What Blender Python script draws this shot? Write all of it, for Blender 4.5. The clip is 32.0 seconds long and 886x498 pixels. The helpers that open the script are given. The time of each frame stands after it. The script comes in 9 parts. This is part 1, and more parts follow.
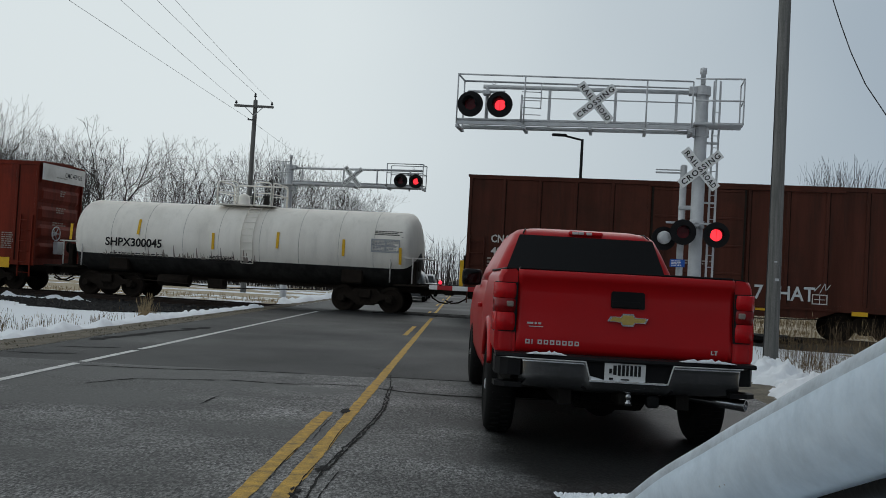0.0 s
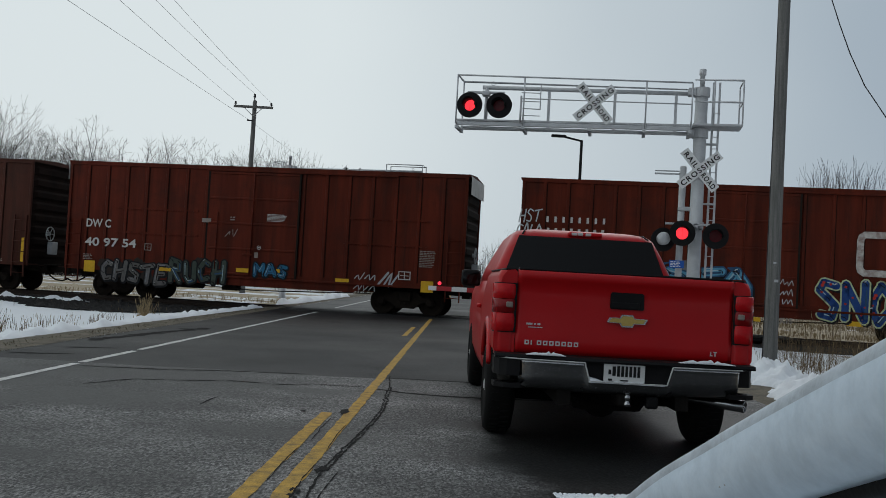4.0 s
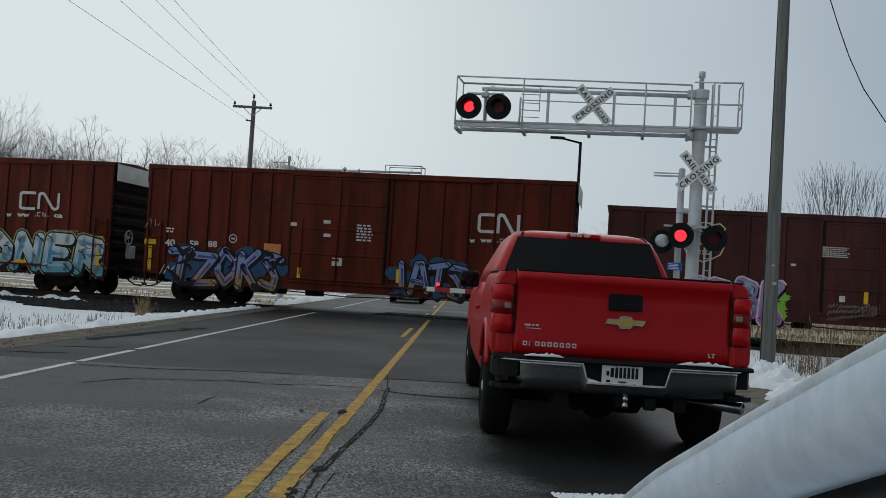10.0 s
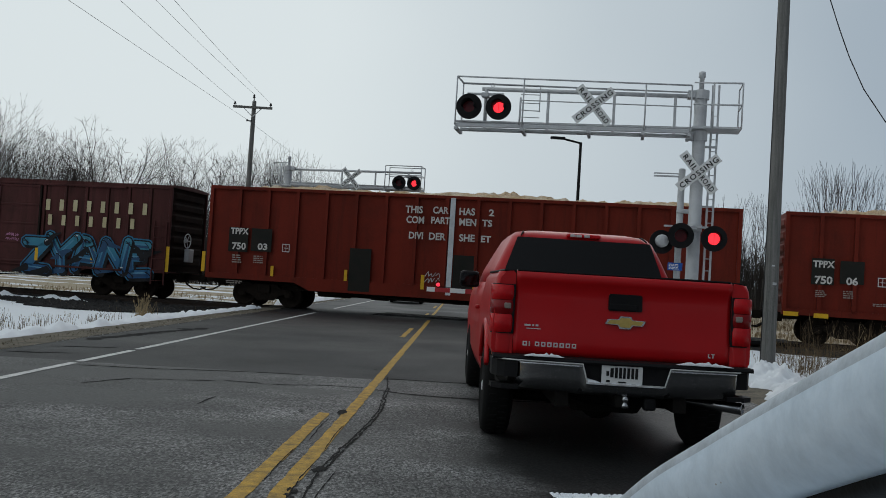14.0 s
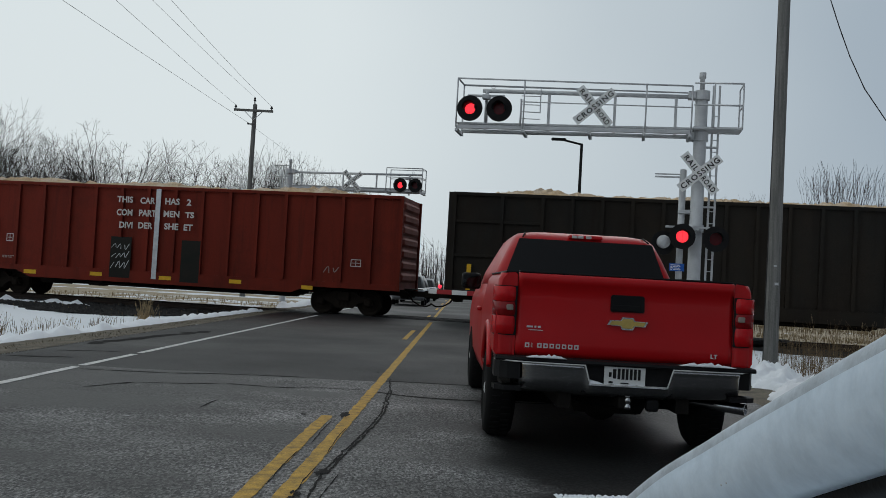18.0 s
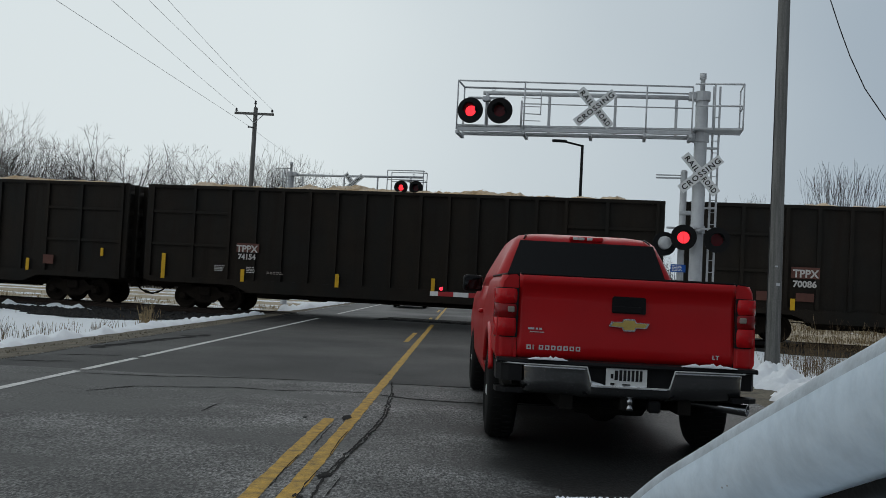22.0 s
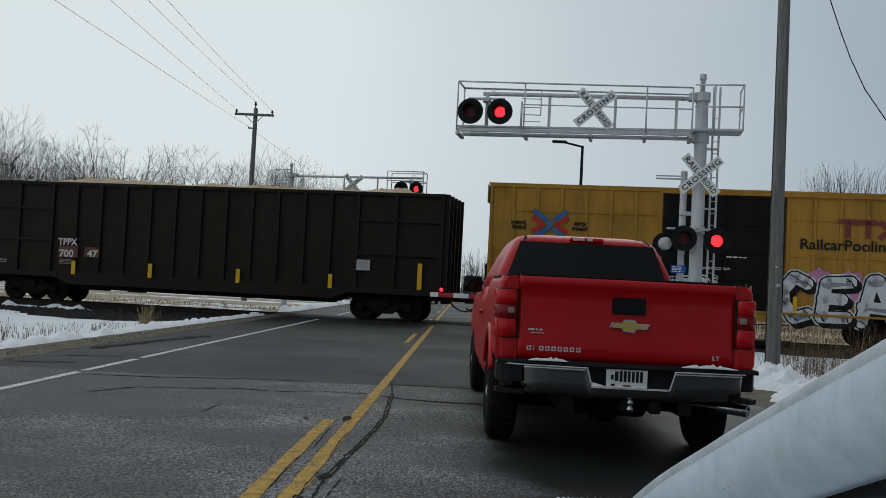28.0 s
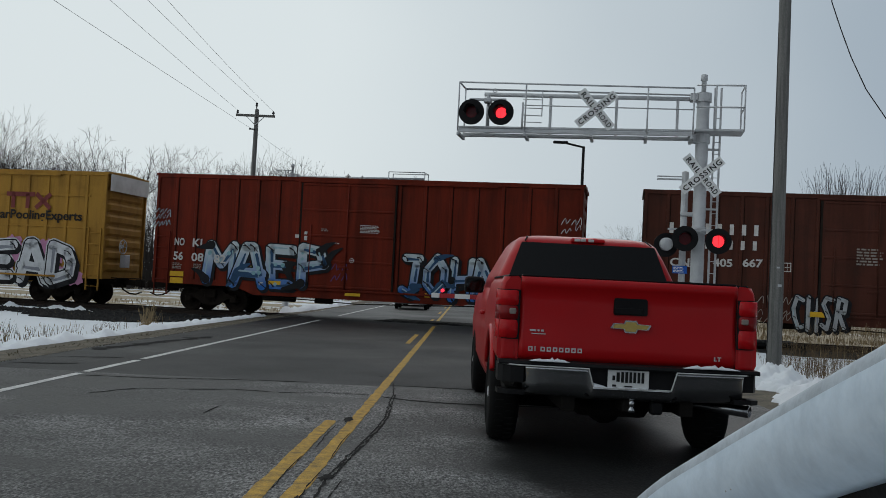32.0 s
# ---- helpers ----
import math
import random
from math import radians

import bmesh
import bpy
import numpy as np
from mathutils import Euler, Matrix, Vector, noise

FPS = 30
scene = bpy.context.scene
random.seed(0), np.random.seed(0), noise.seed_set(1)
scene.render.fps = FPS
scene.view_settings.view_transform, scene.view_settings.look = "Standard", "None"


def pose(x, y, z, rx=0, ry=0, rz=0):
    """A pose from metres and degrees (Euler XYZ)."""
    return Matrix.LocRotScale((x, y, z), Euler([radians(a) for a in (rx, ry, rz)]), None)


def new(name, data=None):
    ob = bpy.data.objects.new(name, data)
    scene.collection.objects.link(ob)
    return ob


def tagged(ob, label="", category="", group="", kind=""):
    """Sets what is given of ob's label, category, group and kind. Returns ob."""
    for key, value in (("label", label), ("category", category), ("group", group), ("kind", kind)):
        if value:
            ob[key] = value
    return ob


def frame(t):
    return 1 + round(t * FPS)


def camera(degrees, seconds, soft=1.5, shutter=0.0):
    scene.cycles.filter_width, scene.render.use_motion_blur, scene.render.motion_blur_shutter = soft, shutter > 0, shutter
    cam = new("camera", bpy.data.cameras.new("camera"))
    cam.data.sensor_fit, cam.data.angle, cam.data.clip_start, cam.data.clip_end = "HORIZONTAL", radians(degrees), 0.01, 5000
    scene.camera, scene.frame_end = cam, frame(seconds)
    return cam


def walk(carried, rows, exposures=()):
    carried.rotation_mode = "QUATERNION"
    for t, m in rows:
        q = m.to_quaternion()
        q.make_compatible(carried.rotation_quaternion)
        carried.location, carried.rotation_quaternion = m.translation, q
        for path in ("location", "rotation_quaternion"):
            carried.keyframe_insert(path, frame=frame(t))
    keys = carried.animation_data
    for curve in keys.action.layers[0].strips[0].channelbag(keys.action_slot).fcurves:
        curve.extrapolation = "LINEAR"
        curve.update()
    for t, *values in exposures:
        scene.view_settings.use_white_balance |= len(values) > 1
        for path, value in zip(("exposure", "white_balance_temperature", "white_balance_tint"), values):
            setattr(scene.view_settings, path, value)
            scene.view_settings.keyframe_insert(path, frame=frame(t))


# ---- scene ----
cam = camera(49.5, 32.0, soft=0.5)
# seconds, x, z, heading to the left, tilt up, lean (degrees)
CAMERA = [
    (0.0, 0.0023, 1.3508, 1.386, 1.752, 3.192), (0.5, 0.0022, 1.3497, 1.400, 1.763, 3.148), (1.0, 0.0017, 1.3462, 1.445, 1.795, 3.145),
    (1.5, 0.0012, 1.3486, 1.414, 1.790, 3.257), (2.0, 0.0029, 1.3475, 1.367, 1.776, 3.335), (2.5, 0.0012, 1.3470, 1.366, 1.768, 3.299),
    (3.0, -0.0011, 1.3463, 1.311, 1.780, 3.273), (3.5, 0.0006, 1.3479, 1.310, 1.796, 3.277), (5.5, 0.0013, 1.3527, 1.499, 1.827, 3.108),
    (6.0, 0.0000, 1.3450, 1.400, 1.850, 3.170), (6.5, 0.0027, 1.3435, 1.405, 1.858, 3.189), (7.0, -0.0017, 1.3449, 1.353, 1.850, 3.195),
    (7.5, 0.0068, 1.3448, 1.320, 1.823, 3.415), (8.0, 0.0022, 1.3457, 1.275, 1.771, 3.594), (8.5, 0.0020, 1.3450, 1.271, 1.780, 3.577),
    (9.0, 0.0028, 1.3545, 1.289, 1.750, 3.519), (9.5, 0.0023, 1.3459, 1.229, 1.823, 3.609), (10.0, -0.0004, 1.3438, 1.254, 1.887, 3.530),
    (10.5, 0.0028, 1.3450, 1.173, 1.845, 3.764), (11.0, 0.0060, 1.3414, 1.239, 1.845, 3.731), (11.5, -0.0020, 1.3480, 1.172, 1.821, 3.754),
    (12.0, 0.0043, 1.3462, 1.142, 1.828, 3.740), (12.5, 0.0021, 1.3458, 1.011, 1.863, 3.821), (13.0, 0.0001, 1.3461, 1.118, 1.958, 3.663),
    (13.5, 0.0014, 1.3413, 1.192, 1.936, 3.591), (14.0, 0.0026, 1.3440, 1.266, 1.898, 3.541), (14.5, 0.0018, 1.3433, 1.304, 1.941, 3.483),
    (16.5, 0.0024, 1.3466, 1.468, 1.945, 3.322), (17.0, 0.0008, 1.3465, 1.469, 1.944, 3.327), (17.5, 0.0046, 1.3417, 1.469, 1.984, 3.328),
    (18.0, -0.0000, 1.3437, 1.360, 2.012, 3.225), (18.5, 0.0007, 1.3472, 1.372, 2.168, 2.782), (19.0, 0.0035, 1.3437, 1.414, 2.184, 2.825),
    (19.5, 0.0015, 1.3440, 1.375, 2.138, 2.822), (20.0, -0.0031, 1.3443, 1.299, 2.125, 2.923), (20.5, 0.0035, 1.3461, 1.336, 2.088, 2.934),
    (21.0, -0.0008, 1.3443, 1.334, 2.101, 2.938), (21.5, -0.0001, 1.3451, 1.340, 2.094, 2.937), (22.0, 0.0021, 1.3457, 1.444, 2.135, 2.934),
    (22.5, 0.0008, 1.3433, 1.448, 2.142, 2.913), (23.0, 0.0023, 1.3443, 1.376, 2.099, 2.956), (23.5, 0.0011, 1.3478, 1.324, 2.113, 3.006),
    (24.0, 0.0010, 1.3461, 1.388, 2.109, 2.997), (24.5, -0.0015, 1.3442, 1.368, 2.085, 3.056), (25.0, 0.0019, 1.3483, 1.431, 2.102, 3.010),
    (25.5, 0.0050, 1.3443, 1.340, 2.165, 2.989), (27.5, 0.0000, 1.3443, 1.431, 2.134, 2.997), (28.0, 0.0009, 1.3460, 1.452, 2.186, 2.914),
    (28.5, 0.0011, 1.3443, 1.420, 2.199, 2.942), (29.0, 0.0024, 1.3461, 1.478, 2.186, 2.900), (29.5, -0.0006, 1.3493, 1.426, 2.146, 2.995),
    (30.0, 0.0032, 1.3456, 1.453, 2.166, 3.055), (30.5, 0.0005, 1.3432, 1.482, 2.205, 2.946), (31.0, 0.0006, 1.3440, 1.504, 2.213, 2.950),
    (31.5, -0.0017, 1.3477, 1.482, 2.184, 2.937), (32.0, 0.0001, 1.3483, 1.526, 2.223, 2.853),
]
walk(cam, [(t, pose(x, 0, z, 90 + up, 0, left) @ pose(0, 0, 0, 0, 0, lean)) for t, x, z, left, up, lean in CAMERA])

# ---- world, sun ----
SUN_UP, SUN_TURN = radians(38), radians(200)
world = bpy.data.worlds.new("overcast")
scene.world = world
world.use_nodes = True
wn, wl = world.node_tree.nodes, world.node_tree.links
sky = wn.new("ShaderNodeTexSky")
sky.sky_type, sky.sun_disc, sky.sun_elevation, sky.sun_rotation = "NISHITA", False, SUN_UP, SUN_TURN
sky.air_density, sky.dust_density, sky.ozone_density = 1.0, 4.0, 1.0
grey = wn.new("ShaderNodeHueSaturation")
grey.inputs["Saturation"].default_value = 0.25
wl.new(sky.outputs[0], grey.inputs["Color"])
where = wn.new("ShaderNodeTexCoord")
clouds = wn.new("ShaderNodeTexNoise")
clouds.inputs["Scale"].default_value, clouds.inputs["Detail"].default_value = 1.6, 3.0
wl.new(where.outputs["Generated"], clouds.inputs["Vector"])
parts_xyz = wn.new("ShaderNodeSeparateXYZ")
wl.new(where.outputs["Generated"], parts_xyz.inputs[0])
# the cloud deck is thin and pale towards the hidden sun, ahead and to the left, and grows heavier and bluer away from it
puff = None
for source, gain, shift in ((parts_xyz.outputs[0], 0.60, 0.375), (parts_xyz.outputs[1], -0.30, None), (parts_xyz.outputs[2], -0.10, None), (clouds.outputs[0], 0.25, None)):
    step = wn.new("ShaderNodeMath")
    step.operation = "MULTIPLY_ADD"
    wl.new(source, step.inputs[0])
    step.inputs[1].default_value = gain
    if puff is None:
        step.inputs[2].default_value = shift
    else:
        wl.new(puff.outputs[0], step.inputs[2])
    puff = step
deck = wn.new("ShaderNodeValToRGB")
deck.color_ramp.elements[0].position, deck.color_ramp.elements[0].color = 0.10, (0.72, 0.79, 0.81, 1)
deck.color_ramp.elements[1].position, deck.color_ramp.elements[1].color = 0.46, (0.355, 0.430, 0.50, 1)
heavy = deck.color_ramp.elements.new(0.85)
heavy.color = (0.15, 0.175, 0.21, 1)
wl.new(puff.outputs[0], deck.inputs[0])
haze = wn.new("ShaderNodeMixRGB")
haze.inputs[0].default_value = 0.93
dim = wn.new("ShaderNodeMixRGB")
dim.blend_type, dim.inputs[0].default_value, dim.inputs[2].default_value = "MULTIPLY", 1.0, (0.1, 0.1, 0.1, 1)
wl.new(grey.outputs[0], dim.inputs[1])
wl.new(dim.outputs[0], haze.inputs[1])
wl.new(deck.outputs[0], haze.inputs[2])
back = wn["Background"]
back.inputs["Strength"].default_value = 1.0
wl.new(haze.outputs[0], back.inputs["Color"])
sun = new("sun", bpy.data.lights.new("sun", "SUN"))
sun.data.energy, sun.data.angle, sun.data.color = 0.5, radians(40), (1.0, 0.97, 0.93)
sun.matrix_basis = pose(0, 0, 50, 52, 0, 160)
scene.view_settings.exposure = 0.0

# ---- materials ----


def surface(name, colour, other=None, scale=4.0, fine=60.0, rough=0.6, rough_other=None, metal=0.0, bump=0.15, stretch=(1, 1, 1), amount=0.5,
            coat=0.0, specular=0.2, vary=0.0, grit=0.15, tint=None, soil=0.0):
    """A procedural surface: two colours mixed by a broad and a fine noise, with fine relief."""
    m = bpy.data.materials.new(name)
    m.use_nodes = True
    n, l = m.node_tree.nodes, m.node_tree.links
    p = n["Principled BSDF"]
    other = other or tuple(c * 0.6 for c in colour)
    tc, mp = n.new("ShaderNodeTexCoord"), n.new("ShaderNodeMapping")
    mp.inputs["Scale"].default_value = stretch
    l.new(tc.outputs["Object"], mp.inputs[0])
    big, small = n.new("ShaderNodeTexNoise"), n.new("ShaderNodeTexNoise")
    big.inputs["Scale"].default_value, big.inputs["Detail"].default_value, big.inputs["Roughness"].default_value = scale, 6.0, 0.62
    small.inputs["Scale"].default_value, small.inputs["Detail"].default_value = fine, 3.0
    l.new(mp.outputs[0], big.inputs["Vector"])
    l.new(tc.outputs["Object"], small.inputs["Vector"])
    ramp = n.new("ShaderNodeValToRGB")
    ramp.color_ramp.elements[0].position, ramp.color_ramp.elements[1].position = 0.5 - 0.12, 0.5 + 0.2
    l.new(big.outputs[0], ramp.inputs[0])
    gain = n.new("ShaderNodeMath")
    gain.operation, gain.inputs[1].default_value = "MULTIPLY", amount
    l.new(ramp.outputs[0], gain.inputs[0])
    mix = n.new("ShaderNodeMixRGB")
    mix.inputs[1].default_value, mix.inputs[2].default_value = (*colour, 1), (*other, 1)
    l.new(gain.outputs[0], mix.inputs[0])
    speck = n.new("ShaderNodeMixRGB")
    speck.blend_type, speck.inputs[0].default_value = "OVERLAY", grit
    l.new(mix.outputs[0], speck.inputs[1])
    l.new(small.outputs[0], speck.inputs[2])
    last = speck
    if vary:
        info, val, hsv = n.new("ShaderNodeObjectInfo"), n.new("ShaderNodeMapRange"), n.new("ShaderNodeHueSaturation")
        val.inputs["To Min"].default_value, val.inputs["To Max"].default_value = 1 - vary, 1 + vary
        l.new(info.outputs["Random"], val.inputs["Value"])
        l.new(val.outputs[0], hsv.inputs["Value"])
        l.new(speck.outputs[0], hsv.inputs["Color"])
        last = hsv
    if soil:
        # grime: broad ragged clouds and long runs down the side
        for size, lo, hi, st in ((0.55, 0.50, 0.72, (1, 1, 1.3)), (3.2, 0.52, 0.70, (1, 1, 0.10))):
            turn, cloud, gate, dirt = n.new("ShaderNodeMapping"), n.new("ShaderNodeTexNoise"), n.new("ShaderNodeMapRange"), n.new("ShaderNodeMixRGB")
            turn.inputs["Scale"].default_value = st
            l.new(tc.outputs["Object"], turn.inputs[0])
            l.new(turn.outputs[0], cloud.inputs["Vector"])
            cloud.inputs["Scale"].default_value, cloud.inputs["Detail"].default_value, cloud.inputs["Roughness"].default_value = size, 8.0, 0.68
            gate.inputs["From Min"].default_value, gate.inputs["From Max"].default_value, gate.inputs["To Max"].default_value = lo, hi, soil
            l.new(cloud.outputs[0], gate.inputs["Value"])
            dirt.inputs[2].default_value = (0.016, 0.012, 0.010, 1)
            l.new(gate.outputs[0], dirt.inputs[0])
            l.new(last.outputs[0], dirt.inputs[1])
            last = dirt
    l.new(last.outputs[0], p.inputs["Base Color"])
    rmix = n.new("ShaderNodeMapRange")
    rmix.inputs["To Min"].default_value, rmix.inputs["To Max"].default_value = rough, rough if rough_other is None else rough_other
    l.new(gain.outputs[0], rmix.inputs["Value"])
    l.new(rmix.outputs[0], p.inputs["Roughness"])
    p.inputs["Metallic"].default_value = metal
    p.inputs["Coat Weight"].default_value = coat
    p.inputs["Coat Roughness"].default_value = 0.08
    p.inputs["Specular IOR Level"].default_value = specular
    if tint:
        p.inputs["Specular Tint"].default_value = (*tint, 1)
    if bump:
        b = n.new("ShaderNodeBump")
        b.inputs["Strength"].default_value, b.inputs["Distance"].default_value = bump, 0.01
        l.new(small.outputs[0], b.inputs["Height"])
        l.new(b.outputs[0], p.inputs["Normal"])
    return m


def glow(name, colour, strength):
    m = bpy.data.materials.new(name)
    m.use_nodes = True
    p = m.node_tree.nodes["Principled BSDF"]
    p.inputs["Base Color"].default_value = (*colour, 1)
    p.inputs["Emission Color"].default_value = (*colour, 1)
    p.inputs["Emission Strength"].default_value = strength
    p.inputs["Roughness"].default_value = 0.3
    return m




def asphalt(name, base, worn, wet, wet_from, wet_to, stretch, stones, grit, stain=0.0, melt=0.0):
    """Asphalt: stone specks, worn paler areas, darker smoother damp areas; stain also paints in the truck's shade."""
    m = bpy.data.materials.new(name)
    m.use_nodes = True
    n, l = m.node_tree.nodes, m.node_tree.links
    p = n["Principled BSDF"]
    tc, mp = n.new("ShaderNodeTexCoord"), n.new("ShaderNodeMapping")
    mp.inputs["Scale"].default_value = stretch
    l.new(tc.outputs["Object"], mp.inputs[0])
    damp, wear, speck, cell = n.new("ShaderNodeTexNoise"), n.new("ShaderNodeTexNoise"), n.new("ShaderNodeTexNoise"), n.new("ShaderNodeTexVoronoi")
    for node, sc, det in ((damp, 1.0, 7.0), (wear, 0.9, 9.0), (speck, stones, 6.0)):
        node.inputs["Scale"].default_value, node.inputs["Detail"].default_value = sc, det
    speck.inputs["Roughness"].default_value, cell.inputs["Scale"].default_value = 0.65, stones * 1.1
    l.new(mp.outputs[0], damp.inputs["Vector"])
    lie = n.new("ShaderNodeMapping")
    lie.inputs["Scale"].default_value = (1.0, 0.42, 1.0)
    l.new(tc.outputs["Object"], lie.inputs[0])
    l.new(tc.outputs["Object"], wear.inputs["Vector"])
    for node in (speck, cell):
        l.new(lie.outputs[0], node.inputs["Vector"])
    w1, w2 = n.new("ShaderNodeMapRange"), n.new("ShaderNodeMapRange")
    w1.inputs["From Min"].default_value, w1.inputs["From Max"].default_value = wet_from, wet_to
    level = damp
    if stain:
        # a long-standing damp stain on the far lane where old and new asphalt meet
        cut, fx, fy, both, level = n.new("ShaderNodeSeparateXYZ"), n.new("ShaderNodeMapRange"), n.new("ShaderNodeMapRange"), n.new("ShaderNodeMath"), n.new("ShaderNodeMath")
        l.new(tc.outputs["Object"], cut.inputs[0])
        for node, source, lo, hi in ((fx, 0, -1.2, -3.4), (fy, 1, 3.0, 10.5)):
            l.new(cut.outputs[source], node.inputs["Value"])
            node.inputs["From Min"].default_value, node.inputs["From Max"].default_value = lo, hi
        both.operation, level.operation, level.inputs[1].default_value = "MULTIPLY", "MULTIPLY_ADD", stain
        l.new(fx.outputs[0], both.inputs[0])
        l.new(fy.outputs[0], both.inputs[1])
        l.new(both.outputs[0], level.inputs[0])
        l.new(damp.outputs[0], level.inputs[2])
        # near lane darkened: damp and oil, plus painted shade under and behind the truck
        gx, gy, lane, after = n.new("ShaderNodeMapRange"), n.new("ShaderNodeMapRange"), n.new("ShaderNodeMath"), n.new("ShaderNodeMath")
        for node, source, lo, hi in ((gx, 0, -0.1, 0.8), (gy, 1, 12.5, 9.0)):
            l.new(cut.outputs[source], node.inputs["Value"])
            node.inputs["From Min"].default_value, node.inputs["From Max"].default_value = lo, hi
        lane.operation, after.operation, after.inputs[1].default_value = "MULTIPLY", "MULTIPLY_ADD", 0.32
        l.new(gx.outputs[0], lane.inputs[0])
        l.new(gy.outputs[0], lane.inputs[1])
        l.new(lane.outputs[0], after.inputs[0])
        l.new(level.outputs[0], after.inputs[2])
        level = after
    if melt:
        # meltwater that runs from the snow bank over the lane before the crossing
        cut, fx, fy, both, level = n.new("ShaderNodeSeparateXYZ"), n.new("ShaderNodeMapRange"), n.new("ShaderNodeMapRange"), n.new("ShaderNodeMath"), n.new("ShaderNodeMath")
        l.new(tc.outputs["Object"], cut.inputs[0])
        for node, source, lo, hi in ((fx, 0, 1.0, -5.0), (fy, 1, 15.0, 27.0)):
            l.new(cut.outputs[source], node.inputs["Value"])
            node.inputs["From Min"].default_value, node.inputs["From Max"].default_value = lo, hi
        both.operation, level.operation, level.inputs[1].default_value = "MULTIPLY", "MULTIPLY_ADD", melt
        l.new(fx.outputs[0], both.inputs[0])
        l.new(fy.outputs[0], both.inputs[1])
        l.new(both.outputs[0], level.inputs[0])
        l.new(damp.outputs[0], level.inputs[2])
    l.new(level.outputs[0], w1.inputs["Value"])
    w2.inputs["From Min"].default_value, w2.inputs["From Max"].default_value = 0.38, 0.66
    l.new(wear.outputs[0], w2.inputs["Value"])
    c1, c2, c3, c4 = (n.new("ShaderNodeMixRGB") for _ in range(4))
    c1.inputs[1].default_value, c1.inputs[2].default_value = (*base, 1), (*worn, 1)
    l.new(w2.outputs[0], c1.inputs[0])
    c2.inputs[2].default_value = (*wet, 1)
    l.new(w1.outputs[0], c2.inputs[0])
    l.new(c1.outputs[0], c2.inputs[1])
    c3.blend_type, c3.inputs[0].default_value = "MULTIPLY", grit
    tone = n.new("ShaderNodeMapRange")
    l.new(speck.outputs[0], tone.inputs["Value"])
    tone.inputs["From Min"].default_value, tone.inputs["From Max"].default_value = 0.36, 0.66
    tone.inputs["To Min"].default_value, tone.inputs["To Max"].default_value = 0.25, 1.7
    l.new(c2.outputs[0], c3.inputs[1])
    l.new(tone.outputs[0], c3.inputs[2])
    # single stones, pale or dark
    one, pale = n.new("ShaderNodeSeparateColor"), n.new("ShaderNodeMapRange")
    l.new(cell.outputs["Color"], one.inputs[0])
    l.new(one.outputs[0], pale.inputs["Value"])
    pale.inputs["To Min"].default_value, pale.inputs["To Max"].default_value = 0.25, 1.75
    c4.blend_type, c4.inputs[0].default_value = "MULTIPLY", 0.8 * grit
    l.new(c3.outputs[0], c4.inputs[1])
    l.new(pale.outputs[0], c4.inputs[2])
    bw = n.new("ShaderNodeHueSaturation")
    bw.inputs["Saturation"].default_value = 0.35
    l.new(c4.outputs[0], bw.inputs["Color"])
    l.new(bw.outputs[0], p.inputs["Base Color"])
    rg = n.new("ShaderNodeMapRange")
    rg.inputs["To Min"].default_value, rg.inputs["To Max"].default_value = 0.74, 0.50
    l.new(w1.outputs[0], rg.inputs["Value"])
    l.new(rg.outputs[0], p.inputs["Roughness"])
    p.inputs["Specular IOR Level"].default_value = 0.21
    b = n.new("ShaderNodeBump")
    b.inputs["Strength"].default_value, b.inputs["Distance"].default_value = 0.35, 0.006
    l.new(cell.outputs["Distance"], b.inputs["Height"])
    l.new(b.outputs[0], p.inputs["Normal"])
    return m


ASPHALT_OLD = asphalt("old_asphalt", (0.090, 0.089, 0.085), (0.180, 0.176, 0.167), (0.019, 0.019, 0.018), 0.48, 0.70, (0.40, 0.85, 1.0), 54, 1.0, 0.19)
ASPHALT_NEW = asphalt("damp_asphalt", (0.0225, 0.0232, 0.0242), (0.037, 0.038, 0.039), (0.009, 0.0095, 0.010), 0.42, 0.72, (0.30, 0.22, 1.0), 90, 0.6, melt=0.24)
TAR = surface("tar", (0.008, 0.008, 0.008), (0.016, 0.015, 0.015), 3, 60, 0.8, bump=0.3, specular=0.08)
PAINT_YELLOW = surface("road_yellow", (0.50, 0.30, 0.05), (0.085, 0.07, 0.045), 9, 90, 0.75, bump=0.3, amount=0.75, grit=0.6)
PAINT_WHITE = surface("road_white", (0.62, 0.62, 0.60), (0.16, 0.16, 0.155), 7, 70, 0.7, bump=0.3, amount=0.5, grit=0.4)
GRAVEL = surface("gravel", (0.150, 0.130, 0.098), (0.050, 0.045, 0.036), 2.4, 34, 0.9, bump=1.0, amount=0.8, grit=0.8)
BALLAST = surface("ballast", (0.0375, 0.036, 0.035), (0.015, 0.0145, 0.014), 8, 30, 0.9, bump=1.0, amount=0.9, grit=0.8, vary=0.3)
SNOW = surface("snow", (0.80, 0.83, 0.86), (0.68, 0.71, 0.75), 1.5, 30, 0.6, bump=0.35, amount=0.6, grit=0.06)
RAIL_STEEL = surface("rail_steel", (0.03, 0.0225, 0.019), (0.05, 0.03, 0.02), 3, 40, 0.6, metal=0.3)
TIE_WOOD = surface("tie_wood", (0.055, 0.045, 0.038), (0.03, 0.026, 0.022), 3, 40, 0.9, stretch=(0.3, 4, 1))
GALV = surface("galvanised", (0.55, 0.56, 0.57), (0.38, 0.39, 0.40), 3, 40, 0.5, 0.62, metal=0.25, bump=0.05, amount=0.6)
BLACK = surface("black_metal", (0.012, 0.012, 0.013), (0.02, 0.02, 0.02), 3, 40, 0.5, bump=0.05, specular=0.08)
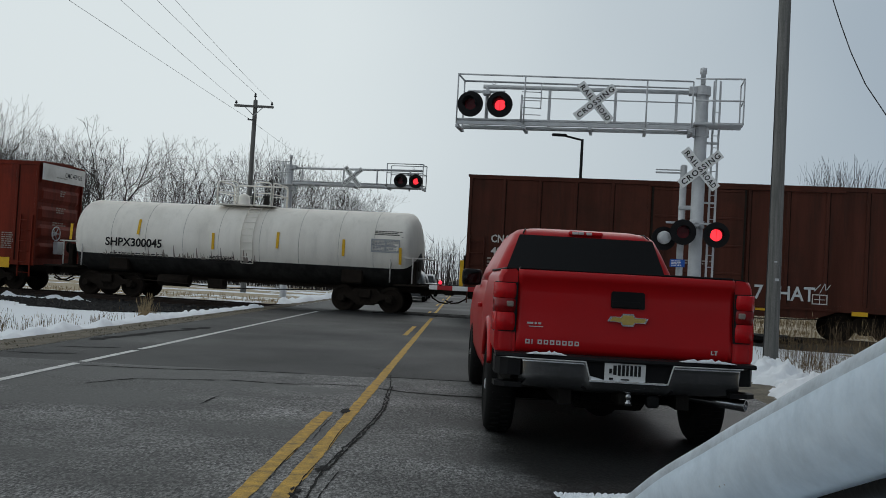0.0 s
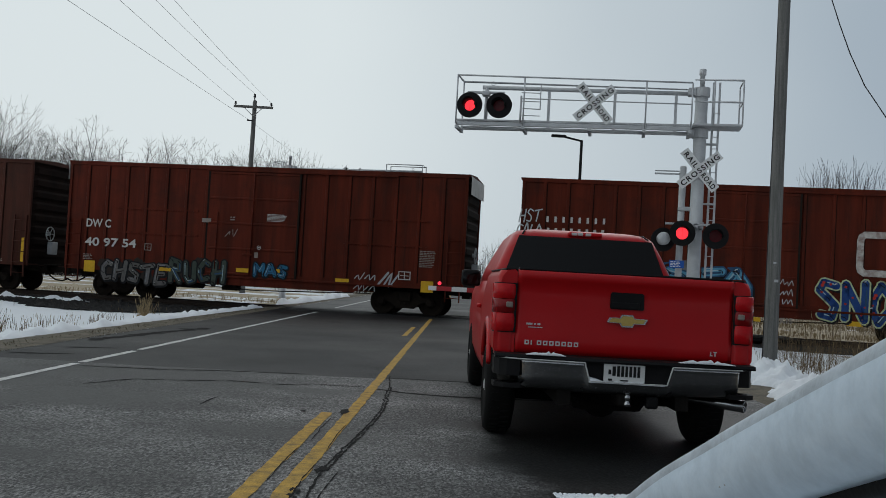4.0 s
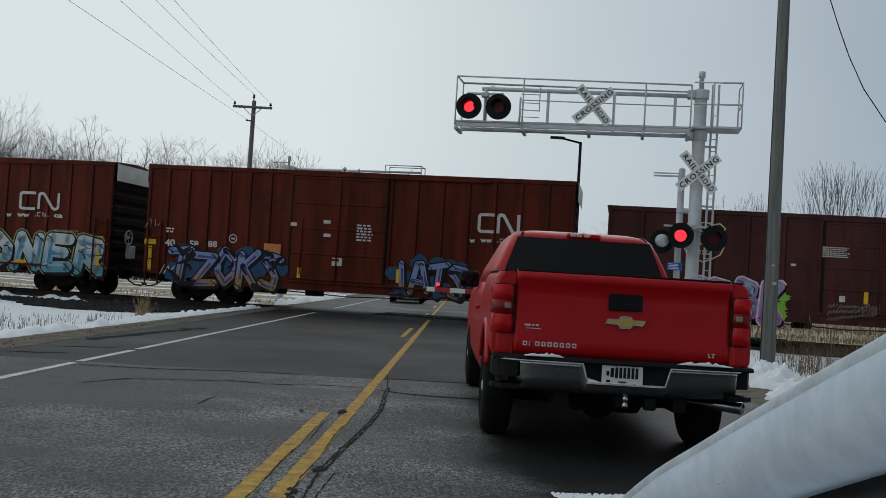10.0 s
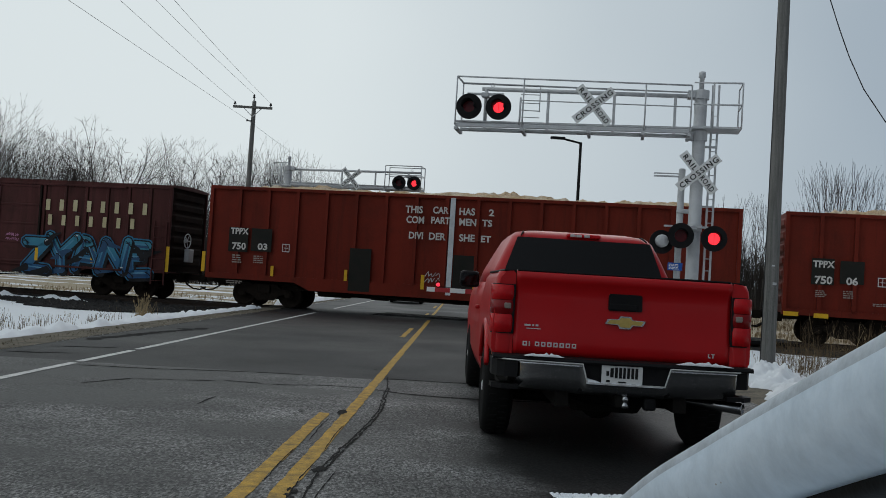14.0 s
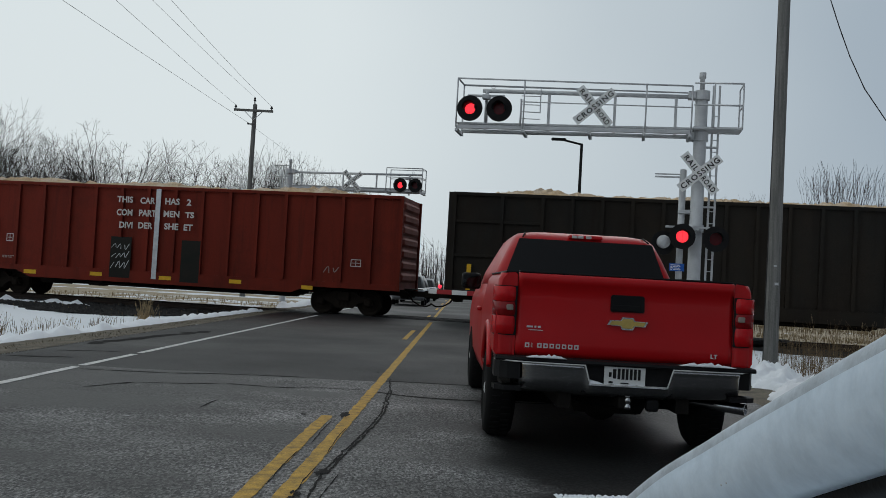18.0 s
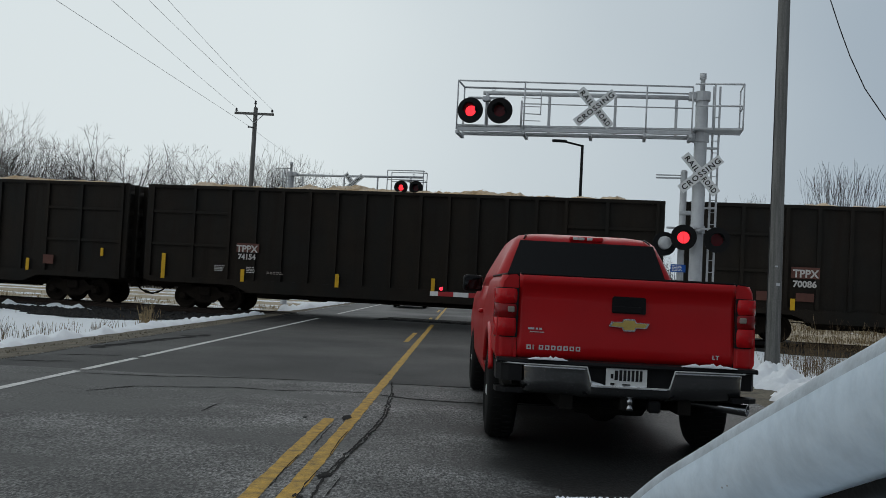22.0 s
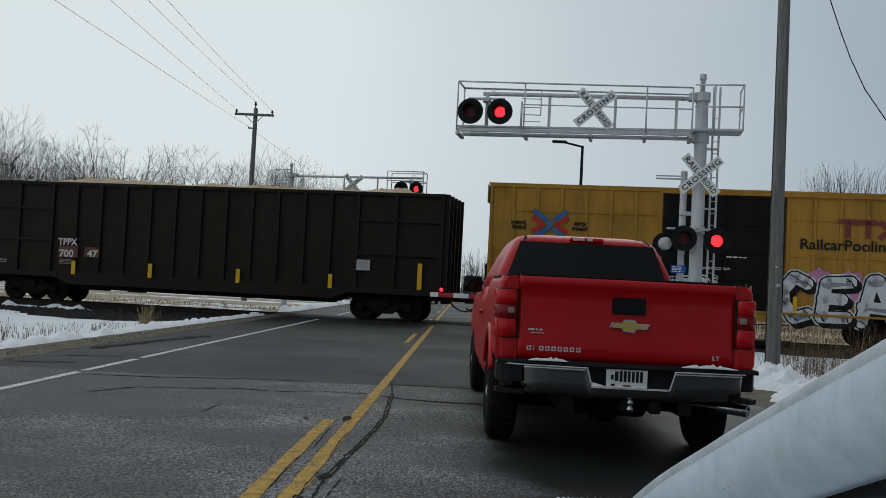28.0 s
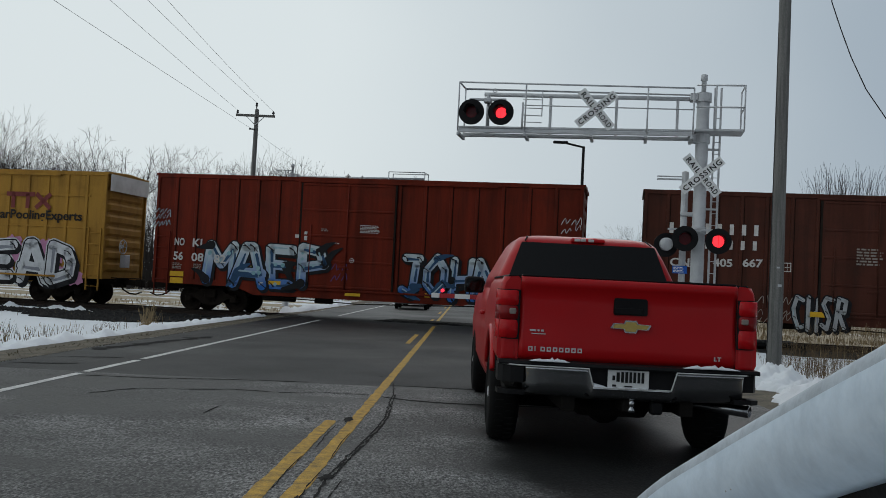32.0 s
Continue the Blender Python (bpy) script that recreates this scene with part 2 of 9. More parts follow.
SIGN_WHITE = surface("sign_white", (0.78, 0.79, 0.78), (0.62, 0.62, 0.60), 2, 30, 0.45, bump=0.02, amount=0.4, grit=0.05)
SIGN_BLACK = surface("sign_black", (0.012, 0.012, 0.012), (0.02, 0.02, 0.02), 3, 40, 0.6, bump=0)
SIGN_BLUE = surface("sign_blue", (0.02, 0.11, 0.45), (0.02, 0.09, 0.36), 3, 40, 0.4, bump=0)
GATE_RED = surface("gate_red", (0.42, 0.035, 0.04), (0.3, 0.03, 0.03), 3, 40, 0.4, bump=0.02)
RED_GLOW = glow("red_glow", (1.0, 0.035, 0.05), 1.5)
RED_SMALL = glow("small_red_glow", (1.0, 0.03, 0.06), 1.6)
DARK_LENS = surface("dark_lens", (0.10, 0.006, 0.010), (0.06, 0.004, 0.006), 5, 40, 0.25, bump=0)
POLE_WOOD = surface("pole_wood", (0.19, 0.187, 0.176), (0.085, 0.085, 0.082), 3, 50, 0.9, stretch=(6, 6, 0.35), bump=0.5, amount=0.9, grit=0.4)
BARK = surface("bark", (0.055, 0.049, 0.044), (0.033, 0.03, 0.027), 4, 40, 0.95, bump=0.3)
BARK_FAR = surface("twig", (0.044, 0.038, 0.035), (0.030, 0.027, 0.025), 4, 40, 0.95, bump=0.0)
WEED = surface("weed_brown", (0.15, 0.105, 0.06), (0.085, 0.06, 0.04), 5, 40, 0.95, bump=0.0)
VERGE = surface("verge_grass", (0.11, 0.092, 0.055), (0.04, 0.035, 0.024), 6, 40, 0.95, bump=0.0)
DRY_GRASS = surface("dry_grass", (0.30, 0.225, 0.125), (0.17, 0.125, 0.075), 5, 40, 0.9, bump=0.0, vary=0.2)
POWER_WIRE = surface("weathered_wire", (0.36, 0.37, 0.38), (0.28, 0.285, 0.29), 3, 40, 0.6, bump=0)
WIRE = surface("wire", (0.045, 0.045, 0.048), (0.03, 0.03, 0.03), 3, 40, 0.6, bump=0)
RUBBER = surface("tyre_rubber", (0.010, 0.010, 0.010), (0.016, 0.016, 0.015), 6, 60, 0.85, bump=0.2, specular=0.08)
UNDER = surface("underbody", (0.012, 0.011, 0.010), (0.02, 0.018, 0.016), 4, 50, 0.85, bump=0.3, specular=0.08)
TRUCK_RED = surface("truck_red", (0.44, 0.005, 0.008), (0.33, 0.005, 0.007), 0.8, 200, 0.36, 0.42, bump=0.0, amount=0.6, coat=0.12, grit=0.04, specular=0.22)
CHROME = surface("chrome", (0.48, 0.49, 0.50), (0.32, 0.32, 0.32), 3, 60, 0.20, 0.34, metal=1.0, bump=0.02, amount=0.7)
GOLD = surface("gold_badge", (0.60, 0.44, 0.14), (0.5, 0.36, 0.1), 4, 60, 0.3, metal=0.6, bump=0)
PLASTIC = surface("black_plastic", (0.011, 0.011, 0.012), (0.018, 0.018, 0.018), 4, 80, 0.5, bump=0.1, specular=0.08)
TINT = surface("tinted_glass", (0.002, 0.0025, 0.0026), (0.004, 0.0045, 0.0045), 1.6, 50, 0.03, 0.06, bump=0, specular=0.32)
LAMP_RED = surface("lamp_red", (0.50, 0.008, 0.012), (0.30, 0.006, 0.009), 14, 60, 0.2, bump=0, coat=0.15, specular=0.15)
LAMP_DARK = surface("lamp_dark_red", (0.24, 0.007, 0.009), (0.08, 0.003, 0.005), 9, 60, 0.2, bump=0, coat=0.15, specular=0.15)
LAMP_CLEAR = surface("lamp_clear", (0.55, 0.55, 0.54), (0.4, 0.4, 0.4), 20, 60, 0.2, bump=0)
PLATE = surface("plate_white", (0.70, 0.71, 0.70), (0.6, 0.6, 0.6), 3, 60, 0.4, bump=0)
SILVER = surface("silver_paint", (0.76, 0.87, 0.98), (0.54, 0.63, 0.72), 24, 160, 0.30, 0.5, metal=0.05, bump=0.03, amount=0.6, grit=0.10, specular=0.5)
MOULDING = surface("grey_moulding", (0.40, 0.44, 0.48), (0.60, 0.67, 0.74), 18, 140, 0.5, bump=0.1, amount=0.7, grit=0.15)
RUST_RED = surface("boxcar_red", (0.0916, 0.0176, 0.0099), (0.02396, 0.008136, 0.005917), 1.1, 30, 0.62, 0.78, stretch=(1.9, 1.9, 0.16), amount=0.85, bump=0.2, grit=0.25, specular=0.5, tint=(1, 0.24, 0.15), soil=0.75)
RUST_DARK = surface("boxcar_brown", (0.064, 0.0205, 0.0140), (0.02589, 0.009873, 0.007052), 1.1, 30, 0.62, 0.78, stretch=(1.9, 1.9, 0.16), amount=0.85, bump=0.2, grit=0.25, specular=0.4, tint=(1, 0.48, 0.36), soil=0.7)
RUST_BRIGHT = surface("boxcar_bright_red", (0.1374, 0.0200, 0.0108), (0.04912, 0.01201, 0.007582), 1.1, 30, 0.62, 0.78, stretch=(1.9, 1.9, 0.16), amount=0.8, bump=0.2, grit=0.25, specular=0.5, tint=(1, 0.2, 0.12), soil=0.5)
MAROON = surface("boxcar_maroon", (0.0650, 0.0228, 0.0218), (0.02938, 0.0136, 0.01275), 0.9, 30, 0.62, 0.78, stretch=(1.4, 1.4, 0.22), amount=0.85, bump=0.2, grit=0.25, specular=0.35, tint=(1, 0.42, 0.38), soil=0.8)
CHIP_RED = surface("gondola_red", (0.1481, 0.02165, 0.01371), (0.08958, 0.01804, 0.01227), 0.8, 30, 0.62, 0.78, stretch=(1.4, 1.4, 0.25), amount=0.75, bump=0.2, grit=0.2, specular=0.4, tint=(1, 0.22, 0.15), soil=0.4)
CHIP_BLACK = surface("gondola_black", (0.0170, 0.0166, 0.0154), (0.030, 0.0225, 0.0163), 0.6, 30, 0.62, 0.78, stretch=(1.2, 1.2, 0.5), amount=0.75, bump=0.2, grit=0.35, specular=0.10, tint=(1, 0.9, 0.78), soil=0.75)
BOX_YELLOW = surface("boxcar_yellow", (0.4092, 0.2185, 0.04185), (0.2604, 0.1348, 0.0372), 1.0, 30, 0.62, 0.78, stretch=(1.4, 1.4, 0.25), amount=0.6, bump=0.15, grit=0.2, specular=0.15, tint=(1, 0.7, 0.3), soil=0.3)
TANK_WHITE = surface("tank_white", (0.84, 0.80, 0.73), (0.60, 0.56, 0.49), 0.9, 30, 0.5, 0.7, stretch=(1.4, 1.4, 0.3), amount=0.45, bump=0.08, grit=0.12, soil=0.1)
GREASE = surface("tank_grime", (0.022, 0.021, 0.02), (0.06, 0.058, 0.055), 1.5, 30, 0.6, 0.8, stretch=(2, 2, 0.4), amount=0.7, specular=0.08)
SEAM_DARK = surface("dark_seam", (0.016, 0.010, 0.008), (0.035, 0.016, 0.011), 2, 40, 0.9, stretch=(2, 2, 0.3), amount=0.9, specular=0.05)
TRUCK_IRON = surface("bogie_iron", (0.016, 0.0128, 0.0104), (0.028, 0.0208, 0.016), 4, 40, 0.85, bump=0.3, amount=0.7, specular=0.08)
END_DARK = surface("dark_end", (0.021, 0.0125, 0.0098), (0.010, 0.0082, 0.0075), 1.2, 30, 0.85, bump=0.2, amount=0.8, grit=0.3, specular=0.06)
REFLECT_YELLOW = surface("reflector_yellow", (0.72, 0.42, 0.02), (0.5, 0.28, 0.02), 8, 60, 0.5, bump=0, amount=0.5)
LETTER_WHITE = surface("letter_white", (0.62, 0.60, 0.57), (0.36, 0.31, 0.28), 3, 40, 0.7, bump=0, amount=0.6)
LETTER_DIM = surface("letter_dim", (0.30, 0.26, 0.23), (0.16, 0.13, 0.11), 3, 40, 0.7, bump=0, amount=0.6)
SEAM_GREY = surface("seam_grey", (0.42, 0.40, 0.37), (0.25, 0.235, 0.21), 3, 40, 0.8, bump=0, amount=0.8)
LETTER_BLACK = surface("letter_black", (0.015, 0.014, 0.013), (0.03, 0.028, 0.025), 3, 40, 0.7, bump=0)
WHITE_SHEET = surface("roof_end_white", (0.78, 0.77, 0.74), (0.50, 0.48, 0.44), 1.5, 40, 0.6, bump=0.05, amount=0.7)
CHIPS = surface("wood_chips", (0.47, 0.325, 0.18), (0.74, 0.68, 0.60), 1.3, 24, 0.95, bump=1.0, amount=0.6, grit=0.9)


def spray(name, colour, other=None):
    return surface(name, colour, other or tuple(c * 0.7 for c in colour), 3.5, 40, 0.65, bump=0, amount=0.7, grit=0.1)


def fade(name, low, high, z0, z1):
    """Spray paint that passes from one colour to another up the car's side."""
    m = spray(name, high)
    n, l = m.node_tree.nodes, m.node_tree.links
    tc, cut, ramp, wave = n.new("ShaderNodeTexCoord"), n.new("ShaderNodeSeparateXYZ"), n.new("ShaderNodeMapRange"), n.new("ShaderNodeTexNoise")
    wave.inputs["Scale"].default_value, wave.inputs["Detail"].default_value = 2.6, 3.0
    l.new(tc.outputs["Object"], cut.inputs[0])
    l.new(tc.outputs["Object"], wave.inputs["Vector"])
    add = n.new("ShaderNodeMath")
    add.operation, add.inputs[1].default_value = "MULTIPLY_ADD", 0.9
    l.new(wave.outputs[0], add.inputs[0])
    l.new(cut.outputs[2], add.inputs[2])
    ramp.inputs["From Min"].default_value, ramp.inputs["From Max"].default_value = z0 + 0.45, z1 + 0.45
    l.new(add.outputs[0], ramp.inputs["Value"])
    mix = n.new("ShaderNodeMixRGB")
    mix.inputs[1].default_value, mix.inputs[2].default_value = (*low, 1), (*high, 1)
    l.new(ramp.outputs[0], mix.inputs[0])
    l.new(mix.outputs[0], n["Principled BSDF"].inputs["Base Color"])
    return m


S_WHITE, S_BLACK, S_SILVER = spray("spray_white", (0.58, 0.60, 0.60)), spray("spray_black", (0.012, 0.012, 0.014)), spray("spray_silver", (0.40, 0.41, 0.42))
S_BLUE, S_SKY, S_CYAN = spray("spray_blue", (0.025, 0.10, 0.30), (0.10, 0.22, 0.34)), spray("spray_sky", (0.07, 0.22, 0.36), (0.18, 0.36, 0.46)), spray("spray_cyan", (0.20, 0.38, 0.42), (0.42, 0.52, 0.54))
S_GOLD, S_TEAL, S_PURPLE = spray("spray_gold", (0.40, 0.32, 0.15)), spray("spray_teal", (0.03, 0.17, 0.19)), spray("spray_purple", (0.22, 0.20, 0.42))
S_PINK, S_GREEN, S_ORANGE = spray("spray_pink", (0.50, 0.22, 0.36)), spray("spray_green", (0.22, 0.46, 0.06)), spray("spray_orange", (0.62, 0.22, 0.08))
S_RED = spray("spray_red", (0.45, 0.04, 0.03))

# ---- building helpers ----


class Geo:
    """Vertices and faces of one mesh, gathered piece by piece."""

    def __init__(self):
        self.v, self.f, self.s = [], [], []

    def add(self, verts, faces, smooth=False):
        k = len(self.v)
        self.v += [tuple(v) for v in verts]
        self.f += [tuple(i + k for i in q) for q in faces]
        self.s += [smooth] * len(faces)
        return self

    def box(self, x0, x1, y0, y1, z0, z1, c=0.0):
        if c <= 0:
            v = [(x, y, z) for z in (z0, z1) for y in (y0, y1) for x in (x0, x1)]
            return self.add(v, [(0, 2, 3, 1), (4, 5, 7, 6), (0, 1, 5, 4), (2, 6, 7, 3), (0, 4, 6, 2), (1, 3, 7, 5)])
        c = min(c, (x1 - x0) / 2.01, (y1 - y0) / 2.01, (z1 - z0) / 2.01)
        ring = lambda a, z: [(x0 + a + c, y0 + a, z), (x1 - a - c, y0 + a, z), (x1 - a, y0 + a + c, z), (x1 - a, y1 - a - c, z), (x1 - a - c, y1 - a, z),
                             (x0 + a + c, y1 - a, z), (x0 + a, y1 - a - c, z), (x0 + a, y0 + a + c, z)]
        h = c * 0.5
        return self.rings([ring(h, z0), ring(0, z0 + c), ring(0, z1 - c), ring(h, z1)])

    def rings(self, rr, smooth=False, caps=True, closed=True):
        n, v, f = len(rr[0]), [], []
        for q in rr:
            v += list(q)
        for a in range(len(rr) - 1):
            for i in range(n if closed else n - 1):
                j = (i + 1) % n
                f.append((a * n + i, a * n + j, (a + 1) * n + j, (a + 1) * n + i))
        self.add(v, f, smooth)
        if caps:
            k = len(self.v) - len(v)
            self.f += [tuple(k + i for i in reversed(range(n))), tuple(k + len(v) - n + i for i in range(n))]
            self.s += [False, False]
        return self

    def tube(self, a, b, r0, r1=None, n=10, smooth=True, caps=True):
        a, b = Vector(a), Vector(b)
        d = (b - a).normalized()
        e = d.cross(Vector((0, 0, 1)) if abs(d.z) < 0.95 else Vector((1, 0, 0))).normalized()
        g = d.cross(e)
        r1 = r0 if r1 is None else r1
        ring = lambda c, r: [c + e * (r * math.cos(t)) + g * (r * math.sin(t)) for t in (2 * math.pi * i / n for i in range(n))]
        return self.rings([ring(a, r0), ring(b, r1)], smooth, caps)

    def line(self, pts, r, n=6, smooth=True):
        """A bent round bar in one piece."""
        pts = [Vector(p) for p in pts]
        rr, e = [], None
        for i, p in enumerate(pts):
            d0, d1 = (p - pts[i - 1]).normalized() if i else None, (pts[i + 1] - p).normalized() if i < len(pts) - 1 else None
            d = ((d0 or d1) + (d1 or d0)).normalized()
            wide = r / max(0.7, d.dot(d1 or d0))
            if e is None:
                e = d.cross(Vector((0, 0, 1)) if abs(d.z) < 0.95 else Vector((1, 0, 0)))
            e = (e - d * e.dot(d)).normalized()
            g = d.cross(e)
            rr.append([p + (e * math.cos(t) + g * math.sin(t)) * wide for t in (2 * math.pi * k / n for k in range(n))])
        return self.rings(rr, smooth)

    def lathe(self, a, d, profile, n=20, smooth=True, caps=True):
        """Rings about the axis through a along d: (distance along, radius)."""
        a, d = Vector(a), Vector(d).normalized()
        e = d.cross(Vector((0, 0, 1)) if abs(d.z) < 0.95 else Vector((1, 0, 0))).normalized()
        g = d.cross(e)
        return self.rings([[a + d * h + e * (r * math.cos(2 * math.pi * i / n)) + g * (r * math.sin(2 * math.pi * i / n)) for i in range(n)] for h, r in profile],
                          smooth, caps)

    def prism(self, poly, axis, lo, hi):
        """A polygon drawn out along axis 0, 1 or 2; poly holds the other two coordinates in order."""
        put = lambda p, h: (h, p[0], p[1]) if axis == 0 else (p[0], h, p[1]) if axis == 1 else (p[0], p[1], h)
        return self.rings([[put(p, lo) for p in poly], [put(p, hi) for p in poly]])

    def mesh(self, name):
        me = bpy.data.meshes.new(name)
        me.from_pydata(self.v, [], self.f)
        me.polygons.foreach_set("use_smooth", self.s)
        bm = bmesh.new()
        bm.from_mesh(me)
        bmesh.ops.recalc_face_normals(bm, faces=bm.faces)
        bm.to_mesh(me)
        bm.free()
        return me


def part(name, geo, material, parent=None, label=""):
    """Links a Geo or a mesh as one object under a thing or part."""
    me = geo.mesh(name) if isinstance(geo, Geo) else geo
    if not me.materials:
        me.materials.append(material)
    ob = new(name, me)
    ob.parent = parent
    if label:
        ob["label"] = label
    return ob


def thing(name, m, label, category, group="", kind=""):
    ob = new(name)
    ob.empty_display_size = 0.2
    ob.matrix_basis = m
    return tagged(ob, label, category, group, kind)


LETTERS = {}


def text_mesh(words, size, squeeze=1.0, thick=0.0, gap=1.0):
    """A flat mesh of the words in the x-z plane that faces -y, its lower left corner at the origin."""
    key = (words, size, squeeze, thick, gap)
    if key not in LETTERS:
        cu = bpy.data.curves.new("letters", "FONT")
        cu.body, cu.size, cu.offset, cu.space_character, cu.resolution_u = words, size, thick, gap, 3
        ob = bpy.data.objects.new("letters", cu)
        me = bpy.data.meshes.new_from_object(ob)
        me.transform(Matrix.Diagonal((squeeze, 1, 1, 1)))
        me.transform(Matrix.Rotation(math.pi / 2, 4, "X"))
        bpy.data.objects.remove(ob)
        LETTERS[key] = me
    return LETTERS[key]


def words(text, x, y, z, height, material, parent, name="lettering", squeeze=1.0, thick=0.0, gap=1.0, width=None, tilt=0.0):
    """Lettering that faces -y: lower left corner at x, y, z, capital height in metres, stretched to a width if given."""
    me = text_mesh(text, height / 0.73, squeeze, thick, gap)
    me = me.copy() if (me.materials and me.materials[0] != material) else me
    if me.materials and me.materials[0] != material:
        me.materials.clear()
    ob = part(name, me, material, parent)
    sx = 1.0
    if width:
        w = max(v.co.x for v in me.vertices) - min(v.co.x for v in me.vertices)
        sx = width / w
    ob.matrix_basis = pose(x, y, z, 0, tilt, 0) @ Matrix.Diagonal((sx, 1, 1, 1))
    return ob


def bars(x, y, z, width, height, rows, material, parent, name="small_lettering", rng=None):
    """Writing too small to read: broken bars row by row."""
    rng, g = rng or random.Random(int(1000 * (x + z))), Geo()
    rows = rows * 2 if height / rows > 0.085 else rows
    step = height / rows
    for i in range(rows):
        a, end = x, x + width * rng.uniform(0.75, 1.0)
        while a < end - 0.02:
            b = min(end, a + rng.uniform(0.5, 2.2) * step)
            g.box(a, b, y - 0.003, y, z + i * step + 0.2 * step, z + i * step + 0.75 * step)
            a = b + 0.45 * step
    return tagged(part(name, g, material, parent), kind="stuff")

# ---- plan: the road runs along +y; the railway crosses it at a slant ----
ALONG, ACROSS = Vector((0.98643, -0.16419, 0)), Vector((0.16419, 0.98643, 0))
SIDE = 33.0            # distance of the train's near side, along ACROSS
TRACK = SIDE + 1.6     # centre of the track
MAST = Vector((5.68, 24.0, 0))
TURN = -9.45           # degrees by which things lie parallel to the track


def on_track(s, n, z=0.0):
    """A place s metres along the track and n metres across it from the camera's foot."""
    return ALONG * s + ACROSS * n + Vector((0, 0, z))


def rise(x, y):
    """Height of the open ground."""
    s, n = x * ALONG.x + y * ALONG.y, x * ACROSS.x + y * ACROSS.y
    z = -0.32 + 0.10 * noise.noise((x * 0.12, y * 0.12, 0)) + 0.05 * noise.noise((x * 0.6, y * 0.6, 3))
    if -8.6 < x < 6.2:
        edge = min(1, max(0, (-6.6 - x) / 2.0)) if x < -1 else min(1, max(0, (x - 4.0) / 2.0))
        z += 0.15 if n > 40 else 0
        z = -0.07 * (1 - edge) + z * edge if edge > 0 else -0.09
    elif n < 31:
        z += 0.12
    elif n > 40:
        z += 0.15
    return z


def sheet(name, xs, ys, height, material, label, category):
    v = [(x, y, height(x, y)) for y in ys for x in xs]
    w = len(xs)
    f = [(j * w + i, j * w + i + 1, (j + 1) * w + i + 1, (j + 1) * w + i) for j in range(len(ys) - 1) for i in range(w - 1)]
    ob = part(name, Geo().add(v, f, True), material)
    return tagged(ob, label, category, kind="structure")


def ground_material():
    m = bpy.data.materials.new("snowy_field")
    m.use_nodes = True
    n, l = m.node_tree.nodes, m.node_tree.links
    p = n["Principled BSDF"]
    tc, mp = n.new("ShaderNodeTexCoord"), n.new("ShaderNodeMapping")
    mp.inputs["Rotation"].default_value = (0, 0, radians(9.45))
    mp.inputs["Scale"].default_value = (0.05, 0.22, 0.2)
    l.new(tc.outputs["Object"], mp.inputs[0])
    drift, patch, fine = (n.new("ShaderNodeTexNoise") for _ in range(3))
    drift.inputs["Scale"].default_value, drift.inputs["Detail"].default_value = 1.0, 5.0
    patch.inputs["Scale"].default_value, patch.inputs["Detail"].default_value = 0.9, 6.0
    fine.inputs["Scale"].default_value, fine.inputs["Detail"].default_value = 14.0, 4.0
    l.new(mp.outputs[0], drift.inputs["Vector"])
    l.new(tc.outputs["Object"], patch.inputs["Vector"])
    l.new(tc.outputs["Object"], fine.inputs["Vector"])
    s1, s2 = n.new("ShaderNodeMath"), n.new("ShaderNodeMath")
    s1.operation = s2.operation = "MULTIPLY_ADD"
    l.new(drift.outputs[0], s1.inputs[0])
    s1.inputs[1].default_value = 1.0
    # snow lies thicker on the road's side of the railway
    turned, cut, bias = n.new("ShaderNodeMapping"), n.new("ShaderNodeSeparateXYZ"), n.new("ShaderNodeMapRange")
    turned.inputs["Rotation"].default_value = (0, 0, radians(9.45))
    l.new(tc.outputs["Object"], turned.inputs[0])
    l.new(turned.outputs[0], cut.inputs[0])
    l.new(cut.outputs[1], bias.inputs["Value"])
    for key, value in (("From Min", 33.0), ("From Max", 40.0), ("To Min", -0.20), ("To Max", 0.03)):
        bias.inputs[key].default_value = value
    brown, sum_up = n.new("ShaderNodeMapRange"), n.new("ShaderNodeMath")
    l.new(cut.outputs[0], brown.inputs["Value"])
    for key, value in (("From Min", 0.0), ("From Max", 5.0), ("To Min", 0.0), ("To Max", 0.14)):
        brown.inputs[key].default_value = value
    l.new(bias.outputs[0], sum_up.inputs[0])
    l.new(brown.outputs[0], sum_up.inputs[1])
    l.new(sum_up.outputs[0], s1.inputs[2])
    l.new(patch.outputs[0], s2.inputs[0])
    s2.inputs[1].default_value = 0.55
    l.new(s1.outputs[0], s2.inputs[2])
    cover = n.new("ShaderNodeValToRGB")
    cover.color_ramp.elements[0].position, cover.color_ramp.elements[1].position = 0.74, 0.80
    l.new(s2.outputs[0], cover.inputs[0])
    grass, snow, both = (n.new("ShaderNodeMixRGB") for _ in range(3))
    grass.inputs[1].default_value, grass.inputs[2].default_value = (0.42, 0.35, 0.235, 1), (0.21, 0.165, 0.10, 1)
    snow.inputs[1].default_value, snow.inputs[2].default_value = (0.80, 0.83, 0.86, 1), (0.70, 0.73, 0.76, 1)
    l.new(fine.outputs[0], grass.inputs[0])
    l.new(fine.outputs[0], snow.inputs[0])
    l.new(cover.outputs[0], both.inputs[0])
    l.new(snow.outputs[0], both.inputs[1])
    l.new(grass.outputs[0], both.inputs[2])
    l.new(both.outputs[0], p.inputs["Base Color"])
    p.inputs["Roughness"].default_value = 0.85
    b = n.new("ShaderNodeBump")
    b.inputs["Strength"].default_value, b.inputs["Distance"].default_value = 0.5, 0.05
    l.new(fine.outputs[0], b.inputs["Height"])
    l.new(b.outputs[0], p.inputs["Normal"])
    return m


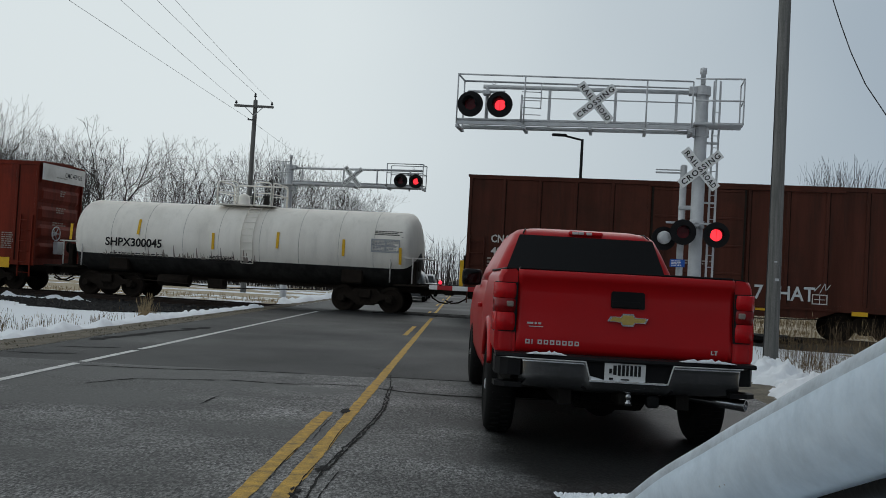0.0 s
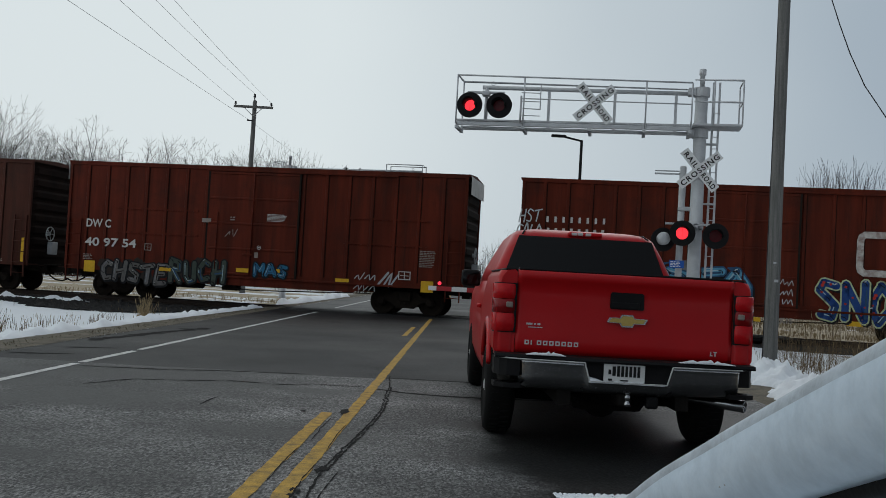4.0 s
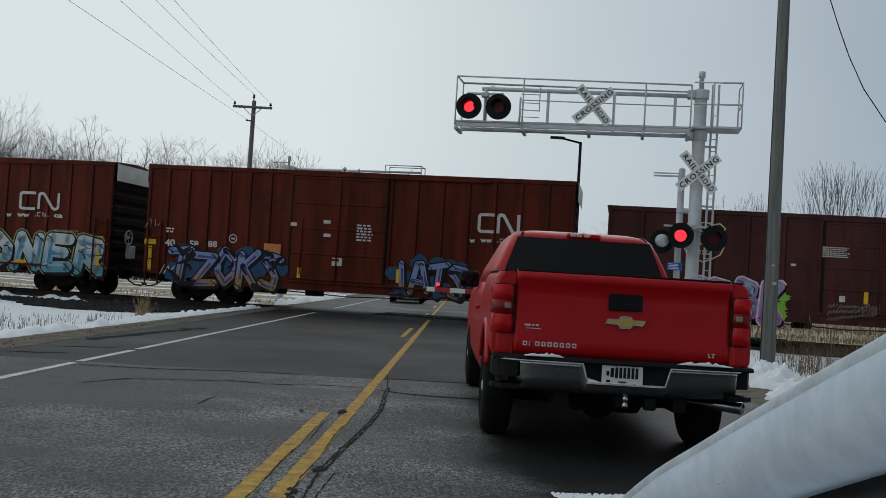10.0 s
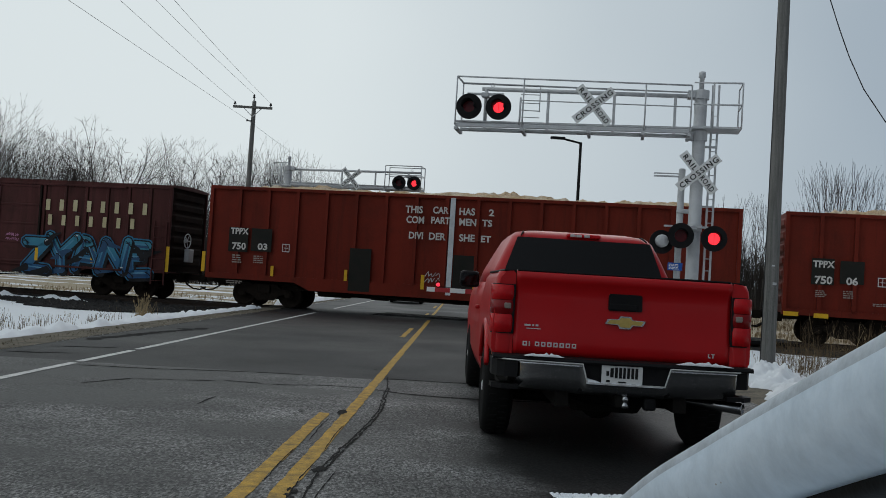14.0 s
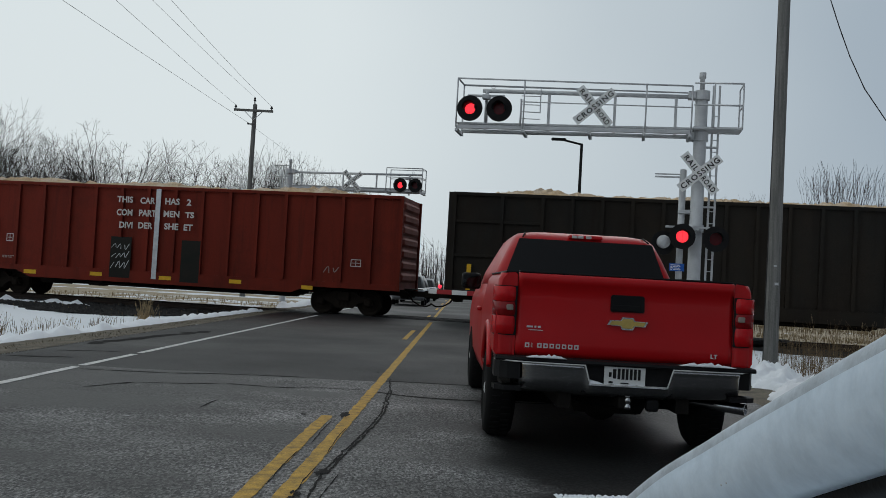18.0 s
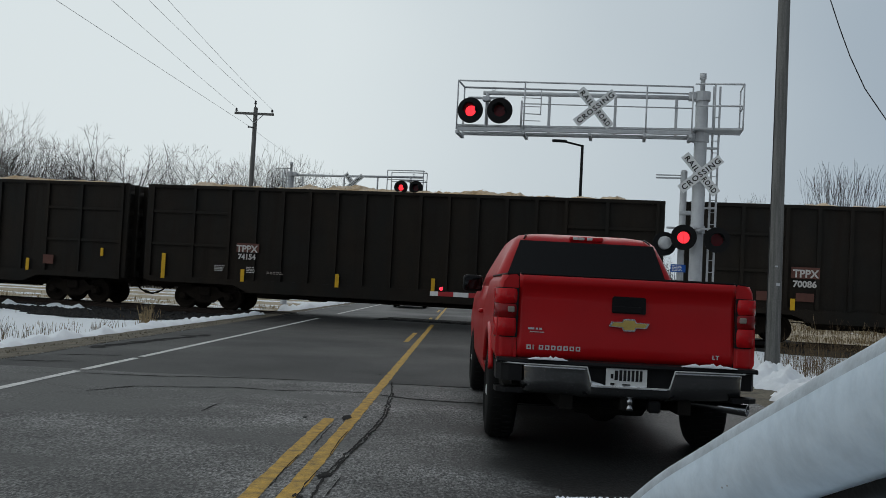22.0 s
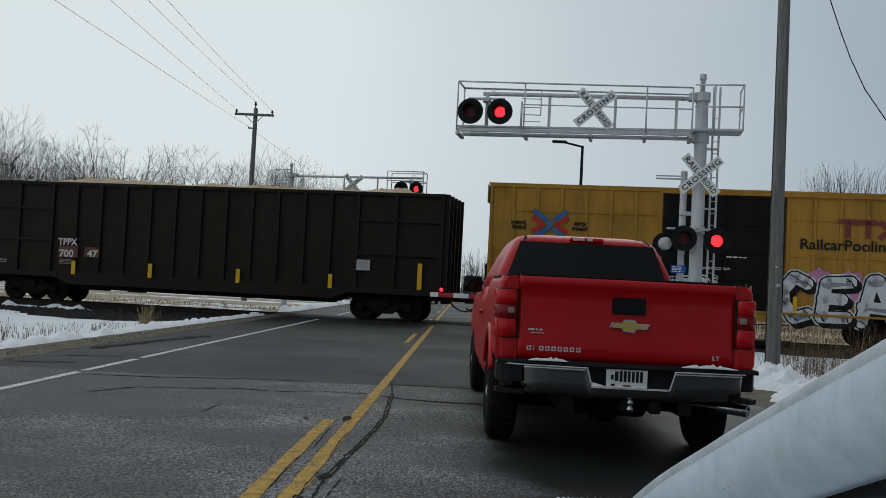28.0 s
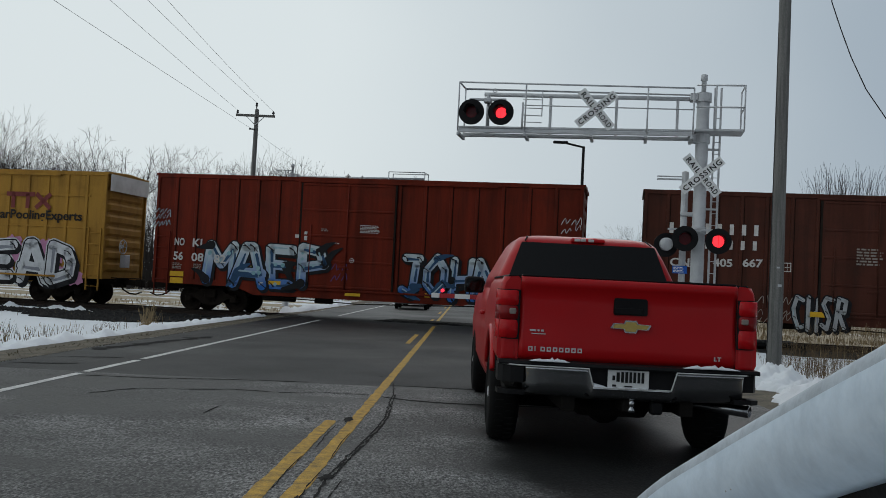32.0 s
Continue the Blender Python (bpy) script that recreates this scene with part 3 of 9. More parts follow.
GROUND = ground_material()
steps = [-1500, -800, -400, -200, -120, -80] + [-60 + 1.25 * i for i in range(97)] + [75, 100, 150, 250, 500, 1000, 1500]
reach = [-300, -120, -60, -30] + [-12 + 1.25 * i for i in range(65)] + [75, 85, 100, 130, 170, 230, 320, 450, 650, 900, 1400, 2200, 3500]
ground = sheet("ground", steps, reach, rise, GROUND, "flat field of dry tan grass under patchy snow", "ground")

# road: old coarse asphalt before, smoother damp asphalt on to the crossing and beyond
XL, XR, SEAM = -6.4, 3.9, 12.6
crown = lambda x: 0.0
seam = lambda x: SEAM + 0.18 * (x + 3.0) * (0.35 if x > -1 else 0.12) + 0.10 * noise.noise((x * 0.8, 0, 5))
xs = [XL + (XR - XL) * i / 24 for i in range(25)]
g = Geo()
rows_y = [-40, -10, 0, 4, 6, 8, 10, 11.5]
g.add([(x, y, 0) for y in rows_y for x in xs] + [(x, seam(x), 0) for x in xs],
      [(j * 25 + i, j * 25 + i + 1, j * 25 + 26 + i, j * 25 + 25 + i) for j in range(len(rows_y)) for i in range(24)])
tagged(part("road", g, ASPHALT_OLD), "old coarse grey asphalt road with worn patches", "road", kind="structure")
g = Geo()
rows_y = [16, 20, 24, 28, 31, 32.5, 34, 36, 38, 40, 45, 50, 60, 80, 110, 160, 260, 500, 1200]
g.add([(x, seam(x), 0.0) for x in xs] + [(x, y, 0) for y in rows_y for x in xs],
      [(j * 25 + i, j * 25 + i + 1, j * 25 + 26 + i, j * 25 + 25 + i) for j in range(len(rows_y)) for i in range(24)])
tagged(part("road", g, ASPHALT_NEW), "smooth damp dark asphalt road leading over the level crossing", "road", kind="structure")


def strip(name, pts, width, z, material, label, category="road marking", ragged=0.0, seed=1):
    """A thin ribbon along ground points."""
    rng, v = random.Random(seed), []
    for i, (x, y) in enumerate(pts):
        a, b = pts[max(0, i - 1)], pts[min(len(pts) - 1, i + 1)]
        d = Vector((b[0] - a[0], b[1] - a[1], 0)).normalized()
        nrm = Vector((-d.y, d.x, 0))
        w0, w1 = (width / 2 + rng.uniform(-ragged, ragged) for _ in "ab")
        v += [Vector((x, y, z)) + nrm * w0, Vector((x, y, z)) - nrm * w1]
    ob = part(name, Geo().add(v, [(2 * i, 2 * i + 1, 2 * i + 3, 2 * i + 2) for i in range(len(pts) - 1)]), material)
    return tagged(ob, label, category, kind="structure")


def run(x0, y0, x1, y1, step=0.5, wob=0.0, seed=3):
    k = max(2, int(math.hypot(x1 - x0, y1 - y0) / step))
    rng = random.Random(seed)
    return [(x0 + (x1 - x0) * i / k + rng.uniform(-wob, wob), y0 + (y1 - y0) * i / k + rng.uniform(-wob, wob) * 0.3) for i in range(k + 1)]


strip("centre_line", run(-1.02, -20, -1.02, 32.0, 0.15), 0.115, 0.005, PAINT_YELLOW, "worn solid yellow centre line", ragged=0.008)
strip("centre_line", run(-1.25, -20, -1.25, 9.3, 0.15), 0.115, 0.005, PAINT_YELLOW, "worn yellow passing line that ends in a dash", ragged=0.008, seed=4)
for y0 in (22.0, 34.5, 46.8, 59.0, 71.2):
    strip("centre_line", run(-1.29, y0, -1.29, y0 + 4.2, 0.3), 0.11, 0.005, PAINT_YELLOW, "short yellow centre dash", ragged=0.006, seed=int(y0))
strip("centre_line", run(-1.05, 37, -1.05, 300, 4), 0.115, 0.005, PAINT_YELLOW, "solid yellow centre line beyond the crossing")
for y0, y1 in ((-20, 12.3), (12.5, 14.5), (14.75, 32.6), (37.5, 260)):
    strip("edge_line", run(-4.93, y0, -4.92, y1, 0.4 if y1 < 50 else 5), 0.11, 0.005, PAINT_WHITE, "worn white edge line", ragged=0.006, seed=int(y1))
strip("edge_line", run(2.85, 38, 2.85, 260, 2), 0.11, 0.005, PAINT_WHITE, "white edge line on the right side")
# cracks and tar seams


def crack(pts, width, label, seed, z=0.004, ragged=0.4, every=0.06):
    """A crack along a bent line; its width and course waver."""
    fine, k = [], 0
    for (x0, y0), (x1, y1) in zip(pts, pts[1:]):
        n = max(1, int(math.hypot(x1 - x0, y1 - y0) / every))
        for i in range(n):
            u = i / n
            fine.append((x0 + (x1 - x0) * u + 1.1 * width * noise.noise((k * 0.21, seed, 0)), y0 + (y1 - y0) * u))
            k += 1
    fine.append(pts[-1])
    v = []
    for i, (x, y) in enumerate(fine):
        a, b = fine[max(0, i - 1)], fine[min(len(fine) - 1, i + 1)]
        d = Vector((b[0] - a[0], b[1] - a[1], 0)).normalized()
        w = 0.5 * width * max(0.12, 1 + 1.6 * ragged * noise.noise((i * 0.33, seed, 4)) + ragged * noise.noise((i * 1.3, seed, 9))) * min(1, 0.2 + 0.3 * i, 0.2 + 0.3 * (len(fine) - 1 - i))
        v += [(x - d.y * w, y + d.x * w, z), (x + d.y * w, y - d.x * w, z)]
    ob = part("tar_seam", Geo().add(v, [(2 * i, 2 * i + 1, 2 * i + 3, 2 * i + 2) for i in range(len(fine) - 1)]), TAR)
    return tagged(ob, label, "tar seam", kind="structure")


crack([(x, seam(x) + 0.02) for x in [-1.05 + 0.2 * i for i in range(25)]], 0.06, "dark tar seam across the lane", 1)
crack([(-1.0, 11.5), (-0.64, 11.25), (-0.14, 11.15), (0.6, 11.2), (1.4, 11.4)], 0.07, "dark crack across the lane", 2)
crack([(-1.06, 11.6), (-1.57, 11.58), (-2.07, 11.36), (-2.7, 11.43), (-3.2, 11.2), (-3.75, 11.03), (-4.05, 10.35)], 0.035, "thin curved dark crack across the far lane", 3, ragged=1.1)
crack([(-2.0, 12.65), (-3.0, 12.5), (-3.8, 12.2), (-4.8, 12.1)], 0.05, "faint dark joint between old and new asphalt", 4, ragged=1.2)
spine = [(-0.93, 13.05), (-0.83, 11.8), (-0.815, 11.06), (-0.755, 9.7), (-0.776, 8.9), (-0.816, 8.05), (-0.86, 7.34), (-0.892, 6.63), (-0.879, 6.05), (-0.863, 5.7), (-0.86, 3.5)]
crack(spine, 0.017, "ragged open crack beside the centre line", 5, 0.0055, 0.8, 0.03)
crack([(x + 0.03, y) for x, y in spine[1:8]], 0.020, "dark tar stain along the crack", 6, 0.0045, 0.9, 0.05)
crack([(-0.78, 6.63), (-0.82, 5.0), (-0.80, 3.5)], 0.008, "hairline crack beside the centre line", 7, 0.005, 0.6, 0.04)
for a, b, sd in ((-1.155, 9.0, 8), (-1.19, 7.4, 9), (-0.975, 8.6, 10), (-0.965, 6.8, 11)):
    crack([(a, b), (a - 0.01, b - 0.5), (a + 0.01, b - 1.3)], 0.008, "hairline crack along the paint", sd, 0.0065, 0.7, 0.04)
crack([(-2.51, 9.33), (-2.48, 9.99)], 0.022, "short dark crack in the road", 12)
crack([(-2.19, 9.78), (-2.14, 9.89)], 0.02, "short dark crack in the road", 13)
for pts, w, sd in (([(-6.27, 13.22), (-5.8, 13.34), (-5.42, 13.52)], 0.10, 14), ([(-6.12, 14.4), (-5.7, 14.62), (-5.25, 14.82)], 0.09, 15), ([(-6.2, 15.9), (-6.05, 17.0), (-5.9, 18.3), (-5.5, 20.9)], 0.22, 16)):
    crack(pts, w, "dark damp joint at the road's edge", sd, 0.004, 0.6)
# worn holes in the asphalt and the paint, with ragged rims
for k, (px, py, rx, ry) in enumerate(((-1.09, 9.42, 0.045, 0.17), (-1.165, 13.87, 0.02, 0.05), (-1.477, 9.3, 0.025, 0.03), (-0.944, 5.9, 0.022, 0.05), (-0.965, 5.8, 0.02, 0.045), (-0.90, 6.62, 0.045, 0.10), (-0.93, 5.70, 0.018, 0.06),
                                      (-1.0, 5.62, 0.016, 0.04), (-0.985, 5.95, 0.012, 0.05))):
    n = 26
    rr = [(px + rx * (1 + 0.55 * noise.noise((2.2 * math.cos(a), 2.2 * math.sin(a), k * 3.1)) + 0.3 * noise.noise((6 * math.cos(a), 6 * math.sin(a), k))) * math.cos(a),
           py + ry * (1 + 0.55 * noise.noise((2.2 * math.cos(a), 2.2 * math.sin(a), k * 3.1)) + 0.3 * noise.noise((6 * math.cos(a), 6 * math.sin(a), k))) * math.sin(a), 0.0075)
          for a in (2 * math.pi * i / n for i in range(n))]
    tagged(part("pothole", Geo().add(rr, [tuple(range(n))]), TAR), "small dark pothole worn into the asphalt", "pothole", kind="structure")

# gravel shoulders
for x0, x1 in ((-8.0, XL), (XR, 5.1)):
    v, ys = [], [-40 + 1.0 * i for i in range(150)]
    for y in ys:
        v += [(x0 + 0.15 * noise.noise((y * 0.4, 1, x0)), y, -0.10), ((x0 + x1) / 2, y, -0.03 + 0.02 * noise.noise((y, 2, 0))), (x1 + 0.05 * noise.noise((y * 0.9, 7, x0)), y, 0.004)]
    f = [(3 * i + a, 3 * i + a + 1, 3 * i + a + 4, 3 * i + a + 3) for i in range(len(ys) - 1) for a in (0, 1)]
    tagged(part("shoulder", Geo().add(v, f, True), GRAVEL), "narrow brown gravel shoulder beside the asphalt", "shoulder", kind="structure")


def ridge(name, pts, width, height, label, seed, cross=9, base=-0.15):
    """A lumpy bank of ploughed snow along ground points."""
    v = []
    for i, (x, y) in enumerate(pts):
        a, b = pts[max(0, i - 1)], pts[min(len(pts) - 1, i + 1)]
        d = Vector((b[0] - a[0], b[1] - a[1], 0)).normalized()
        nrm = Vector((-d.y, d.x, 0))
        end = min(1.0, i / 3, (len(pts) - 1 - i) / 3)
        wv = width * (0.8 + 0.35 * noise.noise((i * 0.35, seed, 0)))
        for k in range(cross):
            u = k / (cross - 1) * 2 - 1
            q = Vector((x, y, 0)) + nrm * (u * wv / 2)
            lump = 0.5 + 0.7 * noise.noise((q.x * 1.5, q.y * 1.5, seed)) + 0.6 * noise.noise((q.x * 4, q.y * 4, seed)) + 0.6 * abs(noise.noise((q.x * 9, q.y * 9, seed))) + 0.3 * noise.noise((q.x * 17, q.y * 17, seed))
            v.append((q.x, q.y, base + (max(0, 1 - u * u) ** 0.7) * max(0.08, (height - base) * (0.5 + 0.75 * lump)) * (0.15 + 0.85 * end)))
    f = [(i * cross + k, i * cross + k + 1, (i + 1) * cross + k + 1, (i + 1) * cross + k) for i in range(len(pts) - 1) for k in range(cross - 1)]
    return tagged(part(name, Geo().add(v, f, True), SNOW), label, "snow bank", kind="stuff")


ridge("snow_bank", run(-8.2, 4, -7.25, 34.8, 0.16, 0.04), 0.9, 0.03, "low ridge of ploughed snow along the gravel shoulder", 2, base=-0.2)
ridge("snow_bank", run(-7.3, 38.5, -7.2, 60, 0.4, 0.1), 1.0, 0.14, "ridge of ploughed snow beyond the crossing", 4, base=-0.2)
ridge("snow_bank", [(5.2 + 0.2 * math.sin(i * 0.15), 11.6 + 0.06 * i) for i in range(114)], 1.75, 0.17, "heap of ploughed snow at the foot of the pole", 7, 33, -0.2)
ridge("snow_bank", run(5.2, 26.5, 5.3, 31.0, 0.35, 0.1), 1.2, 0.2, "ploughed snow beside the shoulder near the track", 9, base=-0.2)

ridge("snow_bank", [tuple(on_track(-60 + 0.3 * i, TRACK - 2.75 + 0.25 * math.sin(i * 0.31)))[:2] for i in range(141)], 2.0, -0.17, "snow lying on the slope of the track bed", 12, 13, -0.62)

# railway: ballast bed, ties, rails, crossing panels
g = Geo()
for s in range(-130, 131, 2):
    jit = [0.05 * noise.noise((s * 0.7, k, 0)) for k in range(6)]
    prof = [(-3.6, -0.60), (-1.9, -0.22), (-1.3, -0.19), (1.3, -0.19), (1.9, -0.22), (3.6, -0.60)]
    g.v += [tuple(on_track(s, TRACK + n + 4 * j, z + j)) for (n, z), j in zip(prof, jit)]
k = len(g.v) // 6
for i in range(k - 1):
    for a in range(5):
        g.f.append((6 * i + a, 6 * i + a + 1, 6 * i + a + 7, 6 * i + a + 6))
        g.s.append(False)
tagged(part("track_bed", g, BALLAST), "dark grey crushed stone ballast bed", "track bed", kind="structure")
rail_profile = [(-0.07, -0.172), (0.07, -0.172), (0.07, -0.155), (0.012, -0.135), (0.012, -0.045), (0.036, -0.035), (0.036, -0.002), (0.028, 0.0), (-0.028, 0.0), (-0.036, -0.002),
                (-0.036, -0.035), (-0.012, -0.045), (-0.012, -0.135), (-0.07, -0.155)]
for n in (-0.7525, 0.7525):
    g = Geo().rings([[tuple(on_track(s, TRACK + n + a, z)) for a, z in rail_profile] for s in (-220, 220)])
    tagged(part("rail", g, RAIL_STEEL), "rusty brown steel rail", "rail", kind="structure")
tie = Geo().box(-0.115, 0.115, -1.3, 1.3, -0.34, -0.176, 0.01).mesh("tie")
track_ties = thing("railway_ties", Matrix.Identity(4), "row of dark creosoted wooden ties under the rails", "railway ties", kind="structure")
for i in range(-75, 76):
    q = on_track(i * 0.53, TRACK)
    if -9.3 < q.x < 5.5:
        continue
    ob = part("tie", tie, TIE_WOOD, track_ties)
    ob.matrix_basis = pose(q.x, q.y, 0.004 * (i % 3), 0, 0, TURN + 0.8 * math.sin(i * 2.1))
panel = Geo().box(-1.2, 1.2, -0.31, 0.31, -0.1, 0.012, 0.012).mesh("crossing_panel")
crossing = thing("crossing_surface", Matrix.Identity(4), "dark rubber crossing panels between the rails", "crossing panels", kind="structure")
for i in range(6):
    for n in (-0.34, 0.34, -1.18, 1.18):
        q = on_track(-8.6 + 2.43 * i + 1.0, TRACK + n)
        part("crossing_panel", panel, TAR, crossing).matrix_basis = pose(q.x, q.y, 0, 0, 0, TURN)
# dark earth and loose ballast that lie bare of snow before the track


def bare(x, y):
    """How far inside the snow-free patch beside the track a place lies."""
    low = ((-19.5, 34.6), (-15.0, 31.6), (-13.2, 29.2), (-11.6, 27.1), (-9.7, 28.0), (-8.9, 30.2), (-8.3, 33.0))
    for (x0, y0), (x1, y1) in zip(low, low[1:]):
        if x0 <= x < x1:
            return y - (y0 + (y1 - y0) * (x - x0) / (x1 - x0))
    return -1.0


g, rng = Geo(), random.Random(6)
for i in range(56):
    for j in range(52):
        x, y = -19.4 + 0.2 * i, 26.6 + 0.2 * j
        if ACROSS.dot(Vector((x, y, 0))) > TRACK - 1.7 or bare(x, y) + 1.5 * noise.noise((x * 0.9, y * 0.5, 4)) < 0.15:
            continue
        z = max(rise(x, y), -0.22 - 0.224 * (TRACK - 1.9 - ACROSS.dot(Vector((x, y, 0))))) + 0.022
        g.add([(x + a + rng.uniform(-0.05, 0.05), y + b + rng.uniform(-0.05, 0.05), z + rng.uniform(-0.015, 0.02)) for a, b in ((0, 0), (0.22, 0), (0.22, 0.22), (0, 0.22))] + [(x + 0.11, y + 0.11, z + rng.uniform(-0.01, 0.12))],
              [(0, 1, 4), (1, 2, 4), (2, 3, 4), (3, 0, 4)])
tagged(part("bare_earth", g, BALLAST), "dark earth and crushed stone free of snow beside the track", "earth", kind="stuff")
g, rng = Geo(), random.Random(5)
for i in range(9000):
    x, y = rng.uniform(-22, -8.4), rng.uniform(26.6, 37)
    n = ACROSS.dot(Vector((x, y, 0)))
    if n > TRACK - 1.8 or (bare(x, y) + 1.5 * noise.noise((x * 0.9, y * 0.5, 4)) < -0.1 and n < TRACK - 2.6 - 0.5 * noise.noise((x, y, 1))):
        continue
    q = Vector((x, y, 0))
    zz = max(rise(q.x, q.y), -0.22 - 0.224 * (TRACK - 1.9 - n)) + 0.03
    r = rng.uniform(0.025, 0.07)
    g.add([q + Vector((r * rng.uniform(0.6, 1.2) * math.cos(a), r * rng.uniform(0.6, 1.2) * math.sin(a), zz - 0.03)) for a in (0, 1.6, 3.1, 4.7)] + [q + Vector((0, 0, zz + r * 0.8))],
          [(0, 1, 4), (1, 2, 4), (2, 3, 4), (3, 0, 4)])
tagged(part("ballast_stones", g, BALLAST), "dark loose ballast stones spilled over the snow", "stones", kind="stuff")

# ---- crossing signals ----


def disc(g, x, y, z, r, depth, n=24, face=-1):
    return g.lathe((x, y, z), (0, face, 0), [(-depth / 2, r), (depth / 2, r)], n, False)


def signal_lamp(parent, x, y, z, phase, swing, r=0.33, lit=True):
    """A flashing lamp that faces -y. Behind the lens opening an added shutter turns to cover and bare the ever-glowing
    bulb glass.
    """
    g = Geo()
    ring = lambda rad, yy: [(x + rad * math.cos(a), yy, z + rad * math.sin(a)) for a in (2 * math.pi * i / 28 for i in range(28))]
    g.rings([ring(0.152, y + 0.02), ring(r, y + 0.02), ring(r, y - 0.004), ring(0.152, y - 0.004)], False, False)
    board = part("backboard", g, BLACK, parent)
    g = Geo()
    g.rings([ring(0.155, y), ring(0.155, y + 0.19), ring(0.12, y + 0.26), ring(0.02, y + 0.27)], True, False)
    part("lamp_housing", g, BLACK, parent)
    g, arc = Geo(), [2 * math.pi * (i / 24) for i in range(-1, 14)]
    g.rings([[(x + rad * math.cos(a), yy, z + rad * math.sin(a)) for a in arc] for rad, yy in ((0.158, y), (0.17, y - 0.30), (0.164, y - 0.30), (0.150, y))], True, False, False)
    part("visor", g, BLACK, parent)
    g = Geo().lathe((x, y + 0.165, z), (0, -1, 0), [(0, 0.15), (0.004, 0.15), (0.012, 0.08), (0.014, 0.01)], 24)
    part("bulb_glass", g, RED_GLOW, parent, "glowing red lens")
    # added shutter stands in for the lamp going off and on
    if lit:
        g = Geo().lathe((0, 0.002, 0), (0, -1, 0), [(0, 0.1535), (0.004, 0.1535)], 24, False)
        sh = part("shutter", g, DARK_LENS, parent, "added dark red shutter that blanks the glow")
        sh.matrix_basis = pose(x, y + 0.085 - 0.07, z)
        SHUTTERS.append((sh, Vector((x, y + 0.015, z)), phase, swing))
    return board


SHUTTERS = []


def crossbuck(parent, x, y, z, length, black=True):
    """Two crossed white blades with their words, facing -y."""
    w = length * 0.1875
    for k, (ang, text) in enumerate(((50, "RAILROAD"), (-40, "CROSSING"))):
        g = Geo().box(-length / 2, length / 2, -0.003, 0.003, -w / 2, w / 2)
        b = part("blade", g, SIGN_WHITE, parent)
        b.matrix_basis = pose(x, y - 0.012 * k, z, 0, ang, 0)
        # the words are parted where the blades cross
        for half, x0 in ((text[:4], -0.45), (text[4:], 0.09)) if text == "RAILROAD" else ((text, -0.455),):
            words(half, x0 * length, -0.006, -w * 0.29, w * 0.58, SIGN_BLACK, b, thick=0.004, width=0.36 * length if len(half) == 4 else 0.91 * length, gap=1.2)


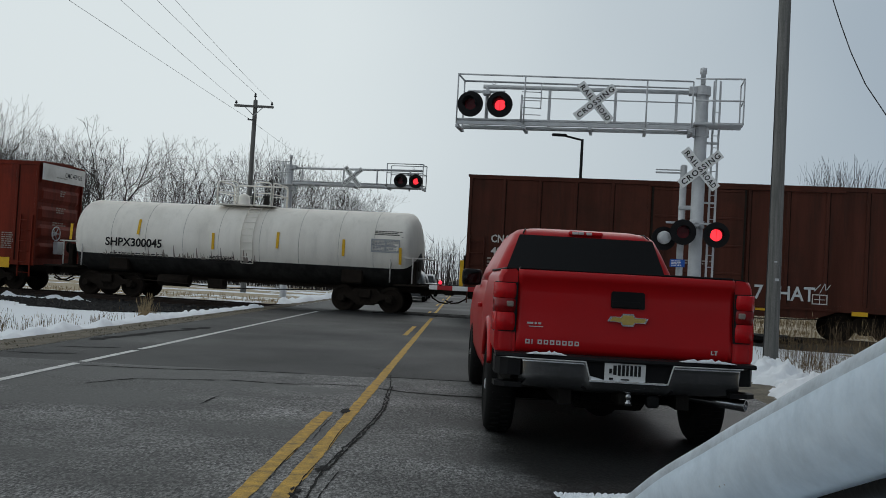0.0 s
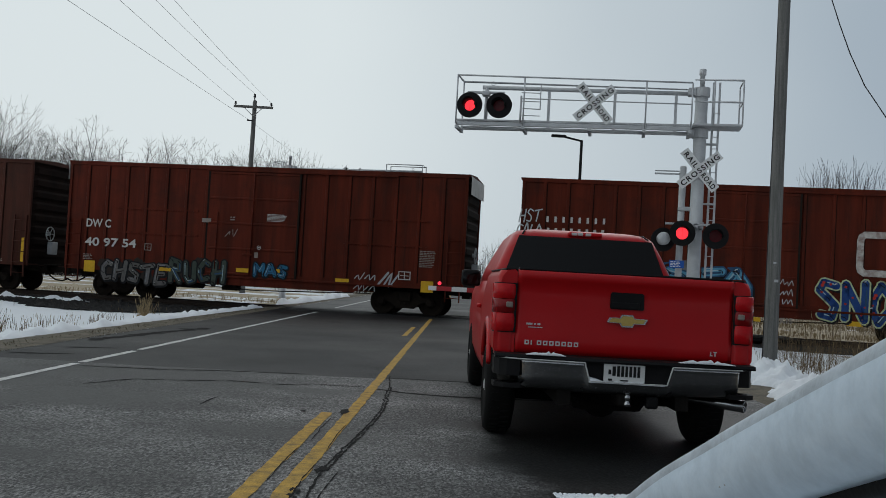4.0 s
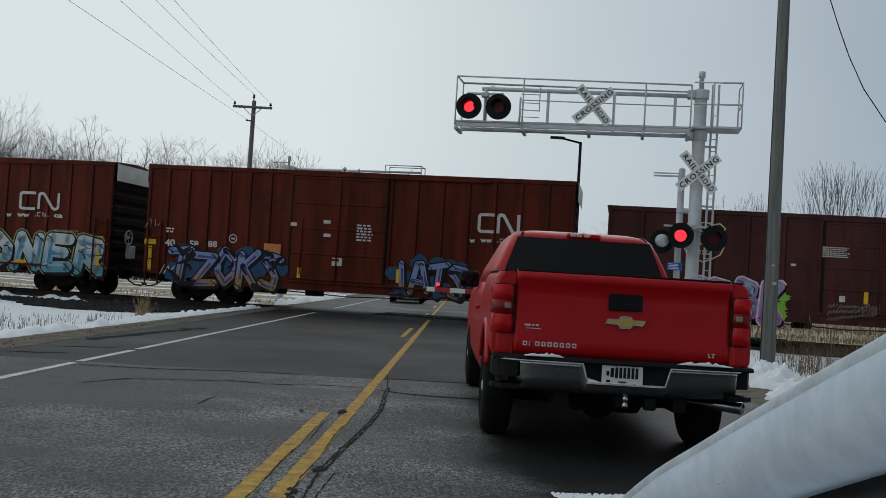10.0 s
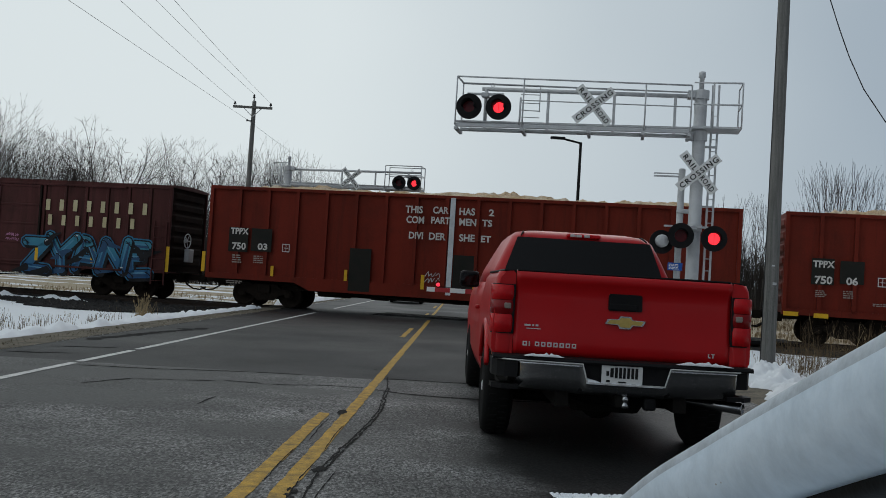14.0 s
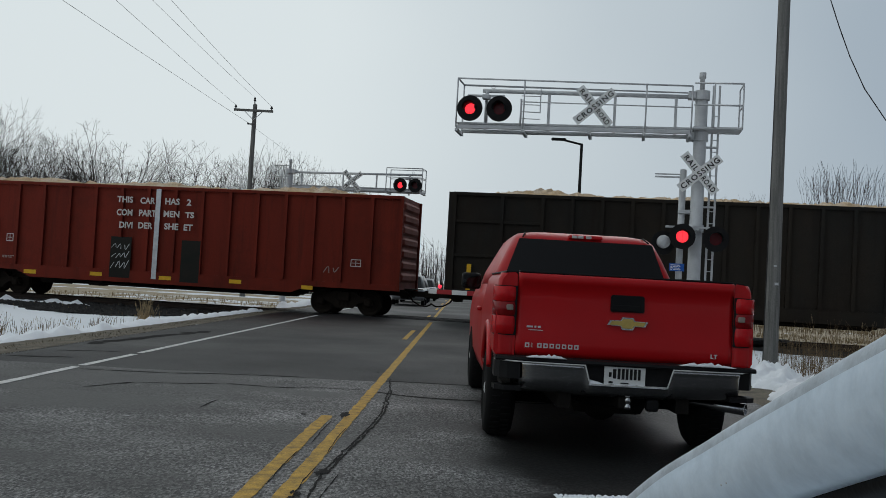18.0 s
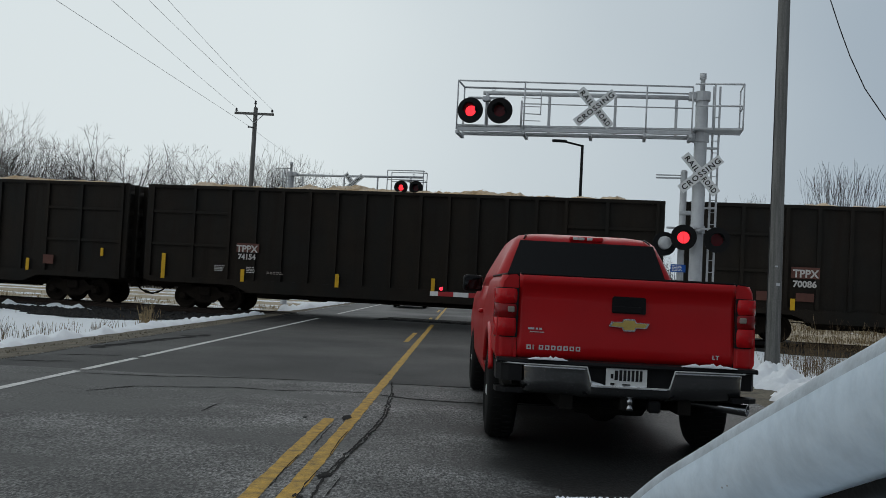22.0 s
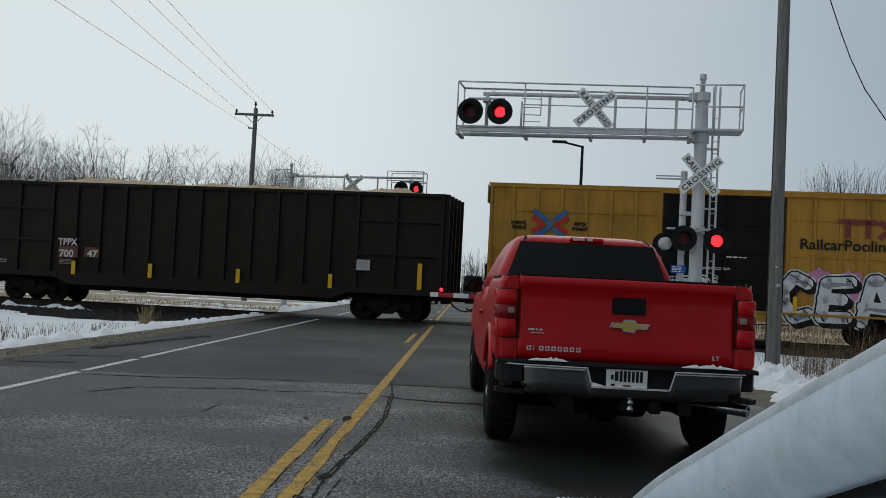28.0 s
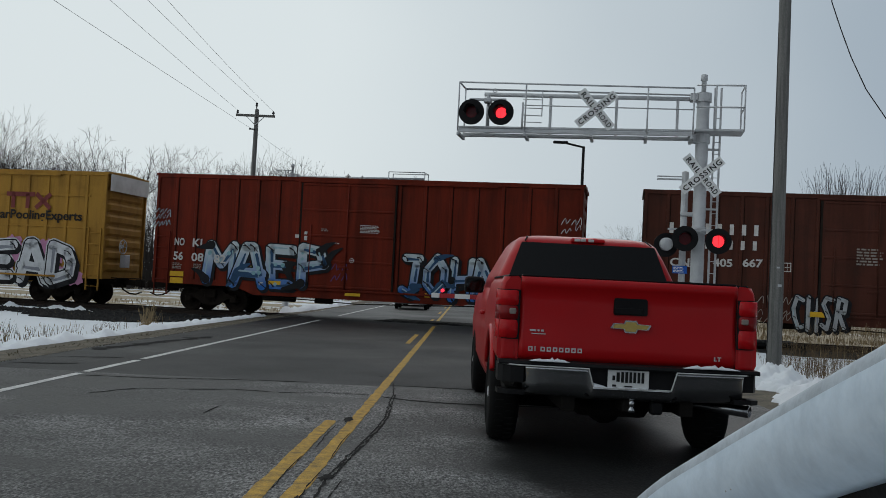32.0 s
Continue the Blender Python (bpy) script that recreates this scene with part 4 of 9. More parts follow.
def cantilever(m, side, length, label, near=True):
    """A signal bridge over one carriageway: mast at the origin, arm along -x (side -1) or +x (side 1), facing -y."""
    t = thing("cantilever_signal", m, label, "crossing signal", "cantilever signals")
    X = lambda a: side * a     # negative towards the arm
    sx = lambda a, b: (min(X(a), X(b)), max(X(a), X(b)))
    part("mast", Geo().lathe((0, 0, 0), (0, 0, 1), [(0, 0.24), (0.03, 0.24), (0.04, 0.165), (5.9, 0.155), (6.45, 0.155), (6.46, 0.12), (6.5, 0.12)], 20), GALV, t)
    part("finial", Geo().lathe((0, 0, 6.5), (0, 0, 1), [(0, 0.06), (0.3, 0.06), (0.31, 0.085), (0.45, 0.085), (0.47, 0.03)], 14), GALV, t)
    for zc in (5.33, 6.37):
        part("collar", Geo().lathe((0, 0, zc - 0.11), (0, 0, 1), [(0, 0.2), (0.22, 0.2)], 20, False).box(*sx(-0.33, -0.15), -0.16, 0.16, zc - 0.09, zc + 0.09, 0.01), GALV, t)
    L, low = -length, 0.07 if near else 0.26        # low: how far the deck lies over its plainest height
    part("upper_chord", Geo().tube((X(-0.3), 0, 6.335), (X(L + (0.6 if near else 0.1)), 0, 6.40), 0.055, n=12), GALV, t)
    for yy in (-0.36, 0.36):
        part("lower_chord", Geo().box(*sx(L, -0.25), yy - 0.04, yy + 0.04, 5.27 + low, 5.36 + low, 0.01), GALV, t)
    part("lower_pipe", Geo().tube((X(-0.2), 0, 5.26 + low), (X(L + 0.3), 0, 5.27 + low), 0.045, n=10), GALV, t)
    for a in (L + 0.7, L + 2.33, L + 4.0, -0.62):
        part("truss_post", Geo().box(*sx(a - 0.035, a + 0.035), -0.035, 0.035, 5.3 + low, 6.34, 0.008), GALV, t)
    # walkway of bar grating
    grate = Geo()
    a = L
    while a < -0.2:
        grate.box(*sx(a, a + 0.012), -0.4, 0.4, 5.40 + low, 5.425 + low)
        a += 0.06
    for yy in (-0.4, -0.2, 0.0, 0.2, 0.39):
        grate.box(*sx(L, -0.2), yy, yy + 0.012, 5.40 + low, 5.43 + low)
    part("walkway_grating", grate, GALV, t)
    for a in (L + 0.02, L + 1.73, L + 3.4, -1.38, -0.27):
        part("bracket", Geo().box(*sx(a - 0.04, a + 0.04), -0.44, 0.44, 5.19 + low, 5.27 + low, 0.01), GALV, t)
    rail = lambda a: 6.525 + 0.105 * (a + 0.25) / (L + 0.25)       # the handrail climbs a little towards the tip
    if near:
        # handrails on both sides of the walkway
        for a in (L, L + 1.73, -1.36, -0.25):
            part("handrail_post", Geo().tube((X(a), -0.42, 5.3 + low), (X(a), -0.42, rail(a)), 0.02, n=8), GALV, t)
        part("handrail", Geo().tube((X(L), -0.42, rail(L)), (X(-0.25), -0.42, rail(-0.25)), 0.022, n=8), GALV, t)
        part("handrail", Geo().tube((X(L + 1.65), -0.42, 6.05), (X(-0.25), -0.42, 5.99), 0.016, n=8), GALV, t)
        part("handrail", Geo().line([(X(L), -0.42, rail(L)), (X(L + 0.02), 0.42, rail(L)), (X(-0.3), 0.42, rail(-0.25))], 0.02, 8), GALV, t)
        part("handrail_post", Geo().tube((X(L + 0.02), 0.42, 5.3 + low), (X(L + 0.02), 0.42, rail(L)), 0.02, n=8), GALV, t)
        part("gate_bar", Geo().line([(X(L + 1.65), -0.42, 5.80), (X(L + 2.15), -0.42, 5.78), (X(L + 2.15), -0.42, 6.4)], 0.014, 8), GALV, t)
        part("gate_bar", Geo().tube((X(L + 1.66), -0.42, 5.35 + low), (X(L + 1.66), -0.42, 6.12), 0.026, n=8), GALV, t)
        # short rungs up to the gate in the rail
        for z in (5.62, 5.98, 6.2):
            part("gate_rung", Geo().tube((X(L + 1.66), -0.42, z), (X(L + 2.15), -0.42, z - 0.01), 0.012, n=6), GALV, t)
    else:
        # a cage of rails round the lamps alone
        for a in (L, L + 1.75):
            for yy in (-0.42, 0.42):
                part("handrail_post", Geo().tube((X(a), yy, 5.3 + low), (X(a), yy, 6.66), 0.024, n=8), GALV, t)
        for z in (6.66, 6.22):
            part("handrail", Geo().line([(X(L + 1.75), -0.42, z), (X(L), -0.42, z), (X(L), 0.42, z), (X(L + 1.75), 0.42, z)], 0.02, 8), GALV, t)
    # back platform behind the mast
    end = 0.98 if near else 0.7
    part("platform", Geo().box(*sx(-0.2, end), -0.4, 0.4, 5.48, 5.53, 0.005), GALV, t)
    for a, yy in ((0.28, -0.42), (end - 0.02, -0.42), (end - 0.02, 0.42)):
        part("handrail_post", Geo().tube((X(a), yy, 5.49), (X(a), yy, 6.60), 0.02, n=8), GALV, t)
    for zz in (6.60, 6.06):
        part("handrail", Geo().line([(X(-0.2), -0.42, zz), (X(end - 0.02), -0.42, zz), (X(end - 0.02), 0.42, zz)], 0.018, 8), GALV, t)
    # ladder with pierced rails
    for a in (0.30, 0.45):
        g = Geo().box(*sx(a - 0.026, a + 0.026), 0.22, 0.25, 0.3, 6.68)
        part("ladder_rail", g, GALV, t)
    rung = Geo().tube((X(0.30), 0.235, 0), (X(0.45), 0.235, 0), 0.011, n=6).mesh("ladder_rung")
    for i in range(20):
        part("ladder_rung", rung, GALV, t).matrix_basis = pose(0, 0, 0.5 + 0.3 * i)
    for zz in (1.6, 3.6, 5.1):
        part("ladder_bracket", Geo().box(*sx(0.1, 0.42), 0.1, 0.23, zz - 0.02, zz + 0.02), GALV, t)
    # lamps and crossbuck over the lane
    lx = (L + 0.35, L + 1.11) if near else (L + 0.32, L + 1.05)
    xs2 = sorted(X(a) for a in lx)
    swing = -80.5 if near else -76.8
    signal_lamp(t, xs2[0], -0.48, 5.85, 0, swing)
    signal_lamp(t, xs2[1], -0.48, 5.85, 1, swing)
    mid = sum(xs2) / 2
    part("lamp_crossarm", Geo().box(xs2[0] - 0.1, xs2[1] + 0.1, -0.3, -0.24, 6.18, 6.24, 0.01).box(mid - 0.1, mid + 0.1, -0.34, -0.1, 6.13, 6.25, 0.02)
         .tube((mid, -0.1, 5.4), (mid, -0.1, 6.37), 0.04, n=10), GALV, t)
    part("ring_bolt", Geo().line([(mid + 0.14 + 0.05 * math.cos(q), -0.02, 6.5 + 0.05 * math.sin(q)) for q in (0.7 * i for i in range(10))], 0.009, 6), GALV, t)
    crossbuck(t, X(-2.62 if near else -3.3), -0.46, 5.96, 1.22)
    return t


at_mast = Matrix.Translation(MAST) @ pose(0, 0, 0, 0, 0, TURN)
near_signal = cantilever(at_mast, 1, 6.13, "galvanised steel cantilever signal bridge with flashing red lamps over the lane")
far_foot = on_track(MAST.dot(ALONG) - 18.0, 44.6)
cantilever(Matrix.Translation(far_foot) @ pose(0, 0, 0, 0, 0, TURN), -1, 6.72, "galvanised cantilever signal bridge beyond the track with red lamps", False)

# low lamps, crossbuck and signs on the near mast
crossbuck(near_signal, 0.02, -0.22, 4.40, 1.24)
part("lamp_crossarm", Geo().box(-0.75, 0.6, -0.30, -0.24, 3.02, 3.07, 0.01).lathe((0, 0, 2.95), (0, 0, 1), [(0, 0.19), (0.18, 0.19)], 18, False).box(-0.06, 0.06, -0.3, -0.1, 2.98, 3.1, 0.01), GALV, near_signal)
signal_lamp(near_signal, -0.335, -0.42, 2.81, 0, 86.3, 0.315)
signal_lamp(near_signal, 0.455, -0.42, 2.775, 1, 86.3, 0.315)
# the lamp turned the other way shows its grey housing
g = Geo().lathe((-0.78, -0.1, 2.65), (0.15, -1, 0), [(0, 0.3), (0.015, 0.3)], 24, False)
part("backboard", g, BLACK, near_signal)
part("lamp_housing", Geo().lathe((-0.78, -0.115, 2.67), (0.15, -1, 0), [(0, 0.165), (0.12, 0.16), (0.17, 0.12), (0.19, 0.04)], 20), GALV, near_signal, "grey domed back of a lamp")
part("signal_post", Geo().lathe((-0.36, 0.1, 0), (0, 0, 1), [(0, 0.085), (4.5, 0.085), (4.53, 0.05)], 14), GALV, near_signal)
part("bell_arm", Geo().box(-1.05, -0.36, 0.05, 0.1, 4.30, 4.34, 0.005).box(-1.05, -0.36, 0.1, 0.14, 4.38, 4.41, 0.005), GALV, near_signal)
for z in (1.2, 3.4):
    part("clamp", Geo().box(-0.45, 0.1, -0.02, 0.14, z, z + 0.1, 0.02), GALV, near_signal)
bs = part("notice", Geo().box(-0.60, -0.24, -0.06, -0.052, 1.96, 2.15), SIGN_BLUE, near_signal, "small blue notice with white writing")
bars(-0.57, -0.0605, 1.98, 0.3, 0.15, 4, SIGN_WHITE, bs)

# gate arm lowered over the lane
gate = thing("gate_arm", at_mast @ pose(0, 0.5, 0), "lowered crossing gate arm with red and white stripes", "gate arm")
part("gate_machine", Geo().box(-0.75, -0.25, -0.25, 0.25, 0.75, 1.4, 0.03), GALV, gate)
part("gate_stand", Geo().box(-0.62, -0.38, -0.12, 0.12, 0, 0.75, 0.02), GALV, gate)
part("counterweight", Geo().box(-0.1, 0.55, -0.32, -0.27, 1.0, 1.25, 0.02), GALV, gate)
i, a = 0, -6.72
while a < -0.7:
    b = min(-0.6, a + (0.22 if i == 0 else 0.405))
    part("stripe", Geo().box(a, b - 0.002, -0.33, -0.30, 1.045, 1.165, 0.006), SIGN_WHITE if i % 2 == 0 else GATE_RED, gate)
    a, i = b, i + 1
for a in (-6.42, -4.4, -2.4):
    lamp = part("gate_lamp", Geo().lathe((a, -0.315, 1.16), (0, 0, 1), [(0, 0.03), (0.05, 0.03)], 10).lathe((a, -0.285, 1.24), (0, -1, 0), [(0, 0.05), (0.06, 0.055)], 14), BLACK, gate)
    part("lens", Geo().lathe((a, -0.345, 1.24), (0, -1, 0), [(0, 0.05), (0.02, 0.045), (0.03, 0.02)], 14), RED_SMALL, lamp, "small glowing red lens")
part("cable", Geo().line([(-6.42, -0.3, 1.18), (-4.4, -0.29, 1.175), (-2.4, -0.29, 1.175), (-0.5, -0.2, 1.3)], 0.008, 5), BLACK, gate)

# ---- poles, wires, street lamp ----
wood = thing("utility_pole", pose(5.87, 18.4, -0.3), "weathered grey wooden utility pole standing in ploughed snow", "utility pole", "wooden poles")
part("pole", Geo().lathe((0, 0, 0), (-0.004, 0.0, 1), [(0, 0.145), (1.0, 0.138), (4, 0.122), (11.5, 0.10), (11.55, 0.05)], 16), POLE_WOOD, wood)
part("tag", Geo().box(-0.02, 0.05, -0.142, -0.13, 1.95, 2.0).box(-0.05, 0.0, -0.140, -0.128, 2.3, 2.33), GALV, wood, "small metal pole tag")
part("ground_wire", Geo().tube((-0.146, -0.02, 0.4), (-0.136, -0.02, 7.0), 0.008, n=5), WIRE, wood)
far_pole = thing("utility_pole", pose(-13.82, 60, -0.3), "tall wooden power pole with a crossarm and insulators", "utility pole", "wooden poles")
part("pole", Geo().lathe((0, 0, 0), (0.004, 0, 1), [(0, 0.18), (6, 0.155), (12.2, 0.13), (12.25, 0.06)], 14), POLE_WOOD, far_pole)
part("crossarm", Geo().box(-1.24, 1.24, -0.2, -0.1, 11.72, 11.87, 0.01), POLE_WOOD, far_pole)
for sgn in (-1, 1):
    part("brace", Geo().tube((sgn * 0.55, -0.15, 11.72), (0.02, -0.15, 11.2), 0.025, n=6), GALV, far_pole)
    part("insulator", Geo().lathe((sgn * 1.13, -0.15, 11.87), (0, 0, 1), [(0, 0.03), (0.06, 0.03), (0.07, 0.08), (0.12, 0.09), (0.14, 0.05), (0.19, 0.07), (0.24, 0.04)], 10), WIRE, far_pole)
part("insulator", Geo().lathe((0.02, 0, 12.25), (0, 0, 1), [(0, 0.035), (0.16, 0.035), (0.17, 0.08), (0.24, 0.09), (0.26, 0.05), (0.34, 0.07), (0.4, 0.04)], 10), WIRE, far_pole)
part("bracket", Geo().box(-0.3, 0.0, -0.2, -0.1, 10.9, 10.97, 0.01).lathe((-0.3, -0.15, 10.9), (0, 0, 1), [(0, 0.06), (0.12, 0.04)], 8), WIRE, far_pole)


def hang(name, a, b, sag, r, label):
    a, b = Vector(a), Vector(b)
    pts = [a.lerp(b, i / 24) - Vector((0, 0, 4 * sag * (i / 24) * (1 - i / 24))) for i in range(25)]
    return tagged(part(name, Geo().line(pts, r, 4, False), POWER_WIRE), label, "wire", "overhead wires")


hang("power_wire", (-14.14, 59.85, 10.72), (-15.9, -8, 10.72), 0.1, 0.010, "thin overhead power wire")
hang("power_wire", (-14.95, 59.85, 11.8), (-11.5, -8, 11.2), 0.3, 0.010, "thin overhead power wire")
hang("power_wire", (-13.8, 60, 12.35), (-11.0, -8, 12.35), 0.6, 0.010, "thin overhead power wire")
hang("power_wire", (-12.69, 59.85, 11.8), (-8.6, -8, 11.2), 0.6, 0.010, "thin overhead power wire")
hang("power_wire", (-14.14, 59.85, 10.72), (-8.7, 120, 10.7), 1.0, 0.010, "thin overhead power wire")
drop = [Vector((6.55 + 0.05, 18.2, 7.6)), Vector((6.65, 18.2, 7.1)), Vector((6.83, 18.2, 6.6)), Vector((7.05, 18.2, 6.05)), Vector((7.35, 18.2, 5.45)), Vector((7.78, 18.2, 4.86)), Vector((8.5, 18.2, 4.2)), Vector((9.8, 18.2, 3.5))]
drop = [Vector((5.8, 18.35, 10.9)), Vector((6.2, 18.2, 9.3)), Vector((6.42, 18.2, 8.3))] + drop
tagged(part("service_wire", Geo().line(drop, 0.011, 5, False), WIRE), "slack dark service wire hanging from the pole", "wire", "overhead wires")
lamp = thing("street_lamp", pose(6.3, 55, -0.2), "dark street lamp on a slim pole with a short arm", "street lamp")
part("pole", Geo().lathe((0, 0, 0), (0, 0, 1), [(0, 0.12), (9.95, 0.08)], 10), BLACK, lamp)
part("arm", Geo().tube((0, 0, 9.9), (-1.0, 0, 10.1), 0.06, n=8), BLACK, lamp)
part("lamp_head", Geo().box(-1.75, -0.9, -0.15, 0.15, 10.06, 10.2, 0.05), BLACK, lamp)

# ---- red pickup waiting at the crossing (local +y is its front, origin under the rear bumper) ----
pickup = thing("pickup_truck", pose(1.319, 7.576, -0.0605, 0, 0, 1.64) @ Matrix.Scale(1.045, 4), "clean red pickup truck with chrome rear bumper waiting on the lane", "pickup truck")


def rounded(hx, y0, y1, z, r, n=5, bulge=0.0):
    """A ring of a rounded rectangle, symmetric in x."""
    pts = []
    for cx, cy, a0 in ((hx - r, y1 - r, 0), (-hx + r, y1 - r, 90), (-hx + r, y0 + r, 180), (hx - r, y0 + r, 270)):
        for i in range(n + 1):
            a = radians(a0 + 90 * i / n)
            pts.append((cx + r * math.cos(a), cy + r * math.sin(a), z))
    return pts


# cab: lower body, greenhouse, roof
g = Geo()
g.rings([rounded(0.93, 2.30, 5.7, 0.45, 0.08), rounded(0.985, 2.26, 5.72, 0.6, 0.1), rounded(1.0, 2.26, 5.72, 0.95, 0.1), rounded(0.975, 2.26, 5.7, 1.2, 0.1), rounded(0.92, 2.27, 5.6, 1.36, 0.1)], True)
part("cab_body", g, TRUCK_RED, pickup)
g = Geo()
g.rings([rounded(0.92, 2.30, 4.95, 1.34, 0.12), rounded(0.875, 2.32, 4.75, 1.5, 0.12), rounded(0.785, 2.38, 4.35, 1.70, 0.13), rounded(0.715, 2.43, 4.12, 1.84, 0.15),
         rounded(0.665, 2.50, 3.95, 1.893, 0.18), rounded(0.54, 2.62, 3.8, 1.918, 0.2), rounded(0.2, 2.9, 3.5, 1.925, 0.15)], True)
part("cab_roof", g, TRUCK_RED, pickup)


def pane(name, pts, out, material, label=""):
    """A thin slab from four corners, drawn out by a small offset."""
    out = Vector(out)
    g = Geo().add([Vector(p) + out for p in pts] + [Vector(p) - out * 0.5 for p in pts], [(0, 1, 2, 3), (7, 6, 5, 4), (0, 4, 5, 1), (1, 5, 6, 2), (2, 6, 7, 3), (3, 7, 4, 0)])
    return part(name, g, material, pickup, label)


pane("rear_window", [(-0.80, 2.295, 1.44), (0.80, 2.295, 1.44), (0.665, 2.405, 1.832), (-0.665, 2.405, 1.832)], (0, -0.012, 0.003), TINT, "dark tinted rear window")
part("third_brake_light", Geo().box(-0.17, 0.17, 2.405, 2.49, 1.858, 1.895, 0.012), LAMP_RED, pickup)
for a in (-0.11, -0.05, 0.03):
    part("cargo_lamp", Geo().box(a - 0.028, a + 0.028, 2.398, 2.42, 1.863, 1.89, 0.006), LAMP_CLEAR, pickup, "clear cargo lamp lens")
for sgn in (-1, 1):
    part("roof_seam", Geo().line([(sgn * 0.63, 2.40, 1.85), (sgn * 0.60, 2.52, 1.897), (sgn * 0.59, 3.9, 1.905)], 0.008, 5), PLASTIC, pickup)
    pane("side_window", [(sgn * 0.875, 2.6, 1.42), (sgn * 0.875, 4.75, 1.42), (sgn * 0.735, 4.25, 1.74), (sgn * 0.735, 2.65, 1.74)], (sgn * 0.012, 0, 0.004), TINT)
    arm = part("door_mirror", Geo().box(min(sgn * 0.95, sgn * 1.05), max(sgn * 0.95, sgn * 1.05), 4.32, 4.40, 1.30, 1.36, 0.01), PLASTIC, pickup)
    head = part("mirror_head", Geo().rings([rounded(hx, 4.28 + q, 4.42 - q, z, 0.045) for hx, q, z in ((0.085, 0.02, 1.272), (0.108, 0.006, 1.285), (0.116, 0.0, 1.32), (0.116, 0.0, 1.42), (0.108, 0.006, 1.452), (0.08, 0.02, 1.466))], True), PLASTIC, arm)
    head.matrix_basis = pose(sgn * 1.05, 0, 0.02)
    part("mirror_face", Geo().rings([[(a * 0.098, 4.275, 1.37 + b * 0.072) for a, b in ((-0.8, -1), (0.8, -1), (1, -0.7), (1, 0.7), (0.8, 1), (-0.8, 1), (-1, 0.7), (-1, -0.7))], [(a * 0.098, 4.285, 1.37 + b * 0.072) for a, b in ((-0.8, -1), (0.8, -1), (1, -0.7), (1, 0.7), (0.8, 1), (-0.8, 1), (-1, 0.7), (-1, -0.7))]]), TINT, arm, "dark mirror glass").matrix_basis = pose(sgn * 1.05, 0, 0.02)
    part("door_handle", Geo().box(min(sgn * 0.985, sgn * 1.03), max(sgn * 0.985, sgn * 1.03), 2.75, 3.0, 1.08, 1.12, 0.012), TRUCK_RED, pickup)
# bed sides: outer walls with wheel arches
for sgn in (-1, 1):
    prof = []
    for y in [0.22 + 0.1 * i for i in range(22)]:
        d = abs(y - 1.2)
        low = 0.60 if d > 0.52 else 0.47 + math.sqrt(max(0, 0.52 ** 2 - d * d)) * 0.98
        prof.append((y, max(low, 0.60 if y > 0.75 else 0.80)))
    g = Geo()
    rr = []
    for y, low in prof:
        sect = [(0.975, low), (1.0, max(low + 0.02, 0.85)), (1.0, max(low + 0.03, 1.05)), (0.985, 1.25), (0.955, 1.40), (0.915, 1.452), (0.86, 1.458), (0.84, 1.44), (0.84, low)]
        rr.append([(sgn * a, y, b) for a, b in sect])
    g.rings(rr, True)
    part("bed_side", g, TRUCK_RED, pickup)
    arch = [[(sgn * xx, 1.2 + rad * math.cos(a), 0.47 + rad * math.sin(a)) for xx, rad in ((0.985, 0.51), (1.018, 0.52), (1.024, 0.545), (1.012, 0.575), (0.985, 0.585))] for a in (math.pi * (0.13 + 0.74 * i / 20) for i in range(21))]
    part("wheel_arch", Geo().rings(arch, True), TRUCK_RED, pickup)
    part("bed_rail_cap", Geo().box(min(sgn * 0.83, sgn * 0.93), max(sgn * 0.83, sgn * 0.93), 0.25, 2.28, 1.452, 1.468, 0.006), PLASTIC, pickup)
# rear corners and tailgate
for sgn in (-1, 1):
    x0, x1 = sorted((sgn * 0.845, sgn * 0.985))
    g = Geo().rings([rounded(0.075, 0.21, 0.40, z, 0.05) for z in (0.80, 0.84, 1.30)] + [rounded(0.07, 0.23, 0.40, 1.40, 0.05), rounded(0.05, 0.25, 0.4, 1.45, 0.04)], True)
    part("bed_corner", g, TRUCK_RED, pickup).matrix_basis = pose(sgn * 0.915, 0, 0)
    g = Geo().rings([[(sgn * a, b, z) for a, b in ((0.84, 0.205), (0.93, 0.20), (0.985, 0.225), (1.012, 0.30), (1.0, 0.44), (0.86, 0.44))] for z in (0.972, 0.98, 1.345, 1.353)], False)
    lampb = part("tail_lamp", g, PLASTIC, pickup, "dark tail lamp with red lenses")
    for z0, z1, mt, nm in ((0.980, 1.120, LAMP_RED, "lens"), (1.122, 1.228, LAMP_DARK, "lens"), (1.230, 1.346, LAMP_RED, "lens")):
        g = Geo().rings([[(sgn * a, b - q, z) for a, b in ((0.850, 0.212), (0.88, 0.200), (0.93, 0.192), (0.965, 0.202), (0.99, 0.226), (1.010, 0.262), (1.021, 0.32), (1.014, 0.43), (0.87, 0.43))] for z, q in ((z0, 0.0), (z0 + 0.003, 0.005), ((z0 + z1) / 2, 0.010), (z1 - 0.003, 0.005), (z1, 0.0))], True)
        part(nm, g, mt, lampb)
    part("reverse_lens", Geo().box(*sorted((sgn * 0.868, sgn * 0.922)), 0.178, 0.2, 1.165, 1.208, 0.008), LETTER_DIM, lampb, "clear reversing lens")
